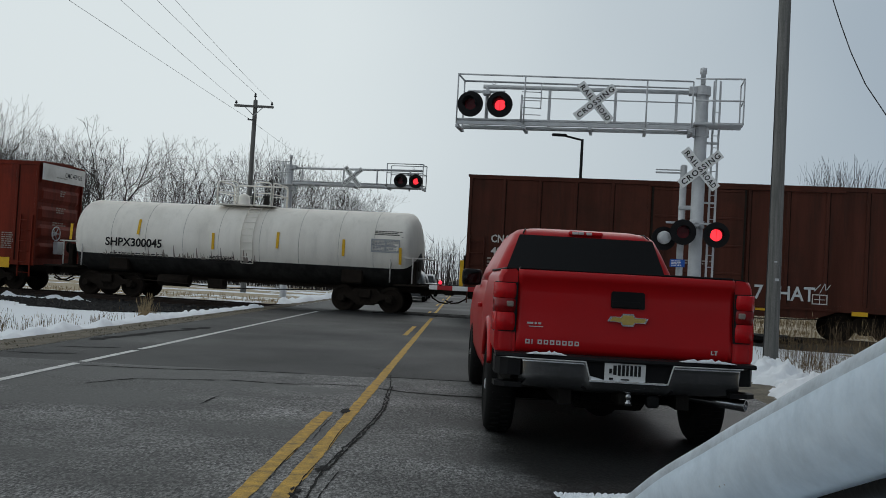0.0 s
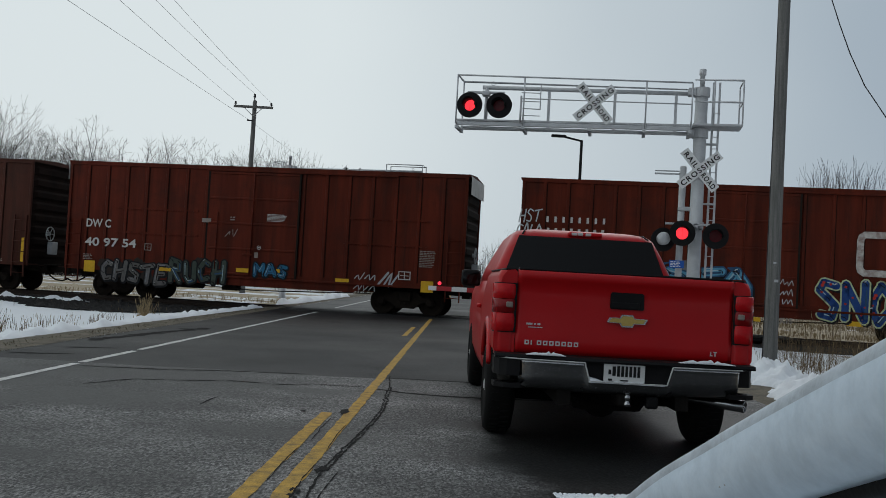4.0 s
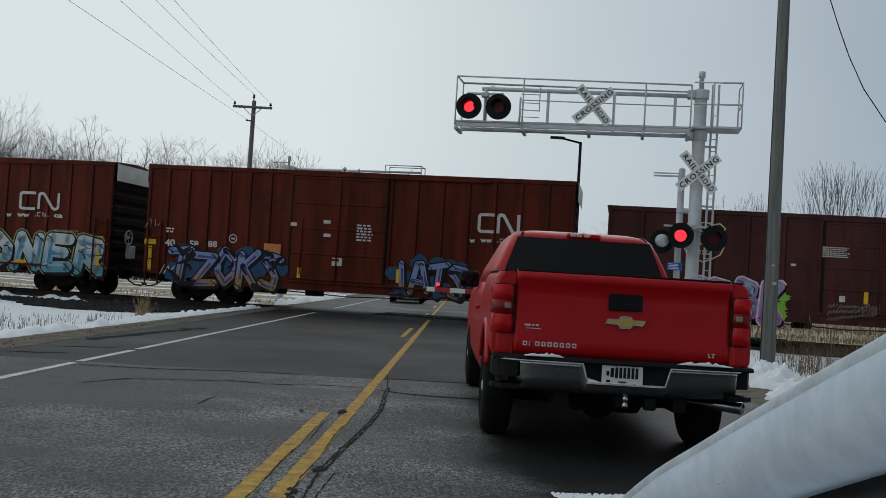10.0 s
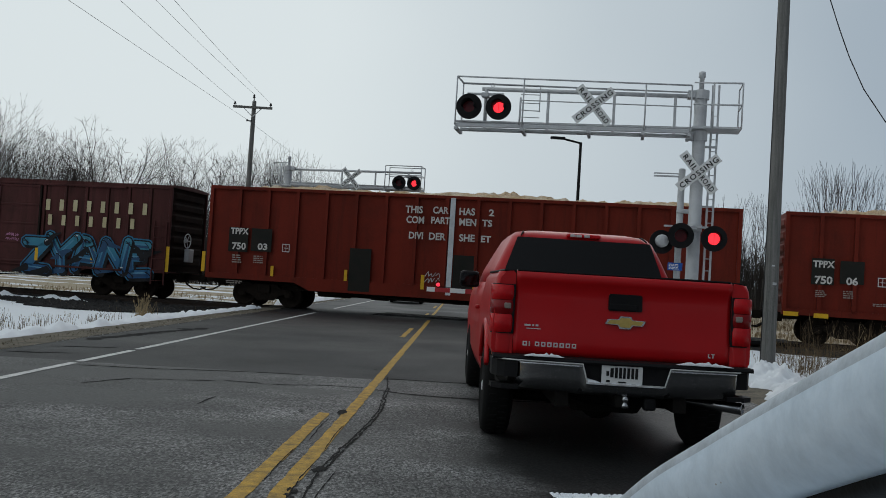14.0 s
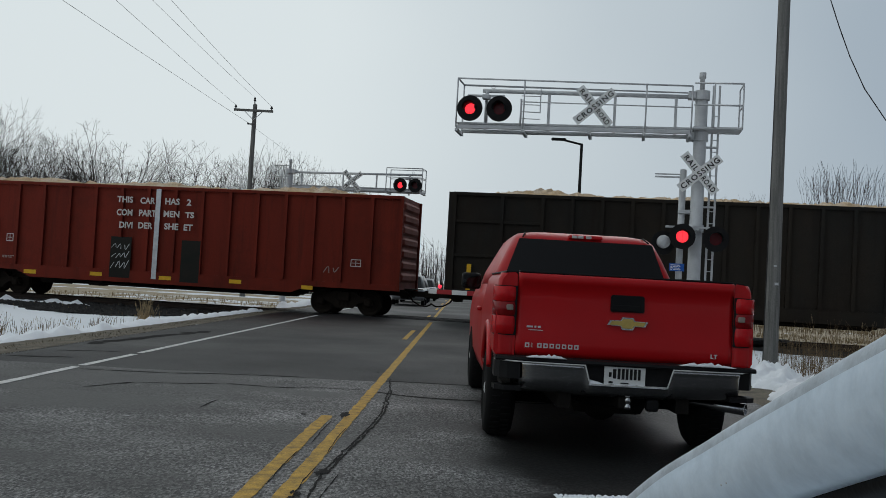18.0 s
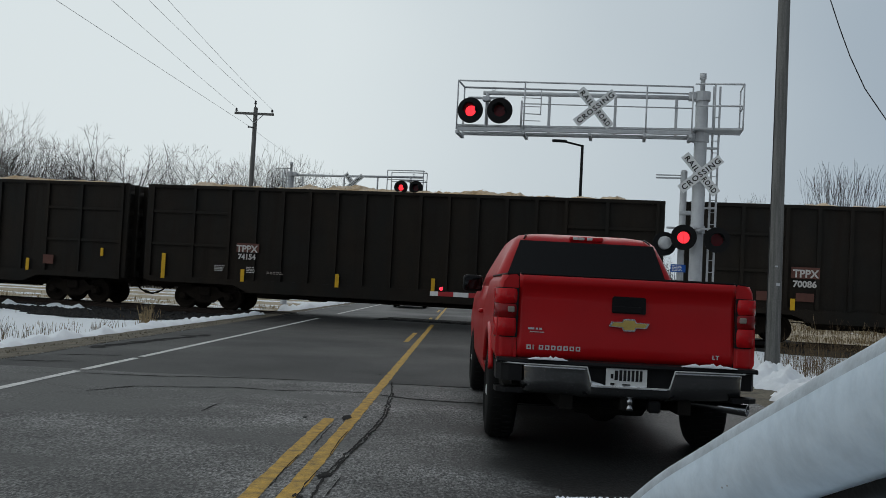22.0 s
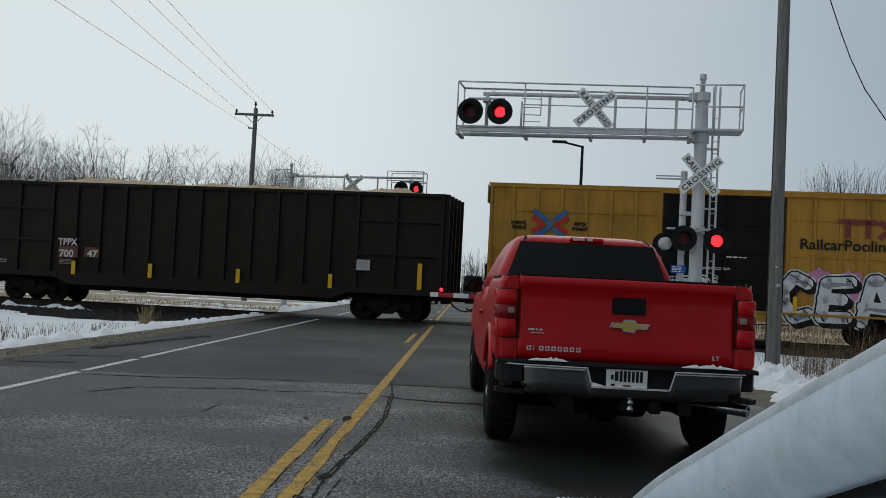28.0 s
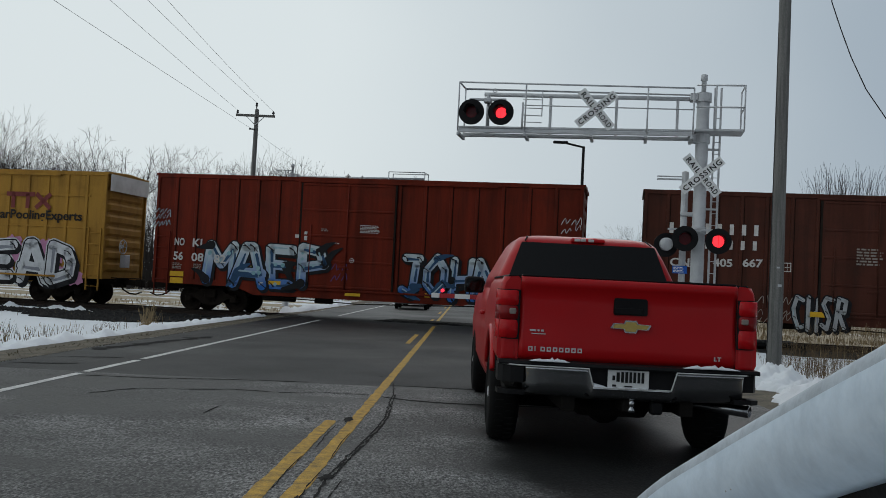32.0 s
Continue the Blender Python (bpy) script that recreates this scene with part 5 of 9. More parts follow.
# tailgate: slightly dished panel with a spoiler lip
g = Geo()
zz = [0.82, 0.86, 0.93, 1.0, 1.12, 1.27, 1.355, 1.385, 1.42, 1.452, 1.462]
yy = [0.235, 0.215, 0.212, 0.222, 0.230, 0.232, 0.228, 0.205, 0.195, 0.205, 0.24]
g.rings([[(-0.835, y, z), (-0.80, y - 0.004, z), (0, y - 0.012, z), (0.80, y - 0.004, z), (0.835, y, z), (0.835, 0.31, z), (-0.835, 0.31, z)] for y, z in zip(yy, zz)], True)
tail = part("tailgate", g, TRUCK_RED, pickup)
part("tailgate_gap", Geo().box(-0.846, -0.836, 0.222, 0.26, 0.82, 1.455).box(0.836, 0.846, 0.222, 0.26, 0.82, 1.455).box(-0.84, 0.84, 0.225, 0.26, 0.806, 0.822), UNDER, pickup, "dark gap round the tailgate")
part("tailgate_cap", Geo().box(-0.83, 0.83, 0.215, 0.32, 1.458, 1.474, 0.007), PLASTIC, pickup)
bezel = part("handle_bezel", Geo().rings([[(x + 0.015, y, z) for x, z in ((-0.12, 1.195), (0.125, 1.195), (0.132, 1.205), (0.128, 1.315), (0.115, 1.325), (-0.12, 1.325), (-0.13, 1.31), (-0.13, 1.205))] for y in (0.205, 0.26)]), PLASTIC, pickup, "black tailgate handle recess")
part("handle", Geo().box(-0.11, 0.11, 0.196, 0.21, 1.20, 1.25, 0.006), PLASTIC, bezel)
# badge: a plain gold cross-shaped plate with a bright rim
outline = [(-0.155, -0.018), (-0.135, 0.026), (-0.055, 0.026), (-0.042, 0.055), (0.042, 0.055), (0.055, 0.026), (0.155, 0.022), (0.135, -0.024), (0.055, -0.024), (0.042, -0.055), (-0.042, -0.055), (-0.055, -0.024)]
badge = part("badge", Geo().prism([(x * 1.02 + 0.02, 1.108 + z * 0.88) for x, z in outline], 1, 0.196, 0.222), CHROME, pickup, "gold cross-shaped badge with a bright rim")
part("badge_face", Geo().prism([(x * 0.90 + 0.02, 1.108 + z * 0.66) for x, z in outline], 1, 0.192, 0.2), GOLD, badge)
for i in range(9):
    a, b = -0.762 + 0.0475 * i, -0.762 + 0.0475 * i + (0.034 if i != 1 else 0.009)
    ring = lambda q, y: [(a + q, y, 0.887 + q), (b - q, y, 0.887 + q), (b - q, y, 0.922 - q), (a + q, y, 0.922 - q)]
    part("badge_letter", Geo().rings([ring(0, 0.216), ring(0, 0.203), ring(0.009 if i != 1 else 0.003, 0.203), ring(0.009 if i != 1 else 0.003, 0.216)], False, False), LAMP_CLEAR, pickup, "small bright raised letter block")
part("trim_badge", Geo().box(0.672, 0.680, 0.199, 0.216, 0.875, 0.908).box(0.680, 0.692, 0.199, 0.216, 0.875, 0.882).box(0.697, 0.722, 0.199, 0.216, 0.901, 0.908).box(0.706, 0.714, 0.199, 0.216, 0.875, 0.901), LAMP_CLEAR, pickup)
bars(-0.755, 0.214, 1.034, 0.145, 0.026, 1, GALV, pickup, "dealer_lettering")
part("dealer_underline", Geo().box(-0.74, -0.63, 0.211, 0.216, 1.018, 1.024), GALV, pickup)
# bumper: one chrome face with wings and a low middle, black step and corner caps
def rim_top(x):
    a = abs(x - 0.012)
    return 0.646 if a < 0.292 else 0.646 + 0.134 * min(1.0, (a - 0.292) / 0.038) if a < 0.33 else 0.782
g, cols = Geo(), [-0.808, -0.80, -0.78, -0.70, -0.6, -0.5, -0.40, -0.345, -0.32, -0.305, -0.29, -0.279, -0.22, -0.1, 0.02, 0.14, 0.24, 0.303, 0.314, 0.329, 0.344, 0.37, 0.42, 0.52, 0.62, 0.72, 0.78, 0.84, 0.862, 0.875]
rr = []
for x in cols:
    hi, lo = rim_top(x), 0.552 + 0.022 * max(0, (abs(x) - 0.3) / 0.5)
    edge = 0.035 * max(0, (abs(x) - (0.77 if x < 0 else 0.84)) / 0.035) ** 2
    arc = 0.05 * (x / 0.8) ** 2
    rr.append([(x, 0.0 + arc + edge + dy, lo + (hi - lo) * v) for v, dy in ((0, 0.09), (0.10, 0.055), (0.28, 0.026), (0.5, 0.012), (0.78, 0.006), (0.90, 0.0), (0.955, -0.004), (1.0, 0.006), (1.0, 0.06))])
part("bumper_face", g.rings(rr, True, False, False), CHROME, pickup, "grey chrome bumper face with a low middle")
for sgn in (-1, 1):
    part("bumper_end", Geo().rings([[(sgn * a, b, z) for a, b in ((0.802 if sgn < 0 else 0.868, 0.055 if sgn < 0 else 0.10), (0.90, 0.075 if sgn < 0 else 0.105), (0.955, 0.12), (0.99, 0.19), (0.99, 0.42), (0.93, 0.42), (0.80, 0.14))] for z in (0.655, 0.665, 0.772, 0.784)], False), PLASTIC, pickup)
    part("corner_step", Geo().rings([[(sgn * a, b, z) for a, b in ((0.79, 0.05), (0.92, 0.06), (0.99, 0.12), (1.0, 0.25), (0.79, 0.25))] for z in (0.565, 0.575, 0.60)], False), PLASTIC, pickup)
part("step_pad", Geo().rings([[(x, 0.05 * (x / 0.8) ** 2 + a, z) for a, z in ((0.006, 0.788), (0.0, 0.800), (0.012, 0.820), (0.20, 0.822), (0.20, 0.788))] for x in [-0.99 + 0.09 * i for i in range(23)]], False), PLASTIC, pickup)
lip = [(x, 0.05 * (x / 0.8) ** 2 - 0.006, rim_top(x) + 0.004) for x in cols]
lip = [(-0.99, 0.17, 0.790), (-0.955, 0.10, 0.790), (-0.90, 0.066, 0.788)] + lip + [(0.90, 0.10, 0.788), (0.955, 0.13, 0.790), (0.99, 0.19, 0.790)]
part("bumper_lip", Geo().line(lip, 0.006, 6), LAMP_CLEAR, pickup, "bright upper edge of the bumper")
part("bumper_centre", Geo().box(-0.34, 0.36, 0.045, 0.12, 0.58, 0.80, 0.01), PLASTIC, pickup)
plate = part("number_plate", Geo().box(-0.155, 0.155, 0.022, 0.028, 0.645, 0.80, 0.002), PLATE, pickup, "white number plate with dark bars")
plate.matrix_basis = pose(-0.018, -0.002, 0.010)
part("plate_bars", Geo().box(-0.09, -0.065, 0.018, 0.022, 0.69, 0.76).box(-0.055, -0.034, 0.018, 0.022, 0.685, 0.765).box(-0.024, -0.003, 0.018, 0.022, 0.685, 0.765).box(0.007, 0.026, 0.018, 0.022, 0.685, 0.765).box(0.037, 0.057, 0.018, 0.022, 0.685, 0.765).box(0.068, 0.088, 0.018, 0.022, 0.685, 0.765).box(0.098, 0.118, 0.018, 0.022, 0.685, 0.765).box(-0.12, -0.10, 0.018, 0.022, 0.70, 0.735), SIGN_BLACK, plate)
words("WISCONSIN", -0.13, 0.021, 0.777, 0.016, GATE_RED, plate, "plate_header", width=0.14)
part("plate_emblem", Geo().box(0.05, 0.11, 0.018, 0.022, 0.777, 0.79), GATE_RED, plate)
part("plate_footer", Geo().box(-0.12, -0.09, 0.018, 0.022, 0.652, 0.668), SIGN_BLACK, plate)
part("plate_footer", Geo().box(-0.03, 0.03, 0.018, 0.022, 0.652, 0.662), SIGN_BLACK, plate)
# underside: hitch, exhaust, frame, axle
part("receiver", Geo().box(-0.05, 0.05, 0.05, 0.6, 0.47, 0.56, 0.01), UNDER, pickup)
part("hitch_ball", Geo().lathe((0.02, 0.06, 0.47), (0, 0, 1), [(0, 0.03), (0.03, 0.028), (0.04, 0.015), (0.05, 0.024), (0.08, 0.026), (0.1, 0.01)], 14), CHROME, pickup)
part("trailer_socket", Geo().box(0.17, 0.26, 0.06, 0.16, 0.46, 0.55, 0.015), PLASTIC, pickup)
part("exhaust_pipe", Geo().lathe((0.56, 0.52, 0.52), (0.55, -0.40, -0.03), [(0, 0.036), (0.2, 0.038), (0.24, 0.046), (0.50, 0.048), (0.505, 0.040), (0.42, 0.038)], 16, True, False).tube((0.56, 0.52, 0.52), (0.55, 2.2, 0.56), 0.036, n=10), CHROME, pickup, "bright exhaust tail pipe")
# dark disc put in for the shaded inside of the tail pipe
part("pipe_mouth", Geo().lathe((0.56, 0.52, 0.52), (0.55, -0.40, -0.03), [(0.46, 0.0375), (0.485, 0.0375)], 16), UNDER, pickup)
# spare wheel and flat panels added under the bed to keep light out
part("spare_wheel", Geo().lathe((0.05, 0.72, 0.42), (0, 0, 1), [(0, 0.2), (0.02, 0.34), (0.05, 0.38), (0.18, 0.38), (0.22, 0.34)], 24), RUBBER, pickup)
part("under_tray", Geo().box(-0.92, 0.92, 0.14, 5.5, 0.56, 0.60).box(-0.6, 0.6, 1.6, 5.3, 0.36, 0.56, 0.05), UNDER, pickup)
part("chassis", Geo().box(-0.5, -0.4, 0.12, 5.2, 0.45, 0.6).box(0.4, 0.5, 0.12, 5.2, 0.45, 0.6).box(-0.85, 0.85, 0.35, 5.4, 0.60, 0.75).box(-0.3, 0.3, 0.7, 1.0, 0.35, 0.6, 0.05)
     .tube((-0.75, 1.2, 0.40), (0.75, 1.2, 0.40), 0.05, n=10).lathe((0, 1.05, 0.40), (0, 1, 0), [(0, 0.05), (0.05, 0.16), (0.22, 0.16), (0.3, 0.06)], 14), UNDER, pickup)
part("bed_floor", Geo().box(-0.84, 0.84, 0.3, 2.27, 0.9, 0.95).box(-0.84, 0.84, 2.2, 2.28, 0.9, 1.44), UNDER, pickup)
part("front_end", Geo().rings([rounded(0.96, 4.9, 5.78, z, 0.2) for z in (0.4, 0.6, 1.05)] + [rounded(0.9, 4.9, 5.7, 1.16, 0.2)], True), TRUCK_RED, pickup)
WHEEL_Z = 0.458
for sgn in (-1, 1):
    for y in (1.2, 4.9):
        w = part("wheel", Geo().lathe((sgn * 0.745, y, WHEEL_Z), (sgn, 0, 0), [(0, 0.25), (0.02, 0.36), (0.05, 0.395), (0.22, 0.395), (0.25, 0.37), (0.265, 0.27), (0.25, 0.25)], 32), RUBBER, pickup)
        part("rim", Geo().lathe((sgn * 0.96, y, WHEEL_Z), (sgn, 0, 0), [(0, 0.25), (0.03, 0.245), (0.02, 0.2), (0.03, 0.06), (0.045, 0.03)], 24), GALV, w)
        tread = Geo()
        for i in range(40):
            a = 2 * math.pi * i / 40
            for b in (0, 1):
                u, v = 0.397 * math.cos(a + 0.08 * b), 0.397 * math.sin(a + 0.08 * b)
                tread.box(*sorted((sgn * (0.80 + 0.085 * b), sgn * (0.87 + 0.085 * b))), y + u - 0.012, y + u + 0.012, WHEEL_Z + 0.002 + v - 0.006, WHEEL_Z + 0.002 + v + 0.006)
        part("tread", tread, RUBBER, w)
# thin crusts of snow lying on the bumper
for k, (x0, x1, y, z) in enumerate(((-0.76, -0.46, 0.05, 0.822), (0.40, 0.82, 0.05, 0.822), (-0.285, 0.285, 0.02, 0.642))):
    rng, g, rr = random.Random(k + 3), Geo(), []
    nn = 16
    for i in range(nn + 1):
        u = i / nn
        h = (0.028 if k < 2 else 0.018) * (0.4 + 1.1 * abs(noise.noise((i * 0.6, k * 5, 1)))) * min(1, 6 * u, 6 * (1 - u)) + 0.003
        if k == 2 and u < 0.2:
            h += 0.04 * (0.2 - u) / 0.2
        x = x0 + (x1 - x0) * u
        rr.append([(x, y - 0.03, z), (x, y - 0.02, z + h * 0.7), (x, y, z + h), (x, y + 0.03, z + h * 0.6), (x, y + 0.04, z)])
    g.rings(rr, True)
    ob = part("snow_crust", g, SNOW)
    ob.matrix_basis = pickup.matrix_basis.copy()
    tagged(ob, "thin white crust of snow lying on the truck's rear bumper", "snow", "snow on the bumper")

# ---- the train ----
TRAIN = []      # (thing, s of its middle at the start, wheelsets)


def gone(t):
    """Metres that the train has rolled by t seconds; it slows a little."""
    return 8.16 * t - 0.00975 * t * t


def car_root(name, s0, s1, label, category="freight car"):
    mid = (s0 + s1) / 2
    q = on_track(Q_S + mid, TRACK)
    t = thing(name, pose(q.x, q.y, 0, 0, 0, TURN), label, category, "cars of the freight train")
    wheels = []
    TRAIN.append((t, mid, wheels))
    return t, (s1 - s0) / 2, wheels


Q_S = -6.33     # where s = 0 of the train's own measure lies along the track
WHEELSET = Geo()
for y in (-0.7525, 0.7525):
    sg = -1 if y < 0 else 1
    WHEELSET.lathe((0, y - sg * 0.09, 0), (0, sg, 0), [(0, 0.485), (0.025, 0.485), (0.04, 0.457), (0.13, 0.452), (0.135, 0.38), (0.11, 0.34), (0.10, 0.18), (0.15, 0.15), (0.16, 0.09)], 28, False)
WHEELSET.tube((0, -1.05, 0), (0, 1.05, 0), 0.08, n=12)
for i in range(3):
    a = 2 * math.pi * i / 3
    WHEELSET.lathe((0.12 * math.cos(a), -1.08, 0.12 * math.sin(a)), (0, 1, 0), [(0, 0.02), (0.03, 0.02)], 6, False)
WHEELSET.lathe((0, -1.09, 0), (0, 1, 0), [(0, 0.10), (0.03, 0.13), (0.06, 0.13)], 12, False)
WHEELSET = WHEELSET.mesh("wheelset")
FRAME = Geo()
for y in (-1.02, 0.94):
    FRAME.prism([(-1.1, 0.40), (-0.98, 0.62), (-0.62, 0.66), (-0.42, 0.82), (0.42, 0.82), (0.62, 0.66), (0.98, 0.62), (1.1, 0.40), (0.85, 0.36), (0.72, 0.48), (0.5, 0.40), (0.32, 0.24),
                 (-0.32, 0.24), (-0.5, 0.40), (-0.72, 0.48), (-0.85, 0.36)], 1, y, y + 0.1)
    for x in (-0.89, 0.89):
        FRAME.box(x - 0.13, x + 0.13, y - 0.03, y + 0.13, 0.34, 0.58, 0.02)
    for k in range(3):
        FRAME.lathe((-0.16 + 0.16 * k, y + 0.05, 0.34), (0, 0, 1), [(0, 0.06), (0.3, 0.06)], 8)
FRAME.box(-0.22, 0.22, -1.15, 1.15, 0.50, 0.80, 0.03)
FRAME = FRAME.mesh("bogie_frame")
COUPLER = Geo().box(0, 0.75, -0.09, 0.09, 0.78, 0.98, 0.02).box(0.62, 0.92, -0.16, 0.14, 0.74, 1.02, 0.04).box(-0.25, 0.05, -0.25, 0.25, 0.68, 1.05, 0.03)
COUPLER.line([(0.1, -0.35, 0.85), (0.25, -0.36, 0.62), (0.5, -0.36, 0.48), (0.75, -0.3, 0.45), (0.95, -0.2, 0.55)], 0.03, 6)
COUPLER.line([(0.0, -0.55, 0.95), (0.2, -0.9, 0.9), (0.2, -1.3, 0.95)], 0.018, 5)
COUPLER = COUPLER.mesh("coupler")


def running_gear(t, h, wheels, inset=2.15, reach=0.35):
    """Bogies, wheelsets and couplers; h is half the body's length."""
    for sg in (-1, 1):
        x = sg * (h - inset)
        part("bogie_frame", FRAME, TRUCK_IRON, t).matrix_basis = pose(x, 0, 0)
        for dx in (-0.89, 0.89):
            w = part("wheelset", WHEELSET, TRUCK_IRON, t)
            w.matrix_basis = pose(x + dx, 0, 0.457)
            wheels.append((w, x + dx))
        c = part("coupler", COUPLER, TRUCK_IRON, t)
        c.matrix_basis = pose(sg * (h + reach - 0.35), 0, 0, 0, 0, 0 if sg > 0 else 180)
    part("centre_sill", Geo().box(-h - 0.1, h + 0.1, -0.35, 0.35, 0.78, 1.05), TRUCK_IRON, t)
    g = Geo().tube((-h + 4.2, -0.95, 0.72), (-h + 5.4, -0.95, 0.72), 0.22, n=12).box(-h + 6.2, -h + 6.8, -1.1, -0.7, 0.5, 0.85, 0.02)
    g.line([(-h + 3.4, -1.2, 0.7), (0, -1.25, 0.55), (h - 3.4, -1.2, 0.7)], 0.02, 5)
    part("brake_gear", g, TRUCK_IRON, t)


def corrugated_end(x, sg, top, material, t, ribs, low=1.05, wide=1.5):
    """An end wall with horizontal pressed ribs; it faces sg * x."""
    x -= sg * 0.075
    step, prof = (top - low - 0.3) / ribs, [(x - sg * 0.05, top), (x - sg * 0.05, low), (x, low)]
    for i in range(ribs):
        z = low + 0.2 + i * step
        prof += [(x, z + 0.02), (x + sg * 0.07, z + 0.25 * step), (x + sg * 0.07, z + 0.65 * step), (x, z + 0.85 * step)]
    prof.append((x, top))
    flat = [((x if (a - x) * sg > 0 else a), z) for a, z in prof]
    g = Geo().rings([[(a, y, z) for a, z in pr] for y, pr in ((-wide, flat), (-wide + 0.12, flat), (-wide + 0.34, prof), (wide - 0.34, prof), (wide - 0.12, flat), (wide, flat))])
    return part("end_wall", g, material, t)


def ladder(t, x0, x1, y, z0, z1, material, name="ladder", step=0.4):
    g = Geo()
    for x in (x0, x1):
        g.box(x - 0.02, x + 0.02, y - 0.06, y, z0, z1)
    z = z0 + 0.15
    while z < z1:
        g.tube((x0, y - 0.05, z), (x1, y - 0.05, z), 0.014, n=5)
        z += step
    return part(name, g, material, t)


def boxcar(s0, s1, top, paint, label, ribs=8, door=(5.7, 9.2), posts=7, white_end=False, bays=False, belly=True, dark_door=None, roof_mat=None, rail_lines=()):
    t, h, wheels = car_root("boxcar", s0, s1, label)
    zl = 1.0
    for sg in (-1, 1):
        part("side_wall", Geo().prism([(sg * 1.46, zl), (sg * 1.5, zl), (sg * 1.5, top - 0.22), (sg * 1.545, top - 0.2), (sg * 1.545, top - 0.125), (sg * 1.46, top - 0.125)], 0, -h, h), paint, t)
    part("floor", Geo().box(-h + 0.06, h - 0.06, -1.45, 1.45, zl, zl + 0.06), paint, t)
    sill = [(-h, zl + 0.16), (h, zl + 0.16), (h, zl - 0.02), (h - 3.3, zl - 0.04), (h - 4.0, zl - 0.30), (-h + 4.0, zl - 0.30), (-h + 3.3, zl - 0.04), (-h, zl - 0.02)]
    if not belly:
        sill = [(-h, zl + 0.16), (h, zl + 0.16), (h, zl - 0.1), (-h, zl - 0.1)]
    part("side_sill", Geo().prism(sill, 1, -1.535, -1.46), paint, t)
    part("side_sill", Geo().prism(sill, 1, 1.46, 1.535), paint, t)
    # roof: low pitch with raised seams
    g = Geo().rings([[(x, -1.54, top - 0.13), (x, -1.54, top - 0.06), (x, 0, top), (x, 1.54, top - 0.06), (x, 1.54, top - 0.13)] for x in (-h - 0.05, h + 0.05)])
    n = 14
    for i in range(n + 1):
        x = -h + 2 * h * i / n
        seam_bar = Geo().rings([[(d, -1.42, top - 0.10), (d, -1.42, top - 0.045), (d, 0, top + 0.03), (d, 1.42, top - 0.045), (d, 1.42, top - 0.10)] for d in (-0.04, 0.04)]).mesh("roof_seam") if i == 0 else seam_bar
        part("roof_seam", seam_bar, roof_mat or paint, t).matrix_basis = pose(x, 0, 0)
    part("roof", g, roof_mat or paint, t)
    # posts either side of the door
    d0, d1 = door[0] - h, door[1] - h
    for a, b in ((-h, d0 - 0.12), (d1 + 0.12, h)):
        for i in range(posts + 1):
            x = a + (b - a) * i / posts
            x = min(max(x, -h + 0.06), h - 0.06)
            part("side_post", Geo().box(x - 0.055, x + 0.055, -1.543, -1.495, zl + 0.14, top - 0.15, 0.012), paint, t)
            # a thin dark strip on the wall along one edge of each post
            if -h + 0.3 < x < h - 0.3 and paint is not BOX_YELLOW:
                part("panel_seam", Geo().box(x + 0.056, x + 0.085, -1.506, -1.495, zl + 0.16, top - 0.24), SEAM_DARK, t)
    for i in range(2 * posts + 4):
        x = -h + 0.06 + (2 * h - 0.12) * i / (2 * posts + 3)
        g = Geo().box(x - 0.055, x + 0.055, 1.495, 1.543, zl + 0.14, top - 0.15)
        part("side_post", g, paint, t)
    for a, b, z in rail_lines:
        part("side_rail", Geo().box(a - h, b - h, -1.54, -1.5, z - 0.03, z + 0.03), paint, t)
    # sliding door with its frame, panels and gear
    dm = dark_door or paint
    dz0, dz1 = zl + 0.05, top - 0.28
    g = Geo().box(d0, d1, -1.585, -1.5, dz0, dz1, 0.01)
    dr = part("door", g, dm, t)
    for k in range(5):
        z0 = dz0 + 0.02 + (dz1 - dz0 - 0.12) * k / 4
        part("door_rib", Geo().prism([(-1.58, z0), (-1.608, z0 + 0.02), (-1.608, z0 + 0.07), (-1.58, z0 + 0.10)], 0, d0 + 0.08, d1 - 0.08), dm, dr)
    # dark strips for the door's worn edges and the shade in its gaps
    for x in (d0, d1):
        part("door_seal", Geo().box(x - 0.045, x + 0.02, -1.592, -1.5, dz0, dz1), TRUCK_IRON, dr, "dark strip for worn edge and gap shade")
    part("lock_rod", Geo().tube(((d0 + d1) / 2, -1.62, dz0), ((d0 + d1) / 2, -1.62, dz1), 0.025, n=6).tube((d0 + 0.4, -1.62, dz0 + 0.2), (d0 + 0.4, -1.62, dz1 - 1.5), 0.02, n=6), dm, dr)
    part("lock_handle", Geo().box((d0 + d1) / 2 - 0.3, (d0 + d1) / 2 + 0.1, -1.64, -1.6, dz0 + 0.75, dz0 + 0.83, 0.01), dm, dr)
    for z in (dz0 - 0.08, dz1 + 0.02):
        part("door_track", Geo().box(d0 - 0.1, min(h - 0.3, d1 + (d1 - d0) + 0.1), -1.60, -1.5, z, z + 0.07, 0.01), paint, t)
    for sg in (-1, 1):
        # RUST_RED, RUST_DARK and MAROON cars get end walls darker than their sides
        corrugated_end(sg * h, sg, top - 0.1, END_DARK if paint in (RUST_RED, RUST_DARK, MAROON) else paint, t, ribs)
        if white_end:
            part("end_plate", Geo().box(*sorted((sg * (h + 0.095), sg * (h + 0.105))), -1.45, 1.45, top - 0.75, top - 0.12), WHITE_SHEET, t, "off-white painted upper end")
        part("end_platform", Geo().box(*sorted((sg * (h + 0.02), sg * (h + 0.32))), -0.9, 0.9, 1.02, 1.06), TRUCK_IRON, t)
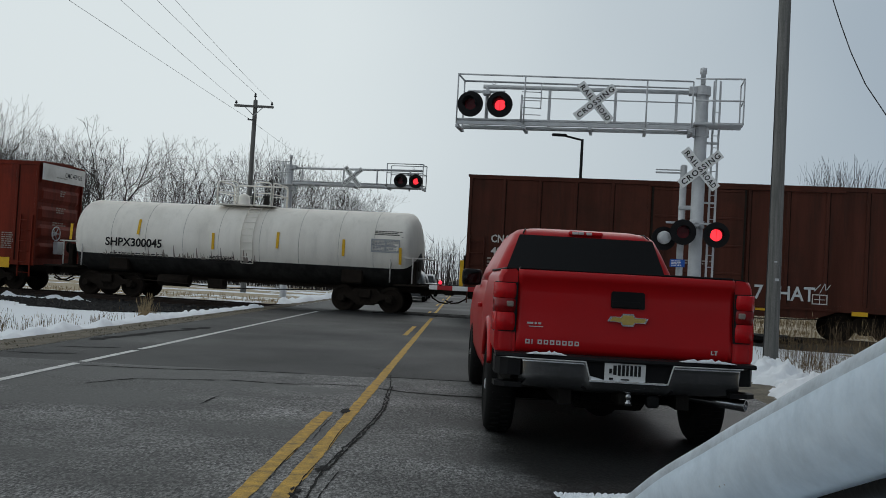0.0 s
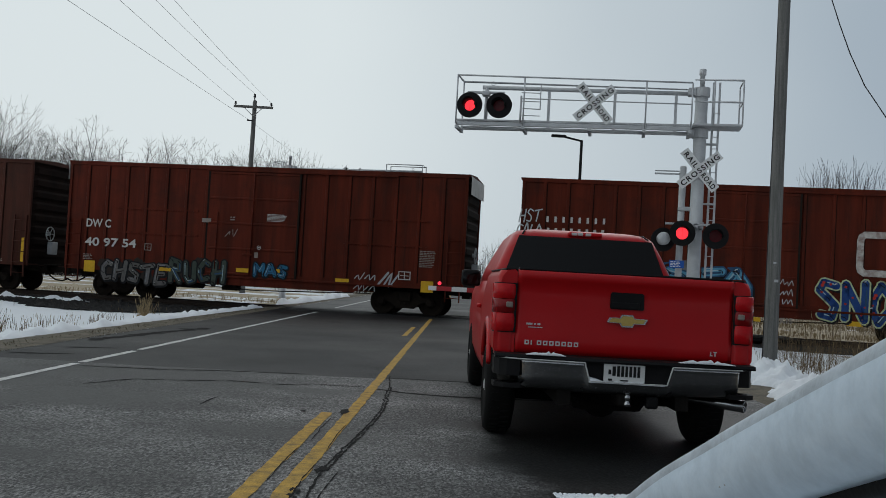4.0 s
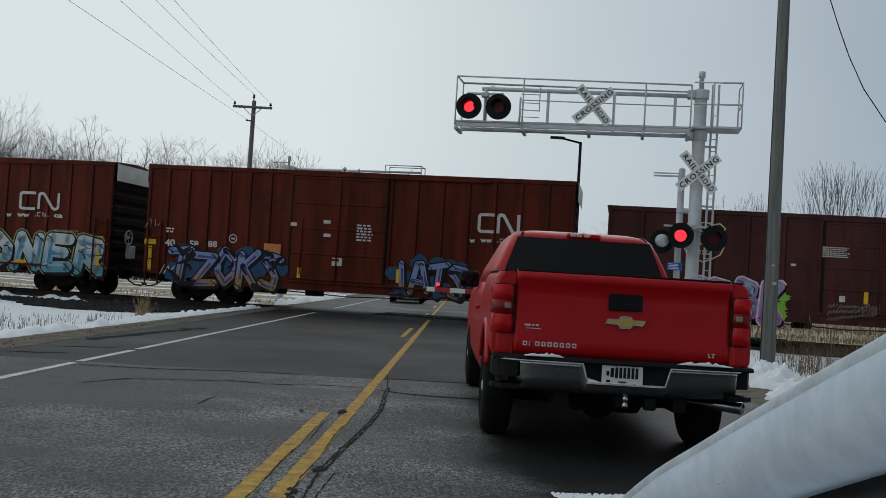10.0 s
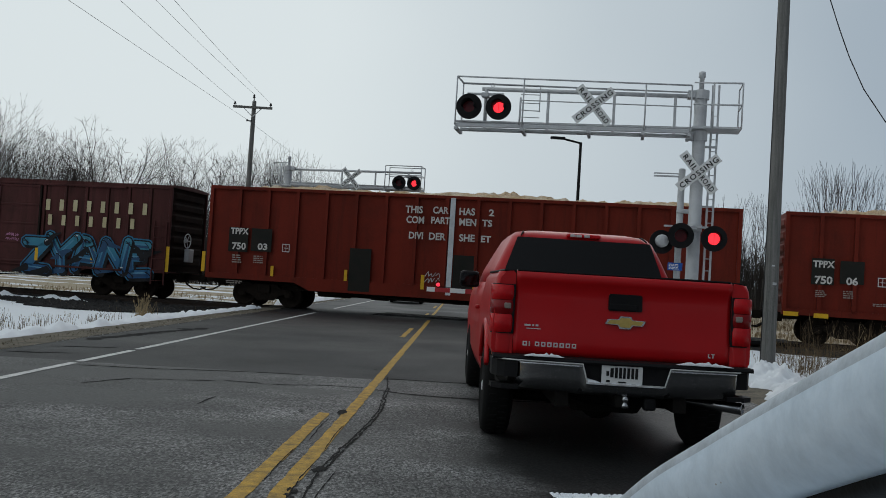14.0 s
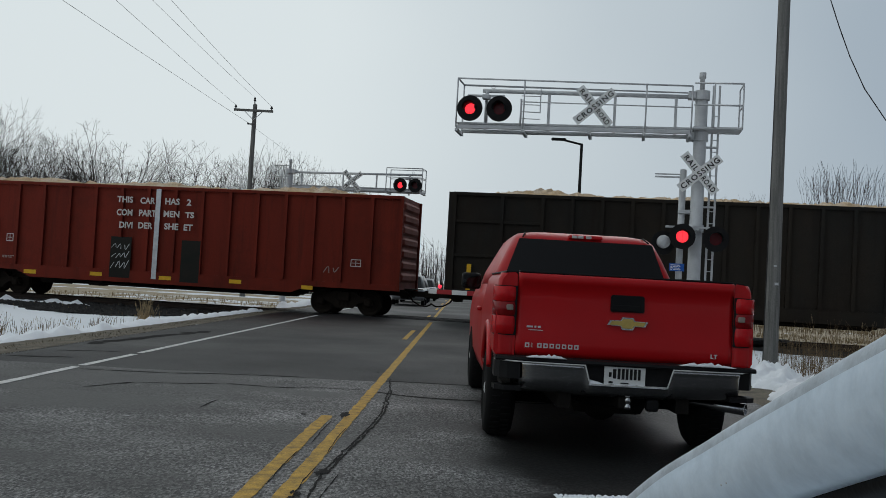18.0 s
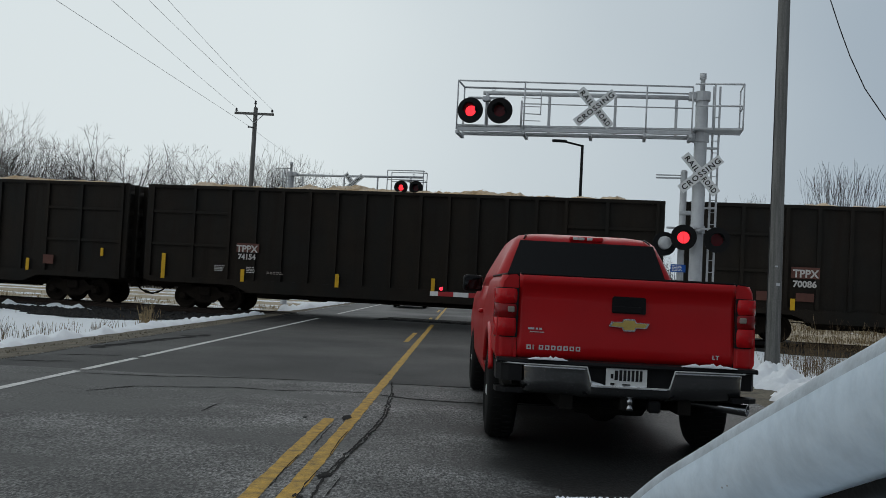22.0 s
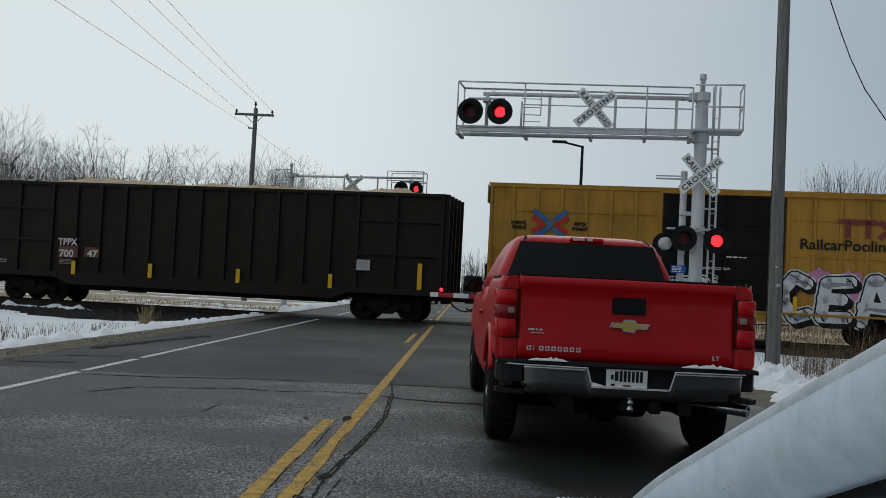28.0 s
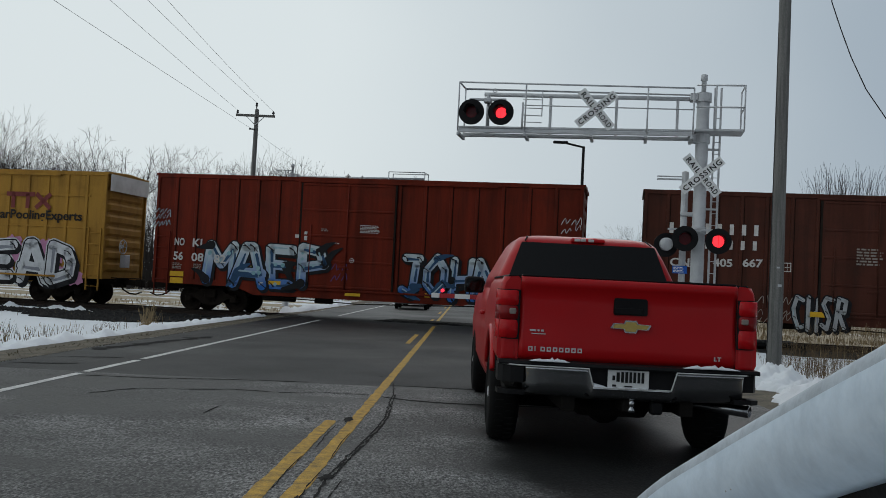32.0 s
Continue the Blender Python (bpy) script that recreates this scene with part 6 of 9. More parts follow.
        if sg > 0:
            rim = [(h + 0.22, -0.5 + 0.27 * math.cos(k), 2.25 + 0.27 * math.sin(k)) for k in (radians(20 * i) for i in range(19))]
            wheel = part("hand_brake", Geo().line(rim, 0.022, 6).lathe((h + 0.1, -0.5, 2.25), (1, 0, 0), [(0, 0.09), (0.1, 0.07), (0.14, 0.04)], 10), GALV, t, "grey hand brake wheel")
            for k in range(5):
                part("spoke", Geo().tube((h + 0.2, -0.5, 2.25), rim[int(k * 3.6)], 0.014, n=5), GALV, wheel)
            part("brake_box", Geo().box(h + 0.08, h + 0.3, -0.45, -0.05, 1.45, 1.95, 0.03), GALV, t)
        else:
            part("end_ladder", Geo().box(-h - 0.1, -h - 0.05, -1.3, -0.8, 1.3, 2.2), TRUCK_IRON, t)
    ladder(t, h - 0.62, h - 0.12, -1.545, zl - 0.45, zl + 1.9, paint)
    ladder(t, -h + 0.12, -h + 0.62, -1.545, zl - 0.45, zl + 1.9, paint)
    running_gear(t, h, wheels)
    return t, h, d0, d1


def heap(t, h, top, seed, peak=0.45, mound=None):
    """Wood chips heaped over the rim; mound is the middle and height of a higher hump."""
    nx, ny, v = 150, 13, []
    for i in range(nx + 1):
        for j in range(ny):
            x, y = -h + 0.15 + (2 * h - 0.3) * i / nx, -1.38 + 2.76 * j / (ny - 1)
            e = 1 - (abs(y) / 1.38) ** 2.2
            hump = 0.62 + 0.16 * math.sin(x * 1.1 + seed) + 0.45 * noise.noise((x * 0.3, seed, 0)) + 0.4 * noise.noise((x * 1.6, y * 1.6, seed)) + 0.3 * noise.noise((x * 5, y * 5, seed)) + 0.22 * noise.noise((x * 12, y * 12, seed))
            endf = min(1, (h - abs(x)) / 1.6)
            hump += mound[1] * math.exp(-((x - mound[0]) / 1.5) ** 2) / peak if mound else 0
            v.append((x, y, top - 0.18 + (0.12 + peak * max(0.1, hump)) * (0.35 + 0.65 * e) * endf))
    f = [(i * ny + j, i * ny + j + 1, (i + 1) * ny + j + 1, (i + 1) * ny + j) for i in range(nx) for j in range(ny - 1)]
    part("chip_load", Geo().add(v, f, False), CHIPS, t, "heaped pale wood chips, partly dusted with snow")
    rng, g = random.Random(seed), Geo()
    for k in range(700):
        i = rng.randrange(len(v))
        x, y, z = v[i]
        x, y = x + rng.uniform(-0.15, 0.15), y + rng.uniform(-0.15, 0.15)
        r = rng.uniform(0.015, 0.04)
        a = rng.uniform(0, 6.28)
        c, s = r * math.cos(a), r * math.sin(a)
        g.add([(x - c, y - s, z), (x + s * 0.5, y - c * 0.5, z + 0.01), (x + c, y + s, z + 0.015), (x - s * 0.5, y + c * 0.5, z + 0.025)], [(0, 1, 2, 3)])
    tagged(part("chip_scatter", g, CHIPS, t), kind="stuff")


def gondola(s0, s1, top, paint, label, posts, seed, end_bays=True, peak=0.36, mound=None):
    """High-sided wood chip car, open on top."""
    t, h, wheels = car_root("chip_gondola", s0, s1, label)
    zl = 1.0
    part("side_wall", Geo().box(-h, h, -1.45, -1.41, zl, top), paint, t)
    part("side_wall", Geo().box(-h, h, 1.41, 1.45, zl, top), paint, t)
    part("floor", Geo().box(-h + 0.06, h - 0.06, -1.41, 1.41, zl, zl + 0.05), paint, t)
    for y0, y1 in ((-1.56, -1.41), (1.41, 1.56)):
        part("top_chord", Geo().box(-h, h, y0, y1, top - 0.12, top, 0.02), paint, t)
        part("side_sill", Geo().prism([(-h, zl + 0.15), (h, zl + 0.15), (h, zl - 0.05), (h - 3.4, zl - 0.05), (h - 4.0, zl - 0.30), (-h + 4.0, zl - 0.30), (-h + 3.4, zl - 0.05), (-h, zl - 0.05)], 1, y0, y1), paint, t)
    if end_bays:
        xs = [-h + 0.07, -h + 1.75] + [-h + 3.15 + (2 * h - 6.3) * i / posts for i in range(posts + 1)] + [h - 1.75, h - 0.07]
    else:
        xs = [-h + 0.07 + (2 * h - 0.14) * i / posts for i in range(posts + 1)]
    for x in xs:
        part("side_post", Geo().prism([(-1.45, zl + 0.1), (-1.56, zl + 0.1), (-1.56, top - 0.1), (-1.45, top - 0.1)], 0, x - 0.06, x + 0.06), paint, t)
        part("side_post", Geo().box(x - 0.06, x + 0.06, 1.45, 1.555, zl + 0.1, top - 0.1), paint, t)
    if end_bays:
        for a, b in ((-h + 0.1, -h + 3.1), (h - 3.1, h - 0.1)):
            for z in (2.35, 3.55):
                part("bay_rail", Geo().box(a, b, -1.53, -1.45, z - 0.05, z + 0.05, 0.015), paint, t)
    for sg in (-1, 1):
        corrugated_end(sg * h, sg, top, paint, t, 7 if not end_bays else 4, wide=1.45)
        if end_bays:
            for y in (-1.4, -0.7, 0.0, 0.7, 1.4):
                part("end_post", Geo().box(*sorted((sg * h, sg * (h + 0.16))), y - 0.06, y + 0.06, zl, top), paint, t)
        part("end_platform", Geo().box(*sorted((sg * (h + 0.02), sg * (h + 0.34))), -0.9, 0.9, 1.02, 1.06), TRUCK_IRON, t)
    for k in range(7):
        x = (k - 3) * (2 * h - 8.5) / 6
        part("cross_bearer", Geo().prism([(-1.4, zl), (1.4, zl), (1.4, zl - 0.22), (0.4, zl - 0.42), (-0.4, zl - 0.42), (-1.4, zl - 0.22)], 0, x - 0.07, x + 0.07), TRUCK_IRON, t)
    part("hopper_beam", Geo().box(-h + 4.3, h - 4.3, -0.3, 0.3, 0.52, 0.8, 0.02), TRUCK_IRON, t)
    heap(t, h, top, seed, peak, mound)
    running_gear(t, h, wheels)
    return t, h


CARS = {}
DOOR_BLACK = surface("door_black", (0.009, 0.009, 0.0085), (0.016, 0.014, 0.012), 0.9, 30, 0.8, stretch=(1.4, 1.4, 0.25), amount=0.8, bump=0.1, specular=0.06)
CARS["a"] = boxcar(-31.5, -15.85, 5.04, RUST_BRIGHT, "red boxcar with an off-white upper end", ribs=5, white_end=True)
# writing on its white upper end and on the ribs below
FIRST, FIRST_END = CARS["a"][0], CARS["a"][1] + 0.107
mark = words("CMC 409126", 0, 0, 0, 0.19, BLACK, FIRST, width=1.18, thick=0.004)
mark.matrix_basis = pose(FIRST_END, 0.04, 4.52, 0, 0, 90) @ mark.matrix_basis
for y, z, w, rows in ((-0.55, 4.42, 0.95, 1), (-0.22, 3.72, 0.35, 3), (-0.42, 3.05, 0.62, 3), (-0.62, 2.55, 0.9, 2)):
    mark = bars(0, 0, 0, w, 0.085 * rows, rows, LETTER_DIM if rows > 1 else SEAM_GREY, FIRST, rng=random.Random(rows))
    mark.matrix_basis = pose(FIRST_END + (0.003 if z < 4.3 else 0.0), y, z, 0, 0, 90)
CARS["c"] = boxcar(0.82, 16.42, 5.10, RUST_DARK, "dark brown boxcar with cream bubble graffiti along its side", door=(6.3, 9.3), posts=5)
CARS["d"] = boxcar(17.97, 33.30, 5.12, RUST_RED, "red-brown boxcar with silver and green graffiti and side rails", white_end=True, posts=7,
                   rail_lines=((2.0, 5.3, 3.35), (2.0, 5.3, 2.45), (10.9, 14.0, 3.35), (10.9, 14.0, 2.45)))
CARS["e"] = boxcar(35.18, 50.86, 5.09, RUST_RED, "rust-red boxcar with large white logo strokes and blue graffiti", posts=7, white_end=False)
CARS["f"] = boxcar(52.42, 67.97, 5.10, RUST_RED, "rust-red boxcar with teal and pale blue graffiti", posts=7, white_end=True)
CARS["g"] = boxcar(69.42, 85.2, 5.08, RUST_RED, "rust-red boxcar with violet and gold graffiti", posts=7, white_end=True)
CARS["h"] = boxcar(86.35, 102.1, 4.32, MAROON, "low maroon boxcar with cream lettering and bright bubble graffiti", posts=6, ribs=7, door=(7.0, 10.4))
CARS["i"] = gondola(103.6, 122.45, 4.34, CHIP_RED, "red wood-chip gondola heaped with pale chips", 17, 1, False)
CARS["j"] = gondola(123.8, 142.25, 4.33, CHIP_RED, "red wood-chip gondola with white lettering heaped with chips", 17, 2, False)
CARS["k"] = gondola(144.0, 162.5, 4.56, CHIP_BLACK, "grimy black wood-chip gondola heaped with pale chips", 12, 3)
CARS["l"] = gondola(163.6, 182.15, 4.55, CHIP_BLACK, "grimy black wood-chip gondola with a small grey panel", 12, 4)
CARS["m"] = gondola(183.1, 201.4, 4.56, CHIP_BLACK, "grimy black wood-chip gondola with a high brown chip mound", 12, 5, peak=0.24, mound=(3.4, 0.5))
CARS["n"] = gondola(202.45, 220.8, 4.56, CHIP_BLACK, "grimy black wood-chip gondola snow-dusted on top", 12, 6)
CARS["o"] = boxcar(222.38, 238.05, 5.09, BOX_YELLOW, "yellow boxcar with black doors and silver graffiti", posts=7, white_end=True, dark_door=DOOR_BLACK, door=(5.95, 9.80),
                   rail_lines=((0.8, 5.7, 4.1), (0.8, 5.7, 2.9), (10.1, 15.0, 4.1), (10.1, 15.0, 2.9)))
CARS["p"] = boxcar(240.1, 255.86, 5.11, RUST_BRIGHT, "red boxcar with blue and white graffiti along its side", posts=7)
CARS["q"] = boxcar(257.9, 273.6, 5.03, RUST_DARK, "dark brown boxcar with worn white lettering", posts=7)




def tank_car():
    t, h, wheels = car_root("tank_car", -14.75, -1.1, "white tank car with a grimy black underside, ladder and dome fittings")
    R, zc = 1.42, 2.26
    head = [(0.0, 0.05), (0.02, 0.5), (0.07, 0.9), (0.15, 1.15), (0.25, 1.31), (0.36, 1.385), (0.5, R)]
    prof = [(-h + 0.22 + a, r) for a, r in head] + [(h - a, r) for a, r in reversed(head)]
    n = 48
    upper, lower = Geo(), Geo()
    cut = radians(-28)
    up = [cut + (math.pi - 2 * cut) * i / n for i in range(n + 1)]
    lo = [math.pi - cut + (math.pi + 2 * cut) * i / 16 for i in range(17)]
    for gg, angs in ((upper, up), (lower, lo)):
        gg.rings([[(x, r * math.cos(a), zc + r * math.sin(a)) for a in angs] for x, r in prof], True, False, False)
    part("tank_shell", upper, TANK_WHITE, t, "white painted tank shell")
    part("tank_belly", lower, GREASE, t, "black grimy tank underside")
    for u in (2.0, 3.4, 4.9, 6.3, 7.9, 9.4, 10.9, 12.2):
        part("weld_seam", Geo().line([(u - h, 1.424 * math.cos(a), zc + 1.424 * math.sin(a)) for a in (cut + (math.pi - 2 * cut) * i / 24 for i in range(25))], 0.007, 5), SEAM_GREY, t)
    # dome platform, fittings, ladder
    px = 0.15
    plat = part("platform", Geo().box(px - 1.1, px + 1.1, -0.85, 0.85, zc + R - 0.02, zc + R + 0.02), TANK_WHITE, t)
    def hoop(p, q, tall, bow=0.16):
        """A rail that rises at p, bends over and comes down at q."""
        p, q = Vector(p), Vector(q)
        d, up = (q - p).normalized(), Vector((0, 0, 1))
        turn = [(1 - math.cos(k), math.sin(k)) for k in (radians(15 * i) for i in range(7))]
        pts = [p] + [p + d * (bow * a) + up * (tall - bow + bow * b) for a, b in turn] + [q - d * (bow * a) + up * (tall - bow + bow * b) for a, b in reversed(turn)] + [q]
        return part("safety_rail", Geo().line(pts, 0.026, 8), TANK_WHITE, plat)

    top = zc + R
    for p, q in (((px - 1.05, -0.85), (px - 0.25, -0.85)), ((px + 0.4, -0.85), (px + 1.05, -0.85)), ((px - 1.05, 0.85), (px + 1.05, 0.85)), ((px - 1.1, -0.8), (px - 1.1, 0.8)), ((px + 1.1, -0.8), (px + 1.1, 0.8))):
        hoop((*p, top), (*q, top), 0.86)
        part("mid_rail", Geo().tube((*p, top + 0.45), (*q, top + 0.45), 0.018, n=6), TANK_WHITE, plat)
    part("manway", Geo().lathe((px - 0.35, 0, zc + R), (0, 0, 1), [(0, 0.27), (0.10, 0.27), (0.11, 0.23), (0.30, 0.23), (0.42, 0.17), (0.48, 0.06)], 18), TANK_WHITE, t)
    # residue run down below the fittings
    rng, drip = random.Random(17), Geo()
    for k in range(70):
        u = rng.uniform(-h + 1.6, px + 0.9)
        z1 = zc - 0.64 + 0.17 * abs(rng.gauss(0, 1)) * (0.4 + 0.6 * (u + h) / h)
        wide = rng.uniform(0.012, 0.045)
        col = []
        for j in range(5):
            z = zc - 0.70 + (z1 - zc + 0.70) * j / 4
            yy = -math.sqrt(max(0.05, 1.426 ** 2 - (z - zc) ** 2)) - 0.00004 * k
            ww = wide * (1 - 0.8 * j / 4)
            col += [(u - ww, yy, z), (u + ww, yy, z)]
        drip.add(col, [(2 * j, 2 * j + 1, 2 * j + 3, 2 * j + 2) for j in range(4)])
    tagged(part("spill_streaks", drip, LETTER_DIM, t, "dull residue streaks on the white shell"), kind="stuff")
    part("valve", Geo().lathe((px + 0.55, 0, zc + R), (0, 0, 1), [(0, 0.12), (0.35, 0.1), (0.36, 0.16), (0.42, 0.16)], 12).lathe((px + 0.15, -0.3, zc + R), (0, 0, 1), [(0, 0.07), (0.5, 0.06)], 10), GREASE, t)
    g = Geo()
    arc = [(-1.50 * math.cos(a), zc + 1.50 * math.sin(a)) for a in (radians(-30 + 10 * i) for i in range(12))]
    for x in (px + 0.22, px + 0.68):
        g.line([(x, y, z) for y, z in arc], 0.02, 6)
    for y, z in arc[::1]:
        g.tube((px + 0.22, y, z), (px + 0.68, y, z), 0.014, n=5)
    part("ladder", g, TANK_WHITE, t)
    for sg in (-1, 1):
        x = sg * (h - 0.45)
        g = Geo().line([(x - 0.35 * sg, -1.35, 1.1), (x - 0.35 * sg, -1.35, 2.0), (x + 0.45 * sg, -1.3, 2.0), (x + 0.45 * sg, -1.3, 1.1)], 0.025, 6).line([(x + 0.45 * sg, -1.3, 2.0), (x + 0.8 * sg, -1.0, 2.0), (x + 0.8 * sg, 1.0, 2.0)], 0.025, 6)
        part("grab_rail", g, LETTER_WHITE, t)
        part("stub_sill", Geo().box(*sorted((x - 2.6 * sg, x + 1.1 * sg)), -0.4, 0.4, 0.75, 1.12, 0.02).box(*sorted((x - 0.2 * sg, x + 1.15 * sg)), -1.35, 1.35, 1.0, 1.06), TRUCK_IRON, t)
        part("saddle", Geo().box(*sorted((x - 2.2 * sg, x - 1.4 * sg)), -1.2, 1.2, 1.0, 1.5, 0.05), TRUCK_IRON, t)
        part("end_stand", Geo().box(*sorted((x + 0.3 * sg, x + 0.5 * sg)), -0.9, -0.6, 1.05, 1.9, 0.03).lathe((x + 0.55 * sg, -0.75, 1.75), (sg, 0, 0), [(0, 0.2), (0.03, 0.22), (0.04, 0.18)], 14), TRUCK_IRON, t)
    for u, z in ((0.35, 2.05), (3.1, 2.35), (6.1, 1.95), (8.6, 2.1), (11.1, 1.95), (13.2, 1.75)):
        a = math.asin((z + 0.3 - zc) / 1.43)
        yb = -1.43 * math.cos(a)
        o = part("reflector", Geo().box(u - h - 0.05, u - h + 0.05, -0.006, 0.006, -0.3, 0.3), REFLECT_YELLOW, t, "yellow reflective strip")
        o.matrix_basis = pose(0, yb, z + 0.3, -math.degrees(a), 0, 0)
    running_gear(t, h + 0.35, wheels, 2.1)
    return t, h


CARS["b"] = tank_car()

# ---- bare trees, brush, grass ----


def bare_tree(seed, stems, spread, depth=8, lean=0.16, shrink=0.79, thick=0.17):
    """Trunk and crown meshes of a leafless tree: stems that fork again and again into fine twigs; spread is the angle of a fork."""
    rng = random.Random(seed)
    trunk, crown = Geo(), Geo()

    def fork(p, d, length, r, level):
        bend = (d + Vector((rng.gauss(0, 0.07), rng.gauss(0, 0.07), 0.03 + rng.gauss(0, 0.05)))).normalized()
        mid = p + d * (length * 0.5)
        end = mid + bend * (length * 0.5)
        sides = 6 if level < 2 else 4 if level < 4 else 3
        if level < 2:
            trunk.line([p, mid, end], r, sides)
        else:
            crown.tube(p, mid, r, r * 0.86, sides, False, False)
            crown.tube(mid, end, r * 0.86, r * 0.72, sides, False, False)
        if level >= depth:
            return
        turn = rng.uniform(0, 6.28)
        side = bend.cross(Vector((math.cos(turn), math.sin(turn), 0.3))).normalized()
        other = bend.cross(side)
        n = 3 if rng.random() < (0.30 if level > 1 else 0.15) else 2
        for k in range(n):
            q = turn + 6.283 * k / n + rng.uniform(-0.5, 0.5)
            ang = radians(spread) * (0.85 + 0.09 * level) * (rng.uniform(0.35, 0.8) if k == 0 else rng.uniform(0.8, 1.4))
            nd = bend * math.cos(ang) + (side * math.cos(q) + other * math.sin(q)) * math.sin(ang) + Vector((0, 0, 0.10))
            fork(end, nd.normalized(), length * shrink * rng.uniform(0.82, 1.12), max(0.0075, r * (0.72 if k == 0 else 0.58)), level + 1)
        # a lesser branch from half-way up
        if 1 <= level <= depth - 2 and rng.random() < 0.6:
            q, ang = rng.uniform(0, 6.28), radians(spread) * rng.uniform(1.1, 1.7)
            nd = d * math.cos(ang) + (side * math.cos(q) + other * math.sin(q)) * math.sin(ang)
            fork(mid, nd.normalized(), length * 0.62 * rng.uniform(0.7, 1.1), max(0.0075, r * 0.43), level + 2)

    for f in range(stems):
        a = 6.283 * f / stems + rng.uniform(-0.4, 0.4)
        d = Vector((math.cos(a), math.sin(a), 0)) * (0.03 if stems == 1 else lean * rng.uniform(0.5, 1.3)) + Vector((0, 0, 1))
        fork(Vector((0.12 * math.cos(a), 0.12 * math.sin(a), -0.2)), d.normalized(), 3.0 * rng.uniform(0.8, 1.05), thick * (1.0 if stems == 1 else 0.62), 0)
    return trunk.mesh("trunk"), crown.mesh("crown")


# round open crowns, then many-stemmed vases, then upright saplings
KINDS = [bare_tree(11, 1, 29, 7, 0.1, 0.80, 0.13), bare_tree(14, 1, 31, 7, 0.1, 0.80, 0.13), bare_tree(13, 2, 27, 7, 0.16, 0.79, 0.13), bare_tree(12, 3, 23, 6, 0.20, 0.80, 0.12), bare_tree(15, 4, 21, 6, 0.22, 0.80, 0.12),
         bare_tree(16, 3, 19, 6, 0.14, 0.82, 0.12), bare_tree(18, 3, 12, 4, 0.15, 0.80, 0.06), bare_tree(19, 2, 12, 4, 0.10, 0.80, 0.06)]
HEIGHTS = [max(v.co.z for v in crown.vertices) for _, crown in KINDS]
rng = random.Random(21)


def sight(px, y):
    """A place at distance y on the heading px (thousandths of the distance to the right)."""
    return px * y / 1000, y


def plant(x, y, kind, size):
    size = size / HEIGHTS[kind]
    t = thing("tree", pose(x, y, rise(x, y) - 0.05, 0, 0, rng.uniform(0, 360)), "leafless grey-brown tree with fine branching twigs", "tree", "bare trees")
    t.scale = (size, size, size)
    part("trunk", KINDS[kind][0], BARK, t)
    part("crown", KINDS[kind][1], BARK_FAR, t)


# tree row beyond the railway: heading, distance, height, kind
TREES = [(-507, 82, 15.8, 5), (-496, 86, 14.2, 4), (-485, 84, 15.7, 2), (-473, 85, 14.2, 3), (-463, 88, 12.9, 4), (-437, 88, 12.7, 4), (-428, 90, 12.8, 5), (-415, 90, 12.0, 3), (-403, 88, 13.6, 5), (-393, 88, 12.8, 4),
         (-383, 85, 12.4, 1), (-370, 83, 14.2, 0), (-351, 84, 10.4, 2), (-337, 90, 9.6, 3), (-322, 88, 11.8, 4), (-314, 86, 12.8, 2), (-295, 86, 13.1, 1), (-280, 92, 9.6, 3), (-268, 92, 11.6, 1), (-252, 92, 12.5, 2),
         (-234, 90, 13.5, 3), (-208, 90, 14.2, 4), (-200, 92, 13.4, 5), (-170, 95, 13.4, 4), (-160, 97, 12.6, 3), (-146, 96, 12.9, 2), (-128, 102, 12.4, 4), (-110, 106, 11.6, 3), (-94, 110, 10.6, 4),
         (360, 84, 13.2, 6), (371, 86, 13.7, 7), (379, 84, 14.2, 7), (389, 86, 13.9, 7), (405, 84, 13.9, 7), (421, 86, 14.0, 6), (280, 90, 11.4, 7), (298, 92, 11.6, 6), (306, 90, 11.7, 7)]
for head, y, tall, kind in TREES:
    plant(*sight(head, y), kind, tall)
for i in range(20):
    u = rng.uniform(-510, -100)
    plant(*sight(u, rng.uniform(92, 125)), rng.choice((3, 4, 5)), rng.uniform(7.5, 10.5) if u < -390 else rng.uniform(7, 9.5))
for head, y, tall in ((165, 105, 10), (178, 112, 9), (196, 110, 8.5), (278, 112, 9.5), (292, 118, 9), (60, 120, 9), (74, 116, 10), (84, 125, 9), (100, 120, 8.5), (118, 118, 9)):
    plant(*sight(head, y), rng.randrange(3, 6), tall)

# dense brush under the trees, and far woods
def thicket(name, n, place, h0, h1, seed, label, r=0.012, material=None):
    rng, g = random.Random(seed), Geo()
    for i in range(n):
        x, y = place(rng)
        z = rise(x, y) - 0.1
        h = rng.uniform(h0, h1)
        a, b = rng.gauss(0, 0.06), rng.gauss(0, 0.06)
        top = Vector((x + a * h, y + b * h, z + h))
        base = Vector((x, y, z))
        g.tube(base, top, r * h * 0.5, r * 0.3, 3, False, False)
        for j in range(rng.randrange(3, 6)):
            u = rng.uniform(0.3, 0.9)
            q = base.lerp(top, u)
            e = q + Vector((rng.gauss(0, 0.11), rng.gauss(0, 0.11), rng.uniform(0.15, 0.3))) * h
            g.tube(q, e, r * h * 0.22, r * 0.2, 3, False, False)
    tagged(part(name, g, material or BARK_FAR), label, "brush" if material is None else "weeds", kind="stuff")


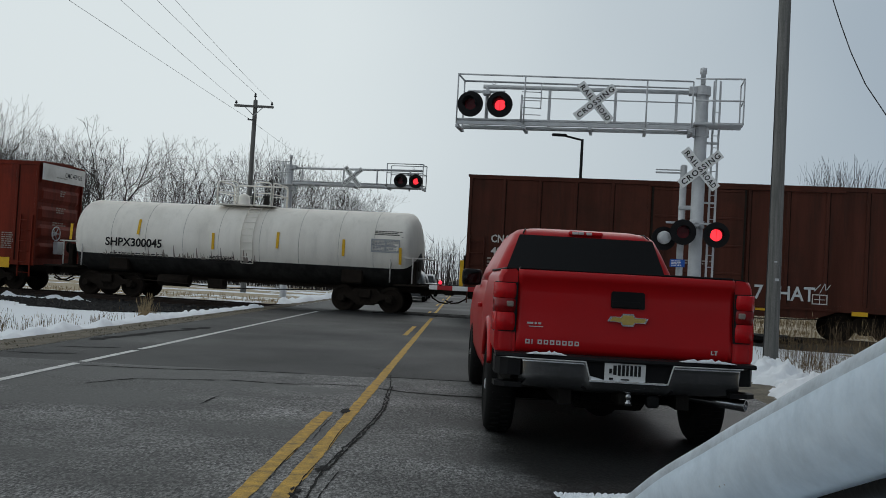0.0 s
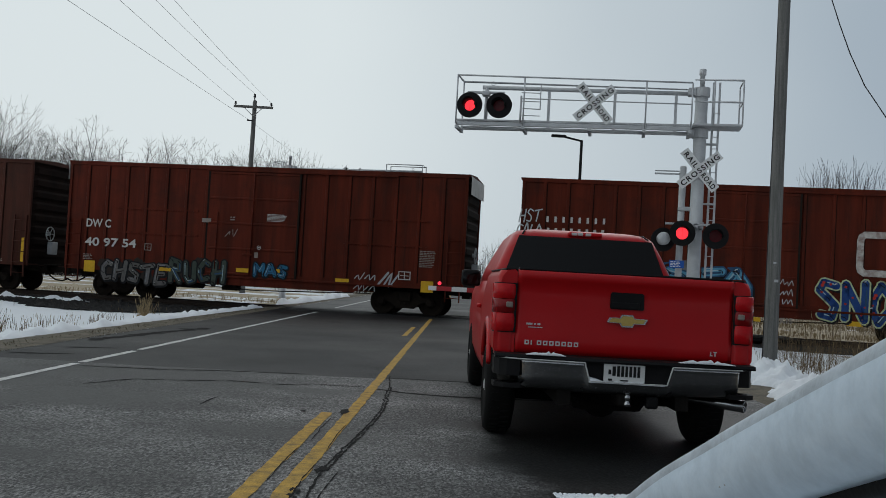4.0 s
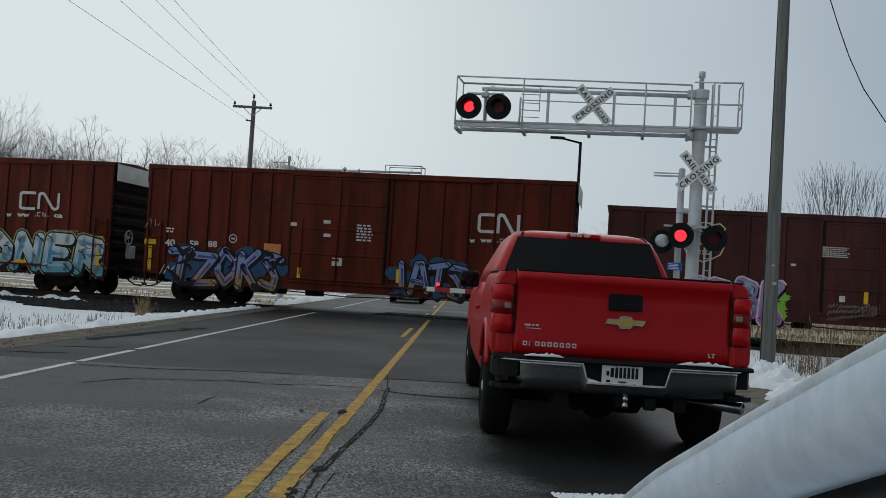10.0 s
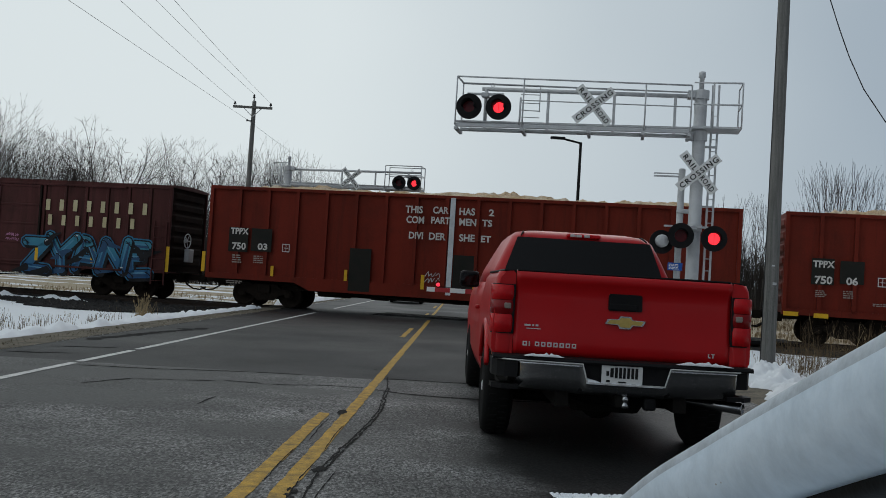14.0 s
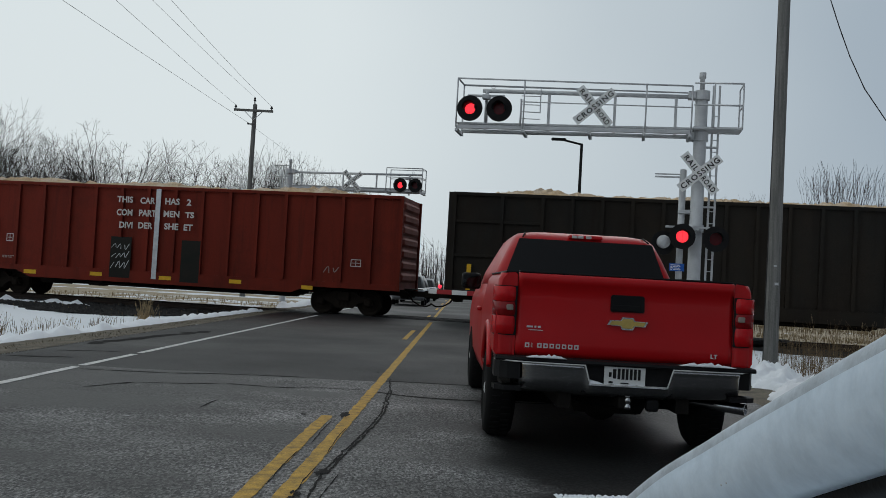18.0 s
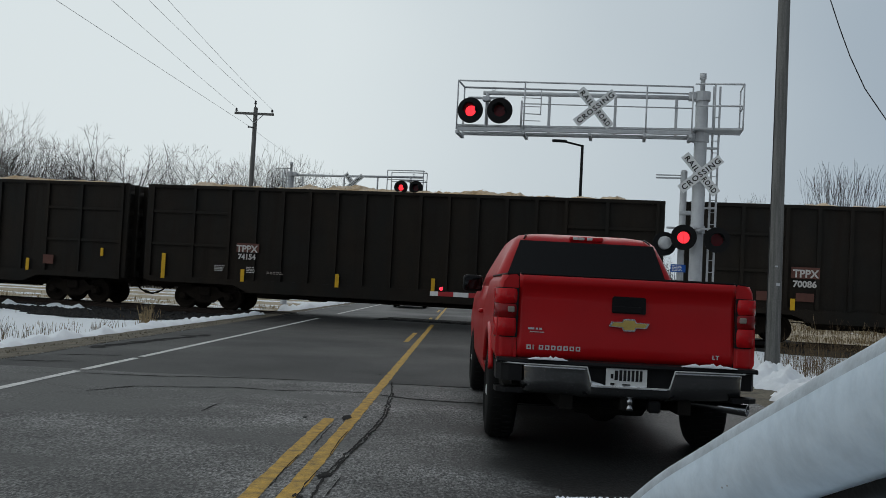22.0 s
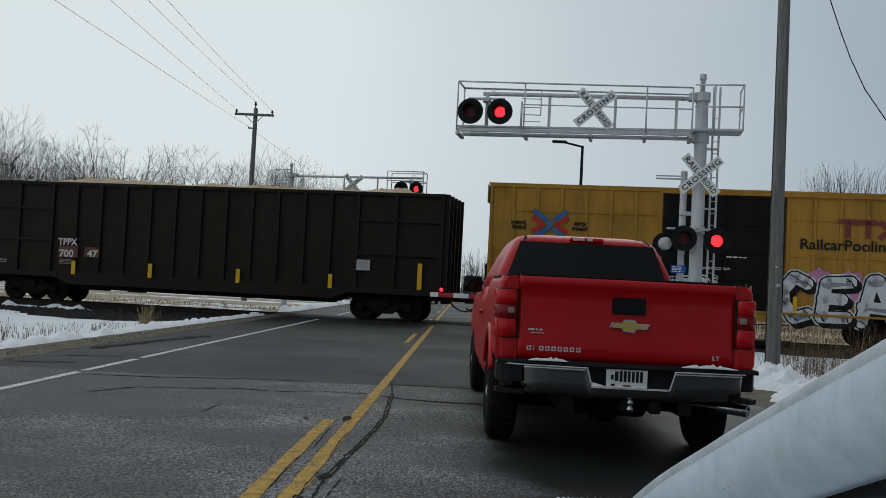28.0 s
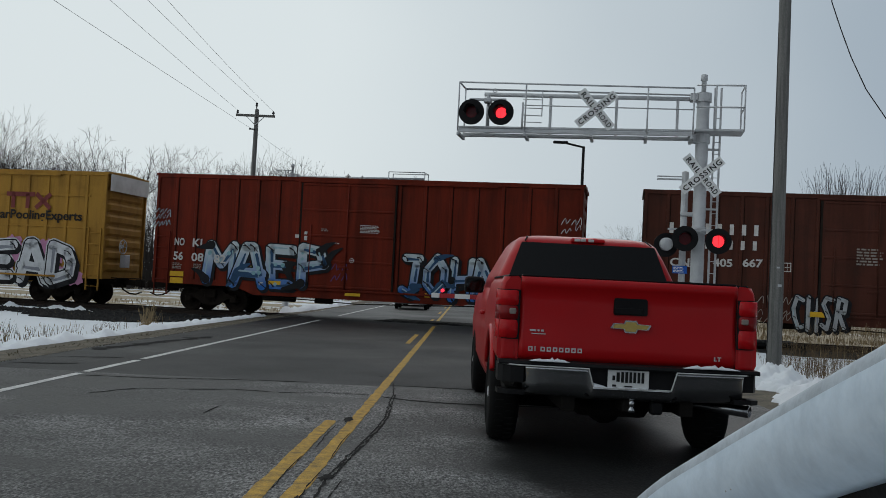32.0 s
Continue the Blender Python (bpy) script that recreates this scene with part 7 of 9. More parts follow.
thicket("brush", 3000, lambda r: sight(r.uniform(-520, -100), r.uniform(78, 108)), 1.5, 6.3, 31, "dense leafless brush under the tree row", 0.015)
thicket("brush", 500, lambda r: sight(r.uniform(330, 480), r.uniform(78, 95)), 1.5, 4.5, 32, "dense leafless brush beside the railway")
thicket("far_woods", 1500, lambda r: sight(r.uniform(-110, 330), r.uniform(150, 260)), 3, 9, 33, "distant grey band of bare woods", 0.02)
thicket("far_woods", 1500, lambda r: sight(r.uniform(240, 440), r.uniform(90, 135)), 2.5, 7.5, 36, "distant grey band of bare woods", 0.022)
thicket("far_woods", 1200, lambda r: sight(r.uniform(320, 540), r.uniform(95, 170)), 2.5, 6, 35, "distant grey band of bare woods", 0.02)
thicket("far_woods", 900, lambda r: sight(r.uniform(-520, -110), r.uniform(120, 180)), 4, 9, 34, "distant grey band of bare woods", 0.02)


def grass(name, n, place, h0, h1, seed, label, width=0.006, bend=0.35, material=None):
    """Dry stalks: thin bent blades, some with a seed head."""
    rng, g = random.Random(seed), Geo()
    for i in range(n):
        x, y, z = place(rng)
        h, a = rng.uniform(h0, h1), rng.uniform(0, 6.28)
        d = Vector((math.cos(a), math.sin(a), 0)) * rng.uniform(0, bend) * h
        w = Vector((width * rng.uniform(0.6, 1.4), width * rng.uniform(-0.6, 0.6), 0))
        b, m, e = Vector((x, y, z)), Vector((x, y, z + h * 0.6)) + d * 0.35, Vector((x, y, z + h)) + d
        g.add([b - w, b + w, m + w * 0.8, m - w * 0.8, e + w * 0.3, e - w * 0.3], [(0, 1, 2, 3), (3, 2, 4, 5)])
        if rng.random() < 0.3:
            k = w * 2.2
            g.add([e, e + k - d * 0.06 - Vector((0, 0, h * 0.05)), e + d * 0.1 + Vector((0, 0, h * 0.12)), e - k - d * 0.06 - Vector((0, 0, h * 0.05))], [(0, 1, 2, 3)])
    return tagged(part(name, g, material or DRY_GRASS), label, "dry grass", kind="stuff")


def spot(cx, cy, sx, sy):
    def place(r):
        x, y = r.gauss(cx, sx), r.gauss(cy, sy)
        return x, y, rise(x, y)
    return place


def along(s0, s1, n0, n1):
    def place(r):
        q = on_track(r.uniform(s0, s1), r.uniform(n0, n1))
        while -7.4 < q.x < 5.2:
            q = on_track(r.uniform(s0, s1), r.uniform(n0, n1))
        return q.x, q.y, rise(q.x, q.y)
    return place


grass("grass_clump", 110, spot(-8.35, 25.2, 0.10, 0.2), 0.25, 0.75, 41, "tall tan grass clump poking through the snow")
grass("grass_clump", 150, spot(-10.4, 19.2, 1.0, 1.0), 0.05, 0.2, 42, "sparse dry stalks in the snow")
for k, (cx, cy, sx, sy, n) in enumerate(((-9.4, 18.0, 0.5, 0.5, 110), (-9.9, 19.6, 0.8, 0.5, 90), (-8.8, 20.6, 0.35, 0.6, 40), (-10.6, 21.5, 0.8, 0.5, 60), (-8.7, 23.4, 0.3, 0.5, 60), (-11.6, 20.2, 0.6, 0.6, 120))):
    grass("grass_clump", n, spot(cx, cy, sx, sy), 0.08, 0.30, 60 + k, "dull dry weed stubble standing in the snow", 0.005, 0.5, VERGE if k % 2 else WEED)
grass("grass_clump", 60, spot(-9.9, 23.2, 0.9, 1.0), 0.05, 0.15, 43, "sparse dry stalks in the snow")
grass("verge_grass", 2600, lambda r: (-6.45 - 0.6 * r.random(), r.uniform(9, 33), -0.06), 0.02, 0.075, 50, "short dead grass on the gravel verge", 0.006, 1.2, VERGE)
grass("grass_clump", 170, spot(7.4, 20.6, 0.4, 0.8), 0.12, 0.42, 44, "dense clump of dry brown grass by the pole", 0.004, 0.9, WEED)
grass("grass_clump", 40, spot(8.5, 22.8, 0.7, 0.9), 0.2, 0.6, 45, "tangled dry weeds before the track", 0.004, 0.9)
grass("grass_clump", 9, spot(9.2, 23.2, 0.9, 1.0), 0.7, 1.3, 46, "tall dry reeds with seed heads before the track", 0.006)
thicket("weeds", 210, lambda r: (r.gauss(7.8, 0.5), r.gauss(21.6, 0.9)), 0.25, 0.8, 51, "brown branching weeds by the pole", 0.008, WEED)
thicket("weeds", 700, lambda r: sight(r.uniform(255, 470), r.uniform(40, 58)), 0.4, 1.2, 53, "brown weeds in the field beyond the railway", 0.010, WEED)
thicket("weeds", 130, lambda r: (r.gauss(9.6, 0.8), r.gauss(24.0, 0.9)), 0.4, 1.25, 52, "brown branching weeds before the track", 0.008, WEED)
grass("field_grass", 3500, along(-60, 40, 39.5, 46), 0.05, 0.17, 47, "band of dry tan grass beyond the track", 0.012)
grass("field_grass", 60, along(-28, -12, 25, 31), 0.05, 0.22, 48, "short dry stubble in the snow before the track")
grass("field_grass", 3000, along(2, 40, 37.2, 45), 0.06, 0.2, 53, "band of dry tan grass beyond the track", 0.012)
grass("field_grass", 1800, along(-8, 40, 50, 60), 0.15, 0.4, 49, "band of dry tan grass in the far field", 0.014)

# ---- the camera's own car, close by ----
own = thing("parked_car", pose(0, 0, 0), "silver-grey car with wet pillar beside the viewer", "car")
EDGE = [Vector(q) for q in ((0.2245, 1.75, 0.885), (0.2395, 1.60, 0.957), (0.2543, 1.45, 1.0351), (0.2712, 1.30, 1.1074), (0.294, 1.16, 1.1696), (0.305, 1.07, 1.207), (0.3177, 0.86, 1.283), (0.3223, 0.74, 1.3234), (0.3255, 0.60, 1.372), (0.328, 0.45, 1.42))]
bend = lambda a, b, c, d, u: 0.5 * (2 * b + (c - a) * u + (2 * a - 5 * b + 4 * c - d) * u * u + (3 * b - a - 3 * c + d) * u ** 3)
EDGE = [bend(EDGE[max(0, i - 1)], EDGE[i], EDGE[i + 1], EDGE[min(len(EDGE) - 1, i + 2)], j / 4) for i in range(len(EDGE) - 1) for j in range(4)]
rr, dark, bead = [], [], []
eye = Vector((0, 0, 1.345))
for k, q in enumerate(EDGE):
    d_pillar = (EDGE[min(k + 1, len(EDGE) - 1)] - EDGE[max(0, k - 1)]).normalized()
    c = (eye - q).normalized()
    l = c.cross(d_pillar).normalized()
    l = -l if l.z > 0 else l
    c = d_pillar.cross(l).normalized()
    c = -c if c.dot(eye - q) < 0 else c
    wide = 0.92
    sect = [(0.010, 0.0102), (0.017, 0.0145), (0.026, 0.020), (0.05, 0.027), (0.075, 0.027), (0.095, 0.021), (0.106, 0.010), (0.107, -0.02)]
    rr.append([q + l * a * wide + c * b for a, b in sect])
    bead.append([q + l * a + c * b for a, b in ((0.05, -0.06), (0.012, -0.035), (0.002, -0.012), (0.0, 0.0), (0.002, 0.004), (0.006, 0.0078), (0.010 * wide, 0.0102))])
    dark.append([q + l * a * wide + c * b for a, b in ((0.100, 0.0), (0.108, 0.010), (0.120, 0.012), (0.128, 0.002), (0.28, -0.05), (0.28, -0.06), (0.10, -0.03))])
part("windscreen_pillar", Geo().rings(rr, True, False, False), SILVER, own, "wet silver-grey painted pillar")
part("pillar_moulding", Geo().rings(bead, True, False, False), MOULDING, own, "rounded wet grey edge of the pillar")
part("window_seal", Geo().rings(dark, True, False, False), PLASTIC, own)
rng = random.Random(8)
for k in range(22):
    i, u, w = rng.randrange(8, 28), rng.random(), rng.random()
    base = rr[i][3].lerp(rr[i + 1][3], u).lerp(rr[i][5].lerp(rr[i + 1][5], u), w)
    n = (Vector((0, 0, 1.345)) - base).normalized()
    r = rng.uniform(0.0006, 0.0014) if k else 0.0035
    part("water_drop", Geo().lathe(base + n * 0.001, n, [(-0.002, r), (0.0005, r * 0.85), (0.0012, r * 0.3)], 8), PLASTIC if k == 0 else GALV, own)
# body of the car, from the front wing back past the viewer
body = Geo()
sect = []
for y, half, top, low in ((2.66, 0.62, 0.69, 0.34), (2.60, 0.72, 0.788, 0.26), (2.3, 0.75, 0.825, 0.24), (1.9, 0.77, 0.85, 0.24), (1.4, 0.77, 0.88, 0.24), (0.6, 0.77, 0.90, 0.24), (-0.8, 0.77, 0.92, 0.24), (-1.6, 0.75, 0.93, 0.26), (-1.9, 0.68, 0.86, 0.34)):
    sect.append([(1.0 + half * u, y, low + (top - low) * v) for u, v in ((-0.9, 0), (-1, 0.12), (-1, 0.7), (-0.975, 0.9), (-0.92, 0.97), (-0.55, 1.03), (0, 1.06), (0.55, 1.03), (0.92, 0.97), (0.975, 0.9), (1, 0.7), (1, 0.12), (0.9, 0))])
part("body", body.rings(sect, True), SILVER, own)
part("roof", Geo().rings([rounded(0.60, -1.1, 0.42, 1.40, 0.15), rounded(0.57, -1.0, 0.34, 1.44, 0.15), rounded(0.45, -0.85, 0.2, 1.455, 0.15)], True), SILVER, own).matrix_basis = pose(1.02, 0, 0)
part("cabin_glass", Geo().rings([rounded(0.66, -1.5, 0.95, 0.93, 0.1), rounded(0.585, -1.05, 0.44, 1.40, 0.12)], True), TINT, own).matrix_basis = pose(1.04, 0, 0)
for x in (0.235, 1.575):
    for y in (1.95, -1.15):
        part("wheel", Geo().lathe((x, y, 0.32), (1, 0, 0), [(0, 0.2), (0.02, 0.31), (0.05, 0.32), (0.16, 0.32), (0.18, 0.3), (0.19, 0.2)], 24), RUBBER, own)
flecks = Geo()
for k in range(1500):
    x, y = rng.uniform(0.27, 0.75), 2.585 - abs(rng.gauss(0, 0.12))
    z = 0.797 + (2.6 - y) * 0.125 + 0.02 * max(0, min(1, (x - 0.34) / 0.4))
    r = rng.uniform(0.0015, 0.005)
    flecks.add([(x - r, y - r, z), (x + r, y - r, z), (x + r, y + r, z), (x - r, y + r, z), (x, y, z + r)], [(0, 1, 4), (1, 2, 4), (2, 3, 4), (3, 0, 4)])
part("snow_dusting", flecks, SNOW, own, "white flecks of snow on the paint")

# ---- vehicles waiting beyond the track ----
CAR_GREY = surface("car_grey", (0.20, 0.21, 0.22), (0.15, 0.16, 0.17), 2, 60, 0.35, coat=0.5, bump=0)
CAR_DARK = surface("car_dark", (0.03, 0.03, 0.034), (0.045, 0.045, 0.05), 2, 60, 0.35, coat=0.5, bump=0)
HEADLAMP = glow("headlamp_glow", (1.0, 0.93, 0.8), 2.0)


def waiting_car(x, y, paint, tall, label):
    t = thing("car", pose(x, y, 0), label, "car", "cars waiting beyond the track")
    g = Geo()
    g.rings([rounded(0.84, 0.0, 4.6, 0.3, 0.2), rounded(0.92, 0.0, 4.65, 0.55, 0.25), rounded(0.9, 0.05, 4.6, 0.85, 0.3), rounded(0.82, 0.3, 4.5, 0.98, 0.3)], True)
    part("body", g, paint, t)
    part("cabin", Geo().rings([rounded(0.80, 1.2, 4.4, 0.95, 0.2), rounded(0.62, 1.75, 4.1, tall - 0.08, 0.2), rounded(0.5, 1.95, 3.9, tall, 0.2)], True), paint, t)
    part("windscreen", Geo().add([(-0.68, 1.18, 1.0), (0.68, 1.18, 1.0), (0.56, 1.66, tall - 0.13), (-0.56, 1.66, tall - 0.13)], [(0, 1, 2, 3)]), TINT, t)
    part("grille", Geo().box(-0.4, 0.4, -0.02, 0.05, 0.45, 0.72, 0.02), PLASTIC, t)
    for sg in (-1, 1):
        part("headlamp", Geo().lathe((sg * 0.66, 0.05, 0.68), (0, -1, 0), [(0, 0.09), (0.06, 0.09), (0.08, 0.05)], 12), HEADLAMP, t)
        for wy in (0.9, 3.6):
            part("wheel", Geo().lathe((sg * 0.70, wy, 0.33), (sg, 0, 0), [(0, 0.2), (0.03, 0.33), (0.19, 0.33), (0.21, 0.2)], 18), RUBBER, t)


waiting_car(-3.0, 52.0, CAR_GREY, 1.72, "grey car waiting with headlamps on beyond the crossing")
waiting_car(-3.1, 60.0, CAR_DARK, 1.55, "dark car queued on the far lane")
waiting_car(-2.9, 69.0, CAR_GREY, 1.6, "pale car queued far down the road")


# ---- movement ----
def motions():
    steps = [2.0 * i for i in range(17)]
    for t, mid, wheels in TRAIN:
        rows = []
        for sec in steps:
            q = on_track(Q_S + mid - gone(sec), TRACK)
            rows.append((sec, pose(q.x, q.y, 0, 0, 0, TURN)))
        walk(t, rows)
        # the wheels roll while their car is near
        ticks = [k / 15 for k in range(481) if -30 < mid - gone(k / 15) < 34]
        if not ticks:
            continue
        for w, x in wheels:
            rows = [] if ticks[0] == 0 else [(0.0, pose(x, 0, 0.457))]
            for sec in ticks:
                rows.append((sec, pose(x, 0, 0.457, 0, -math.degrees((gone(sec) - gone(ticks[0])) / 0.457) % 360, 0)))
            if ticks[-1] < 32:
                rows.append((32.0, rows[-1][1]))
            walk(w, rows)
    # the lamps flash in turn
    period, start = 1.189, 0.015
    for shutter, place, phase, swing in SHUTTERS:
        shut, open_pose = pose(*place), pose(*place, 0, 0, swing)
        lit = lambda sec: ((sec - start) % period < period / 2) == (phase == 0)
        state, k = lit(0.0), 0
        rows = [(0.0, open_pose if state else shut)]
        while start + k * period / 2 < 31.9:
            f = int((start + k * period / 2) * FPS)
            now = lit(start + k * period / 2 + 0.05)
            if now != state:
                rows += ([(f / FPS, open_pose if state else shut)] if f else []) + [((f + 1) / FPS, open_pose if now else shut)]
                state = now
            k += 1
        rows.append((32.0, open_pose if state else shut))
        walk(shutter, rows)



# ---- marks on the cars ----
LETTER_PLUM = spray("letter_plum", (0.20, 0.045, 0.04))
PATCH_DARK = surface("patch_dark", (0.020, 0.021, 0.018), (0.034, 0.026, 0.022), 2, 40, 0.75, bump=0, specular=0.08)
PATCH_BROWN = surface("patch_brown", (0.13, 0.055, 0.042), (0.08, 0.04, 0.03), 3, 40, 0.7, bump=0)
S_WORN = surface("spray_worn", (0.55, 0.52, 0.48), (0.16, 0.07, 0.05), 5, 40, 0.7, bump=0, amount=0.9)
S_LIME, S_MOSS, S_NAVY = spray("spray_lime", (0.30, 0.34, 0.12), (0.16, 0.14, 0.06)), spray("spray_moss", (0.10, 0.15, 0.11)), spray("spray_navy", (0.03, 0.08, 0.16))
S_ICE, S_LILAC, S_SEA = spray("spray_ice", (0.36, 0.50, 0.56)), spray("spray_lilac", (0.36, 0.22, 0.48)), spray("spray_sea", (0.03, 0.17, 0.30))
S_MINT, S_VIOLET, S_GREY = spray("spray_mint", (0.26, 0.46, 0.44)), spray("spray_violet", (0.10, 0.07, 0.22)), spray("spray_grey", (0.25, 0.26, 0.29))
F_SURF = fade("fade_cyan", (0.12, 0.30, 0.37), (0.50, 0.56, 0.57), 0.9, 1.7)
F_WAVE = fade("fade_blue", (0.02, 0.13, 0.42), (0.52, 0.58, 0.60), 1.0, 2.3)
F_DUSK = fade("fade_dusk", (0.30, 0.21, 0.09), (0.20, 0.29, 0.50), 1.05, 1.35)
F_CANDY = fade("fade_candy", (0.30, 0.12, 0.38), (0.22, 0.30, 0.48), 0.9, 1.5)
F_DEEP = fade("fade_deep", (0.015, 0.05, 0.12), (0.03, 0.14, 0.12), 0.9, 2.0)
F_LAGOON = fade("fade_lagoon", (0.02, 0.09, 0.22), (0.05, 0.22, 0.30), 0.9, 2.0)
S_BONE, S_CREAM = spray("spray_bone", (0.62, 0.63, 0.64), (0.40, 0.41, 0.43)), spray("spray_cream", (0.52, 0.46, 0.28), (0.40, 0.33, 0.18))
F_REEF = fade("fade_reef", (0.02, 0.09, 0.15), (0.06, 0.17, 0.20), 1.0, 1.9)
F_TIDE = fade("fade_tide", (0.03, 0.15, 0.36), (0.10, 0.30, 0.44), 1.0, 1.8)
S_ASH, S_SOOT = spray("spray_ash", (0.17, 0.165, 0.16), (0.08, 0.07, 0.065)), spray("spray_soot", (0.030, 0.022, 0.018))
S_FERN = spray("spray_fern", (0.050, 0.070, 0.055), (0.09, 0.10, 0.085))
S_ROYAL = spray("spray_royal", (0.012, 0.045, 0.19), (0.03, 0.09, 0.24))
S_STRAW = spray("spray_straw", (0.50, 0.56, 0.30), (0.36, 0.40, 0.30))


FACE = -1.548       # the plane just before the side posts


def face(car, x, z):
    """How far out the paint lies at this place on the side."""
    t, h = car[0], car[1]
    if t.name.startswith("tank"):
        return -math.sqrt(max(0.05, 1.435 ** 2 - (z - 2.26) ** 2)) - 0.004
    if t.name.startswith("chip"):
        return -1.564
    d0, d1 = car[2], car[3]
    return -1.609 if d0 - 0.05 < x < d1 + 0.05 else FACE


def lettering(car, text, material, x, z, w, h):
    o = words(text, x, face(car, x + w / 2, z + h / 2), z, h * 0.92, material, car[0], width=w, thick=0.010)
    return o


def small_print(car, rows, material, x, z, w, h):
    bars(x, face(car, x + w / 2, z + h / 2), z, w, h, rows, material, car[0])


def patch(car, material, x, z, w, h):
    y = face(car, x + w / 2, z + h / 2)
    part("paint_patch", Geo().box(x, x + w, y + 0.002, y + 0.012, z, z + h), material, car[0])


def boxed(car, material, x, z, w, h):
    y, e, g = face(car, x + w / 2, z), 0.1 * min(w, h), Geo()
    for a in ((x, x + w, z, z + e), (x, x + w, z + h - e, z + h), (x, x + e, z + e, z + h - e), (x + w - e, x + w, z + e, z + h - e), (x + w * 0.47, x + w * 0.53, z + e, z + h - e), (x + 2 * e, x + w - 2 * e, z + h * 0.45, z + h * 0.52)):
        g.box(a[0], a[1], y - 0.002, y, a[2], a[3])
    part("stencil", g, material, car[0])


def ringed(car, material, x, z, w, h):
    y, r = face(car, x + w / 2, z), min(w, h) / 2
    ring = lambda q, yy: [(x + w / 2 + q * math.cos(a), yy, z + h / 2 + q * math.sin(a)) for a in (2 * math.pi * i / 20 for i in range(20))]
    g = Geo().rings([ring(r, y), ring(r, y - 0.002), ring(r * 0.8, y - 0.002), ring(r * 0.8, y)], False, False)
    g.box(x + w / 2 - 0.45 * r, x + w / 2 + 0.45 * r, y - 0.002, y, z + h / 2 - 0.2 * r, z + h / 2 + 0.2 * r)
    part("stencil", g, material, car[0])


def reflector(car, x, z, w, h):
    y = face(car, x + w / 2, z + h / 2) - 0.004
    part("reflector", Geo().box(x, x + w, y - 0.003, y + 0.02, z, z + h), REFLECT_YELLOW, car[0], "yellow reflective strip")


def stroke(g, pts, r, y):
    """A thick flat brush line through points of the x-z plane."""
    if len(pts) < 2:
        return g
    v = []
    for i, (a, b) in enumerate(pts):
        dirs = []
        for (p, q), (m, n) in zip(pts[max(0, i - 1):i + 1], pts[max(0, i - 1) + 1:i + 2]):
            l = math.hypot(m - p, n - q) or 1e-6
            dirs.append(((m - p) / l, (n - q) / l))
        dx, dz = sum(d[0] for d in dirs), sum(d[1] for d in dirs)
        l = math.hypot(dx, dz)
        dx, dz = (dx / l, dz / l) if l > 0.15 else dirs[0]
        w = r / max(0.55, abs(dx * dirs[0][0] + dz * dirs[0][1]))
        e = r * 0.5 * ((-1 if i == 0 else 1) if i in (0, len(pts) - 1) else 0)
        v += [(a - dz * w + dx * e, y, b + dx * w + dz * e), (a + dz * w + dx * e, y, b - dx * w + dz * e)]
    g.add(v, [(2 * i, 2 * i + 1, 2 * i + 3, 2 * i + 2) for i in range(len(pts) - 1)])
    return g


def emblem(car, shape, material, x, z, w, h):
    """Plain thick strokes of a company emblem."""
    y, r = face(car, x + w / 2, z + h / 2) - 0.001, h * 0.075
    c = r * 1.6
    X, Z = lambda u: x + r + (w - 2 * r) * u, lambda v: z + r + (h - 2 * r) * v
    lines = {"C": [[(1, 0), (0.12, 0), (0.03, 0.06), (0, 0.15), (0, 0.85), (0.03, 0.94), (0.12, 1), (1, 1)]],
             "N": [[(0, 0), (0, 0.86), (0.04, 0.96), (0.14, 1), (0.26, 0.95), (0.72, 0.06), (0.84, 0), (0.95, 0.04), (1, 0.14), (1, 1)]],
             "T": [[(0, 1), (1, 1)], [(0.5, 1), (0.5, 0)]], "X": [[(0, 0), (1, 1)], [(0, 1), (1, 0)]]}[shape]
    g = Geo()
    for ln in lines:
        stroke(g, [(X(u), Z(v)) for u, v in ln], r if shape in "CN" else r * 1.9, y)
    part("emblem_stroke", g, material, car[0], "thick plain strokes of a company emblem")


def shield(car, material, x, z, w, h):
    y, g = face(car, x + w / 2, z) - 0.001, Geo()
    out = [(0.5, 0), (0.3, 0.08), (0.1, 0.2), (0.02, 0.38), (0.08, 0.55), (0.1, 0.7), (0, 0.86), (0.14, 0.98), (0.3, 0.94), (0.5, 1), (0.7, 0.94), (0.86, 0.98), (1, 0.86), (0.9, 0.7), (0.92, 0.55), (0.98, 0.38), (0.9, 0.2), (0.7, 0.08), (0.5, 0)]
    stroke(g, [(x + u * w, z + v * h) for u, v in out], 0.022, y)
    part("emblem_outline", g, material, car[0], "cream shield-shaped outline")
    for k, (a, b) in enumerate(((0.12, 0.88), (0.12, 0.88), (0.36, 0.66))):
        bars(x + a * w, y, z + (0.66 - 0.24 * k) * h, (b - a) * w, 0.13 * h, 1, material, car[0])


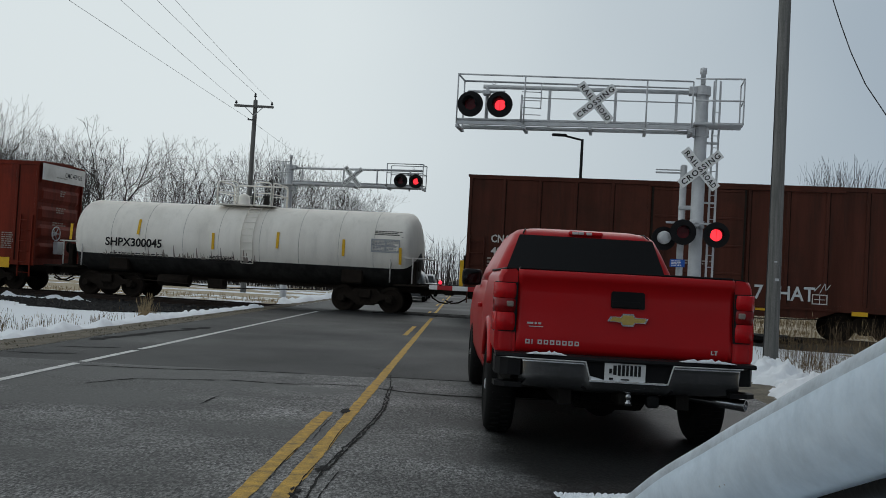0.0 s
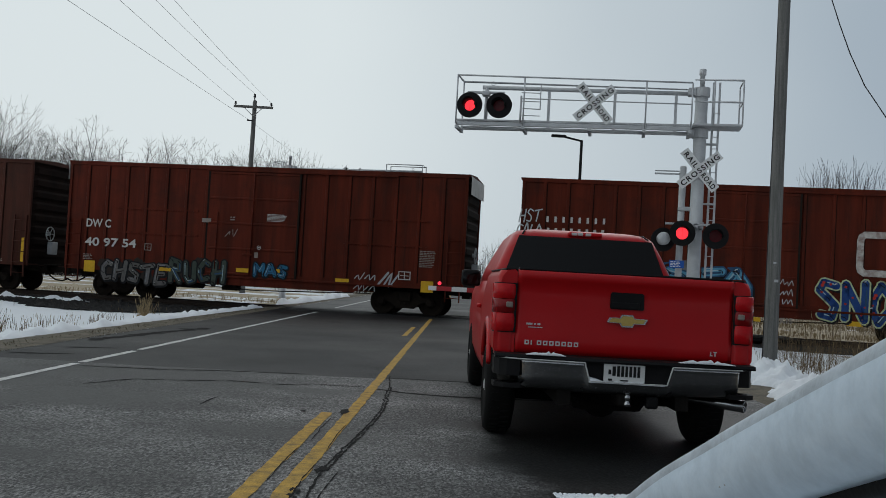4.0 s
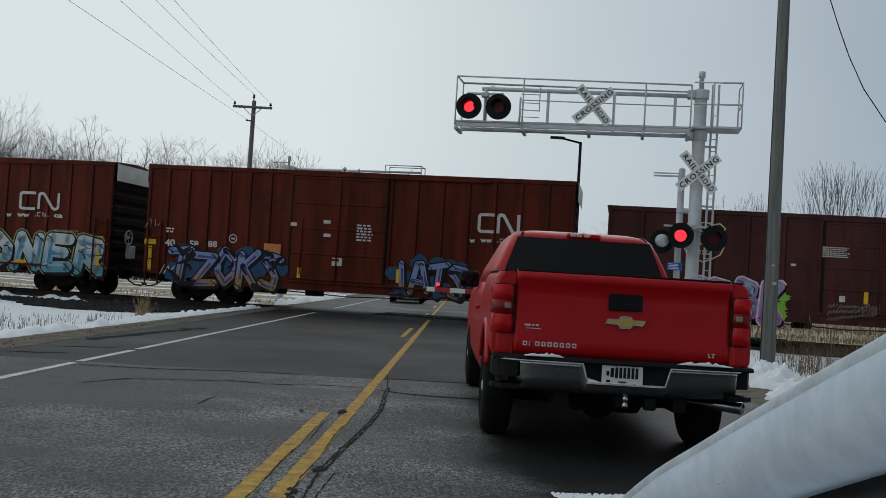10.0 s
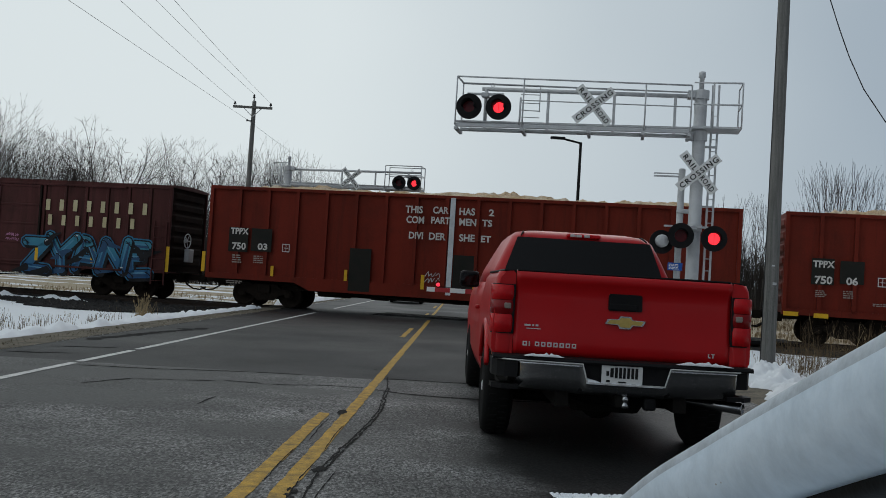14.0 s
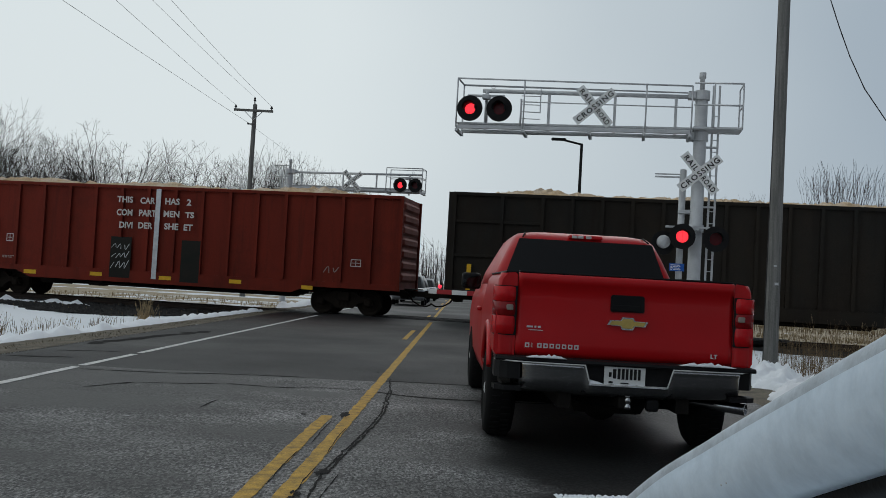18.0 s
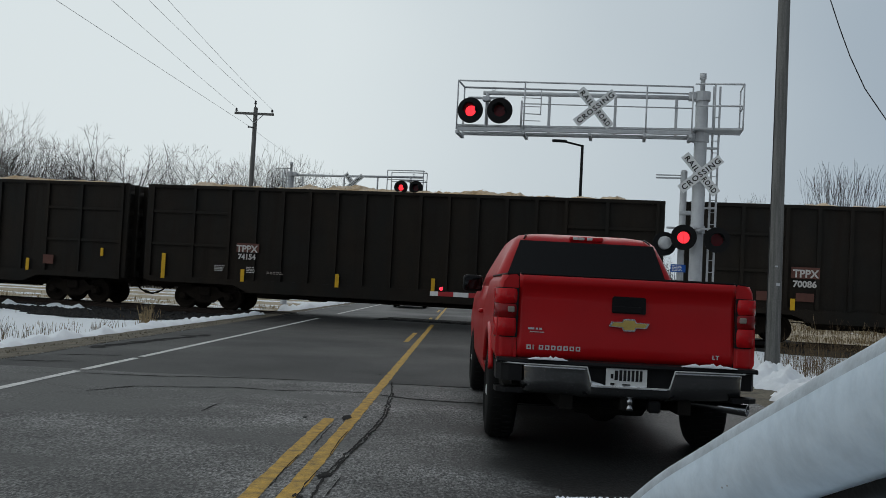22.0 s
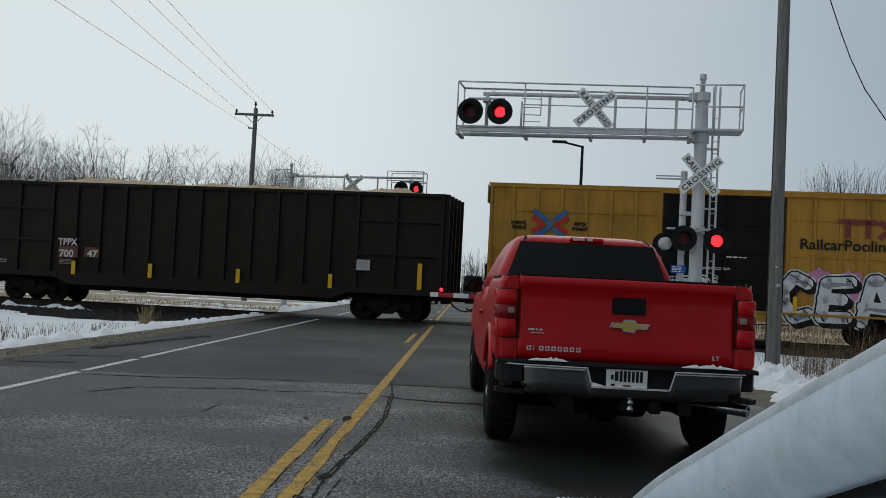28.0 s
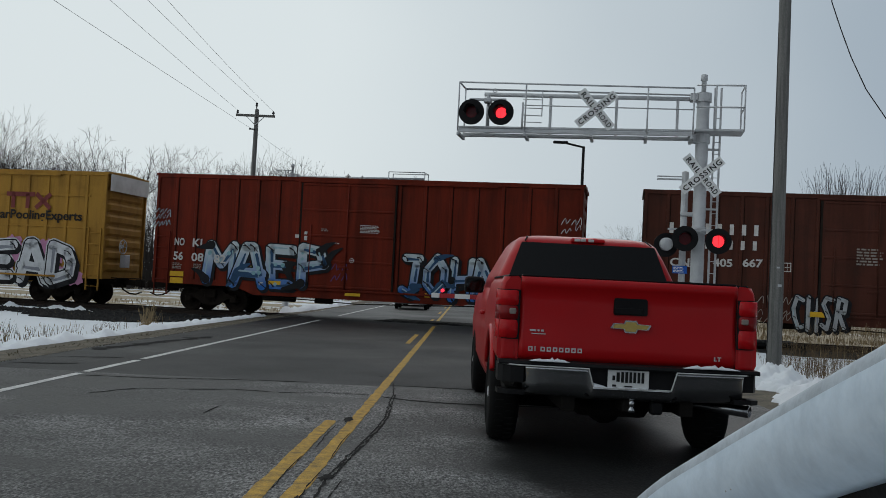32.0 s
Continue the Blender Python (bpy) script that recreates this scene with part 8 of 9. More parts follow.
def arrows(car, x, z, w, h):
    """Crossed bent arrows, one blue and one red."""
    y = face(car, x, z) - 0.001
    for mt, lines, dy in ((S_BLUE, [[(0.08, 0.95), (0.46, 0.62), (0.52, 0.5), (0.46, 0.38), (0.08, 0.05)], [(0.94, 0.95), (0.64, 0.66)], [(0.94, 0.05), (0.64, 0.34)]], 0.0),
                          (S_RED, [[(0.05, 0.74), (0.30, 0.54), (0.30, 0.46), (0.05, 0.26)], [(0.97, 0.74), (0.74, 0.55), (0.70, 0.5), (0.74, 0.45), (0.97, 0.26)]], -0.002)):
        g = Geo()
        for ln in lines:
            stroke(g, [(x + u * w, z + v * h) for u, v in ln], 0.068 * w, y + dy)
        part("emblem_stroke", g, mt, car[0], "crossed arrow emblem")


def smooth(pts, k=5):
    """A rounded line through the points."""
    out = []
    for i in range(len(pts) - 1):
        p0, p1, p2, p3 = pts[max(0, i - 1)], pts[i], pts[i + 1], pts[min(len(pts) - 1, i + 2)]
        for j in range(k):
            u = j / k
            out.append(tuple(0.5 * (2 * b + (c - a) * u + (2 * a - 5 * b + 4 * c - d) * u * u + (3 * b - a - 3 * c + d) * u ** 3) for a, b, c, d in zip(p0, p1, p2, p3)))
    return out + [pts[-1]]


def brush(g, pts, r, y, flare=0.0):
    """A thick line with round ends that swells towards its end."""
    v, n = [], len(pts)
    line = []
    for i, (a, b) in enumerate(pts):
        p, q = pts[max(0, i - 1)], pts[min(n - 1, i + 1)]
        l = math.hypot(q[0] - p[0], q[1] - p[1]) or 1e-6
        line.append((a, b, (q[0] - p[0]) / l, (q[1] - p[1]) / l, r * (1 + flare * (i / (n - 1) - 0.5))))
    a, b, dx, dz, w = line[0]
    row = [(a - dx * w * e, b - dz * w * e, dx, dz, w * f) for e, f in ((1.0, 0.15), (0.9, 0.45), (0.68, 0.75), (0.36, 0.94))] + line
    a, b, dx, dz, w = line[-1]
    row += [(a + dx * w * e, b + dz * w * e, dx, dz, w * f) for e, f in ((0.36, 0.94), (0.68, 0.75), (0.9, 0.45), (1.0, 0.15))]
    for a, b, dx, dz, w in row:
        v += [(a - dz * w, y, b + dx * w), (a + dz * w, y, b - dx * w)]
    return g.add(v, [(2 * i, 2 * i + 1, 2 * i + 3, 2 * i + 2) for i in range(len(row) - 1)])


# strokes of sprayed letters on a ten by ten grid, column then row
GLYPHS = {"A": "00 39 59 90|13 83", "B": "10 19 78 76 35|35 84 81 10", "C": "88 49 16 13 40 81", "D": "10 19 68 85 72 10", "E": "89 19 10 80|15 65", "G": "88 39 06 02 40 81 84 54", "H": "10 19|80 89|14 85",
          "I": "50 49", "L": "29 10 80", "J": "29 89|68 62 40 11", "K": "10 19|79 25 80", "M": "00 19 54 89 90", "N": "00 19 80 99", "O": "49 16 13 40 83 86 49", "P": "10 19 78 85 14", "R": "10 19 78 75 25 80",
          "S": "88 39 17 45 73 60 11", "T": "08 99|58 40", "U": "19 12 40 81 89", "Y": "09 44 99|44 50", "Z": "08 98 10 90", "W": "09 20 45 70 99"}


def fat_line(g, pts, r, y):
    """A thick angular line in one piece: a rounded disc at each joint, sharing its rim with the bars between."""
    base, n = len(g.v), len(pts)
    turns = [math.atan2(d - b, c - a) for (a, b), (c, d) in zip(pts, pts[1:])]
    v, f, rim = [], [], []
    for i, (a, b) in enumerate(pts):
        marks = {}
        for j in (i - 1, i):
            if 0 <= j < n - 1:
                marks[(j, 1)], marks[(j, -1)] = turns[j] + math.pi / 2, turns[j] - math.pi / 2
        spokes = sorted([(q % 6.28318, key) for key, q in marks.items()] + [((turns[min(i, n - 2)] + 0.3 + 0.785 * k) % 6.28318, None) for k in range(8)], key=lambda e: e[0])
        ids = {}
        for q, key in spokes:
            if key is not None:
                ids[key] = len(v)
            v.append((a + r * math.cos(q), y, b + r * math.sin(q)))
        f.append(tuple(range(len(v) - len(spokes), len(v))))
        rim.append(ids)
    for j in range(n - 1):
        f.append((rim[j][(j, 1)], rim[j][(j, -1)], rim[j + 1][(j, -1)], rim[j + 1][(j, 1)]))
    g.add(v, f)


def letter_blocks(car, n, material, x, z, w, h):
    """A spaced row of plain upright bars, one for each letter."""
    y, step = face(car, x + w / 2, z + h / 2), w / (n - 0.4)
    for i in range(n):
        a = x + step * i
        part("letter_bar", Geo().box(a, a + min(0.34 * step, 0.36 * h), y - 0.003, y, z + 0.06 * h, z + 0.94 * h), material, car[0])


def graffiti(car, forms, fill, edge, seed, x, z, w, h, rim=None, haze=None, fat=0.125, accent=None, depth=0.07, wild=0):
    """A row of fat interlocking letters with outline, cast block and inner lines, sprayed on the side."""
    rng, t, n = random.Random(seed), car[0], len(forms)
    step = w / n
    bold = fat * min(1.15 * step, h)
    if haze:
        g = Geo()
        y = face(car, x + w / 2, z + h / 2) - 0.001
        for k in range(int(9 * w / h)):
            a, b = x + w * rng.uniform(0.0, 1.0), z + h * rng.uniform(0.2, 0.92)
            q = 0.5 * h * rng.uniform(0.22, 0.4)
            low = 0.4 if haze is S_GREEN else 0.8
            pts = [(a + q * rng.uniform(low, 1.25) * 1.2 * math.cos(i * 0.285), y - 0.00005 * k, b + q * rng.uniform(low, 1.25) * math.sin(i * 0.285)) for i in range(22)]
            g.add(pts, [tuple(range(22))])
        tagged(part("graffiti_haze", g, haze, t), kind="stuff")
    for i, ch in enumerate(forms):
        cx, cz = x + step * (i + 0.5), z + h / 2 + rng.uniform(-0.04, 0.04) * h
        ww, hh, lean = step * (1 + 0.1 * wild) * rng.uniform(1.06, 1.16) - 2.0 * bold, h * rng.uniform(0.9, 1.0) - 2.2 * bold - 0.05, rng.uniform(-0.06, 0.14)
        y = face(car, cx, cz) - 0.005 - 0.006 * (i % 2)
        swell = rng.uniform(-0.1, 0.1)

        def put(u, v):
            u, v = u - 0.5 + rng.uniform(-0.05, 0.05), v - 0.5 + rng.uniform(-0.04, 0.04)
            return cx + u * ww * (1 + swell * v) + lean * v * hh, cz + v * hh

        lines = [[put(int(q[0]) / 9, int(q[1]) / 9) for q in ln.split()] for ln in GLYPHS[ch].split("|")]
        layers = [("graffiti_outline", edge, 0.05, 0.0, (0, 0)), ("graffiti_letter", fill, 0.0, -0.0012, (0, 0))]
        if depth:
            layers.insert(0, ("graffiti_block", S_BLACK, 0.045, 0.0012, (depth, -depth)))
        if rim is not None:
            layers.insert(0, ("graffiti_rim", rim, 0.10, 0.0024, (0, 0)))
        for name, mt, more, dy, (ox, oz) in layers:
            g = Geo()
            for k, ln in enumerate(lines):
                fat_line(g, [(p + ox, q + oz) for p, q in ln], bold + more, y + dy - 0.0001 * k)
            part(name, g, mt, t)
        # a shaded lower side and a pale upper side
        shade = {"spray_cream": S_GOLD, "spray_bone": S_GREY, "fade_dusk": S_VIOLET, "fade_cyan": S_SKY, "fade_candy": S_VIOLET, "spray_silver": S_GREY, "spray_ash": S_SOOT}.get(fill.name, S_NAVY)
        pale = {"spray_cream": S_WHITE, "spray_bone": S_WHITE, "spray_ash": S_GREY, "spray_moss": S_GREY, "fade_dusk": S_LILAC, "spray_blue": S_SKY, "fade_deep": S_SEA, "fade_reef": S_TEAL, "fade_lagoon": S_SKY}.get(fill.name, S_ICE)
        for name, mt, sg, width in (("graffiti_shade", shade, 1, 0.30), ("graffiti_light", pale, -1, 0.15)):
            g = Geo()
            for ln in lines:
                for (p, q), (m, o) in zip(ln, ln[1:]):
                    if rng.random() < (0.8 if wild else 0.45):
                        u0, u1 = rng.uniform(0, 0.3), rng.uniform(0.6, 1.0)
                        off = sg * 0.5 * bold
                        brush(g, [(p + (m - p) * u + off * (0.6 if abs(o - q) > abs(m - p) else 0.1), q + (o - q) * u - off * (0.1 if abs(o - q) > abs(m - p) else 0.6)) for u in (u0, (u0 + u1) / 2, u1)], bold * width, y - 0.0030 - 0.00004 * len(g.f), rng.uniform(-0.8, 0.8))
            if g.f:
                tagged(part(name, g, mt, t), kind="stuff")
        # thin inner cuts and a gleam
        g = Geo()
        for k in range(rng.randrange(3, 6) + 4 * wild):
            p, q = lines[0][rng.randrange(len(lines[0]))]
            brush(g, smooth([(p - 0.8 * bold, q + rng.uniform(0.1, 0.8) * bold), (p, q + 0.1 * bold), (p + rng.uniform(0.2, 0.9) * bold, q - rng.uniform(0.3, 0.9) * bold)]), max(0.012, bold * 0.09), y - 0.0042 - 0.00004 * len(g.f))
        tagged(part("graffiti_cut", g, S_BLACK, t), kind="stuff")
        if wild:
            # spikes and arrows that tie the letters together
            g = Geo()
            for k in range(3 * wild):
                p, q = lines[-1][rng.randrange(len(lines[-1]))]
                s0, s1 = rng.choice((-1, 1)) * rng.uniform(0.3, 0.7) * step, rng.uniform(-0.35, 0.35) * h
                top = max(z + 0.06, min(z + h, q + s1))
                brush(g, [(p, q), (p + 0.5 * s0, q + 0.7 * (top - q)), (p + s0, top)], bold * 0.55, y - 0.0034 - 0.0001 * k, -1.3)
            tagged(part("graffiti_spike", g, rng.choice((S_BLACK, edge, S_NAVY)), t), kind="stuff")
        if accent is not None:
            g = Geo()
            for k in range(5):
                ln = lines[rng.randrange(len(lines))]
                (p, q), (m, o) = rng.choice(list(zip(ln, ln[1:])))
                u, r = rng.random(), bold * rng.uniform(0.25, 0.5)
                g.add([(p + (m - p) * u + r * math.cos(0.7 * j), y - 0.0046 - 0.00005 * k, q + (o - q) * u + r * math.sin(0.7 * j)) for j in range(9)], [tuple(range(9))])
            tagged(part("graffiti_dot", g, accent, t), kind="stuff")
        p, q = lines[0][rng.randrange(len(lines[0]))]
        part("graffiti_highlight", brush(Geo(), [(p - 0.5 * bold, q + 0.3 * bold), (p - 0.3 * bold, q + 0.55 * bold), (p + 0.1 * bold, q + 0.6 * bold)], bold * 0.13, y - 0.0052), S_WHITE, t)


def scrawl(car, n, material, seed, x, z, w, h):
    """Quick thin tags: n lines of running zigzag loops."""
    rng, g = random.Random(seed), Geo()
    y = face(car, x + w / 2, z + h / 2) - 0.002
    step = h / n
    for i in range(n):
        k = max(5, int(w / step * 4))
        tilt, low = rng.uniform(-0.08, 0.2), z + h - step * (i + 0.9)
        pts = [(x + w * j / k + (0.12 * step if j % 2 else -0.05 * step) * rng.uniform(0.3, 1.6), low + tilt * w * j / k + step * (rng.uniform(0.5, 0.85) if j % 2 else rng.uniform(0.0, 0.25))) for j in range(k + 1)]
        cut = rng.randrange(2, k - 1)
        for run_pts in (pts[:cut], pts[cut:]):
            if len(run_pts) > 1:
                brush(g, smooth(run_pts, 3), max(0.010, 0.035 * step) * rng.uniform(0.8, 1.15), y - 0.0001 * i)
    tagged(part("tag_scrawl", g, material, car[0]), kind="stuff")


def tag(car, text, material, seed, x, z, w, h):
    """A word sprayed by hand in thin slanted letters."""
    rng, cell = random.Random(seed), w / len(text)
    y = face(car, x + w / 2, z + h / 2) - 0.002
    for j, ch in enumerate(text):
        g = Geo()
        for ln in GLYPHS[ch].split("|"):
            brush(g, smooth([(x + cell * j + (0.85 * cell * int(q[0]) + 0.25 * cell * int(q[1])) / 9 + rng.uniform(-0.05, 0.05) * cell, z + 0.06 * h * j / len(text) + h * int(q[1]) / 9 + rng.uniform(-0.04, 0.04) * h) for q in ln.split()], 3), max(0.014, 0.055 * h), y - 0.0002 * (j % 3))
        part("tag_letter", g, material, car[0])


# ---- lettering, reflectors and graffiti: x, z, width, height on each car's side ----

CAR = CARS['c']
lettering(CAR, 'CNA', LETTER_WHITE, -6.94, 2.71, 0.68, 0.29)
lettering(CAR, '406', LETTER_WHITE, -6.92, 2.28, 0.58, 0.29)
lettering(CAR, '229', LETTER_WHITE, -5.74, 2.3, 0.59, 0.28)
small_print(CAR, 4, LETTER_DIM, -7.04, 1.22, 0.6, 0.99)
small_print(CAR, 2, LETTER_DIM, -5.83, 1.96, 0.42, 0.24)
boxed(CAR, LETTER_WHITE, -3.27, 2.32, 0.27, 0.26)
small_print(CAR, 2, LETTER_DIM, -3.58, 2.08, 0.82, 0.13)
graffiti(CAR, 'BJERN', S_CREAM, S_BLACK, 11, -6.08, 0.6, 4.76, 1.46, fat=0.145)
lettering(CAR, '71 HAT', S_WHITE, 1.87, 1.27, 1.9, 0.52)
scrawl(CAR, 1, S_WHITE, 5, 3.79, 1.5, 0.44, 0.37)
reflector(CAR, -7.98, 1.09, 0.13, 0.93)
reflector(CAR, -5.63, 0.88, 0.46, 0.11)
reflector(CAR, -2.44, 0.89, 0.48, 0.1)
reflector(CAR, 1.94, 0.89, 0.44, 0.1)
graffiti(CAR, 'S', S_BLUE, S_TEAL, 3, -1.05, 1.21, 0.87, 0.55)
small_print(CAR, 2, LETTER_DIM, -0.83, 2.28, 1.59, 0.17)
ringed(CAR, LETTER_DIM, -0.08, 2.55, 0.16, 0.14)
small_print(CAR, 3, LETTER_DIM, 0.94, 1.5, 0.42, 0.29)
patch(CAR, LETTER_DIM, -0.24, 1.75, 0.17, 0.2)
small_print(CAR, 1, LETTER_DIM, -7, 1.14, 0.78, 0.11)
boxed(CAR, LETTER_WHITE, 3.7, 1.18, 0.48, 0.33)
reflector(CAR, 4.94, 0.87, 0.49, 0.14)
reflector(CAR, 7.51, 1.11, 0.15, 0.92)
small_print(CAR, 3, LETTER_DIM, 6.02, 0.8, 0.74, 0.43)

CAR = CARS['d']
lettering(CAR, 'DW C', LETTER_WHITE, -6.86, 2.59, 1.01, 0.33)
lettering(CAR, '40 97 54', LETTER_WHITE, -6.85, 1.88, 2.1, 0.34)
boxed(CAR, LETTER_DIM, -4.42, 1.8, 0.28, 0.26)
graffiti(CAR, 'CHSTE', S_ASH, S_BLACK, 21, -6.15, 0.50, 2.75, 0.92, haze=S_SOOT, depth=0.03)
graffiti(CAR, 'RUCH', S_FERN, S_BLACK, 22, -3.4, 0.62, 2.3, 1.0, haze=S_SOOT, depth=0.02)
patch(CAR, REFLECT_YELLOW, -6.83, 0.89, 0.44, 0.42)
reflector(CAR, -3.82, 1.07, 0.51, 0.13)
reflector(CAR, -0.72, 1.19, 0.49, 0.15)
reflector(CAR, 0.46, 1.25, 0.5, 0.13)
small_print(CAR, 3, LETTER_WHITE, 0.35, 3.08, 0.74, 0.28)
small_print(CAR, 2, LETTER_DIM, -1.07, 3.05, 0.24, 0.17)
scrawl(CAR, 1, LETTER_DIM, 9, -1.21, 2.42, 0.41, 0.38)
ringed(CAR, LETTER_WHITE, 0.02, 2.04, 0.16, 0.15)
patch(CAR, LETTER_DIM, -0.06, 1.74, 0.13, 0.2)
graffiti(CAR, 'MAS', S_SEA, S_BLACK, 23, -0.04, 1.0, 1.3, 0.6, depth=0.02)
patch(CAR, LETTER_DIM, -2.17, 2.95, 0.35, 0.15)
small_print(CAR, 2, LETTER_DIM, -6.89, 1.35, 0.42, 0.22)
reflector(CAR, 3.03, 1.05, 0.5, 0.12)
scrawl(CAR, 2, S_WHITE, 12, 3.75, 0.73, 0.75, 0.74)
boxed(CAR, LETTER_WHITE, 5.33, 1.25, 0.44, 0.3)
patch(CAR, REFLECT_YELLOW, 6.16, 0.85, 0.44, 0.4)
small_print(CAR, 5, LETTER_DIM, 6.06, 1.72, 0.58, 0.6)
scrawl(CAR, 1, S_SILVER, 14, 4.68, 0.77, 0.47, 1.01)

CAR = CARS['e']
letter_blocks(CAR, 8, LETTER_WHITE, -6.95, 3.51, 2.08, 0.22)
letter_blocks(CAR, 8, LETTER_WHITE, -6.92, 3.08, 2.01, 0.26)
small_print(CAR, 1, LETTER_WHITE, -6.91, 2.43, 0.42, 0.29)
lettering(CAR, '406', LETTER_WHITE, -6.17, 2.44, 0.61, 0.29)
lettering(CAR, '5 3', LETTER_WHITE, -5.35, 2.46, 0.62, 0.27)
tag(CAR, 'HST', S_WHITE, 31, -7.9, 3.50, 0.75, 0.42)
tag(CAR, 'GALO', S_WHITE, 131, -7.95, 2.98, 0.85, 0.42)
tag(CAR, 'IS', S_WHITE, 231, -7.8, 2.5, 0.4, 0.38)
scrawl(CAR, 1, S_WHITE, 32, -7.73, 1.56, 0.38, 0.39)
reflector(CAR, -7.87, 1.39, 0.14, 0.84)
patch(CAR, REFLECT_YELLOW, -7.83, 1.04, 0.46, 0.2)
reflector(CAR, -6.16, 0.88, 0.61, 0.14)
reflector(CAR, -3.71, 0.54, 0.5, 0.14)
reflector(CAR, -0.29, 0.55, 0.52, 0.14)
graffiti(CAR, 'GIB', F_TIDE, S_NAVY, 33, -4.68, 0.57, 2.69, 1.77, haze=S_ASH, wild=1)
graffiti(CAR, 'EO', F_TIDE, S_NAVY, 34, -1.92, 0.55, 1.77, 1.71, wild=1)
scrawl(CAR, 3, S_WHITE, 35, 0.37, 1.13, 0.84, 0.84)
small_print(CAR, 6, LETTER_DIM, -5.33, 1.23, 0.62, 1.1)
small_print(CAR, 5, LETTER_DIM, -6.99, 1.21, 0.63, 0.92)
patch(CAR, LETTER_WHITE, -1.64, 2.96, 0.21, 0.1)
lettering(CAR, '2K15', LETTER_DIM, 0.72, 0.54, 0.51, 0.2)
scrawl(CAR, 2, LETTER_DIM, 36, -6.15, 1.25, 0.55, 0.91)
emblem(CAR, 'C', S_WORN, 3.12, 2.21, 1.44, 1.46)
emblem(CAR, 'N', S_WORN, 4.76, 2.27, 2.15, 1.42)
tag(CAR, 'RUSKA', S_WHITE, 37, 6.98, 2.86, 0.8, 0.36)
graffiti(CAR, 'SNO', S_ROYAL, S_STRAW, 38, 1.92, 0.63, 2.42, 1.5, accent=S_RED)
graffiti(CAR, 'UT', S_ROYAL, S_STRAW, 39, 4.24, 0.68, 2.81, 1.48, accent=S_RED)
reflector(CAR, 7.51, 1.35, 0.14, 0.95)
patch(CAR, REFLECT_YELLOW, 7.04, 1.11, 0.45, 0.19)
reflector(CAR, 5.36, 0.95, 0.49, 0.15)
reflector(CAR, 2.91, 0.58, 0.51, 0.16)

CAR = CARS['f']
small_print(CAR, 1, LETTER_WHITE, -7, 2.49, 0.39, 0.24)
lettering(CAR, '40', LETTER_WHITE, -7.01, 2, 0.39, 0.32)
lettering(CAR, '59', LETTER_WHITE, -6.08, 2.03, 0.38, 0.3)
lettering(CAR, '38', LETTER_WHITE, -5.4, 2.06, 0.39, 0.29)
ringed(CAR, LETTER_WHITE, -4.54, 2.22, 0.34, 0.32)
graffiti(CAR, 'NAZ', F_DEEP, S_BLACK, 41, -7.53, 0.61, 2.58, 1.45, haze=S_SOOT, fat=0.11, accent=S_LILAC, wild=2)
graffiti(CAR, 'RIES', F_REEF, S_BLACK, 43, -5.3, 0.73, 2.4, 1.42, fat=0.12, accent=S_MINT, wild=2)
graffiti(CAR, 'KEZE', F_DEEP, S_BLACK, 42, -3.6, 0.74, 2.5, 1.40, haze=S_SOOT, fat=0.11, accent=S_TEAL, wild=2)
scrawl(CAR, 1, S_ASH, 44, -7.5, 1.9, 6.29, 0.35)
patch(CAR, REFLECT_YELLOW, -7.84, 2.08, 0.41, 0.17)
reflector(CAR, -7.71, 1.06, 0.14, 0.96)
reflector(CAR, -4.68, 0.99, 0.55, 0.16)
reflector(CAR, -2.38, 0.96, 0.47, 0.15)
reflector(CAR, 0.03, 1.12, 0.45, 0.13)
small_print(CAR, 4, LETTER_WHITE, 0.19, 2.54, 0.71, 0.66)
patch(CAR, LETTER_WHITE, -2.31, 2.94, 0.37, 0.13)
patch(CAR, LETTER_WHITE, -2.3, 2.66, 0.32, 0.12)
small_print(CAR, 3, LETTER_DIM, -1.38, 2.7, 0.24, 0.51)
ringed(CAR, LETTER_WHITE, -0.26, 1.99, 0.18, 0.16)
patch(CAR, LETTER_WHITE, -0.54, 1.71, 0.18, 0.25)
small_print(CAR, 3, LETTER_DIM, 0.28, 1.59, 0.49, 0.32)
scrawl(CAR, 1, LETTER_DIM, 45, -1.11, 1.26, 0.72, 0.51)
scrawl(CAR, 1, LETTER_DIM, 46, -7.04, 3.02, 0.49, 0.4)
emblem(CAR, 'C', LETTER_WHITE, 3.93, 3.07, 0.71, 0.71)
emblem(CAR, 'N', LETTER_WHITE, 4.71, 3.09, 0.92, 0.69)
lettering(CAR, 'w', LETTER_WHITE, 3.43, 2.78, 0.24, 0.19)
lettering(CAR, 'ww', LETTER_WHITE, 3.9, 2.8, 0.53, 0.2)
emblem(CAR, 'C', LETTER_WHITE, 4.72, 2.84, 0.16, 0.16)
emblem(CAR, 'N', LETTER_WHITE, 4.93, 2.84, 0.16, 0.16)
patch(CAR, LETTER_WHITE, 4.63, 2.84, 0.035, 0.035)
patch(CAR, LETTER_WHITE, 5.17, 2.84, 0.035, 0.035)
lettering(CAR, 'ca', LETTER_WHITE, 5.43, 2.84, 0.37, 0.19)
patch(CAR, REFLECT_YELLOW, 7.09, 2.04, 0.44, 0.19)
reflector(CAR, 7.27, 1.06, 0.15, 0.91)
reflector(CAR, 3.93, 1, 0.48, 0.16)
small_print(CAR, 3, LETTER_DIM, 5.48, 2.16, 1.25, 0.24)
graffiti(CAR, 'SONER', F_SURF, S_BLACK, 47, 1.2, 0.62, 6.49, 1.67, rim=S_LIME, fat=0.14)

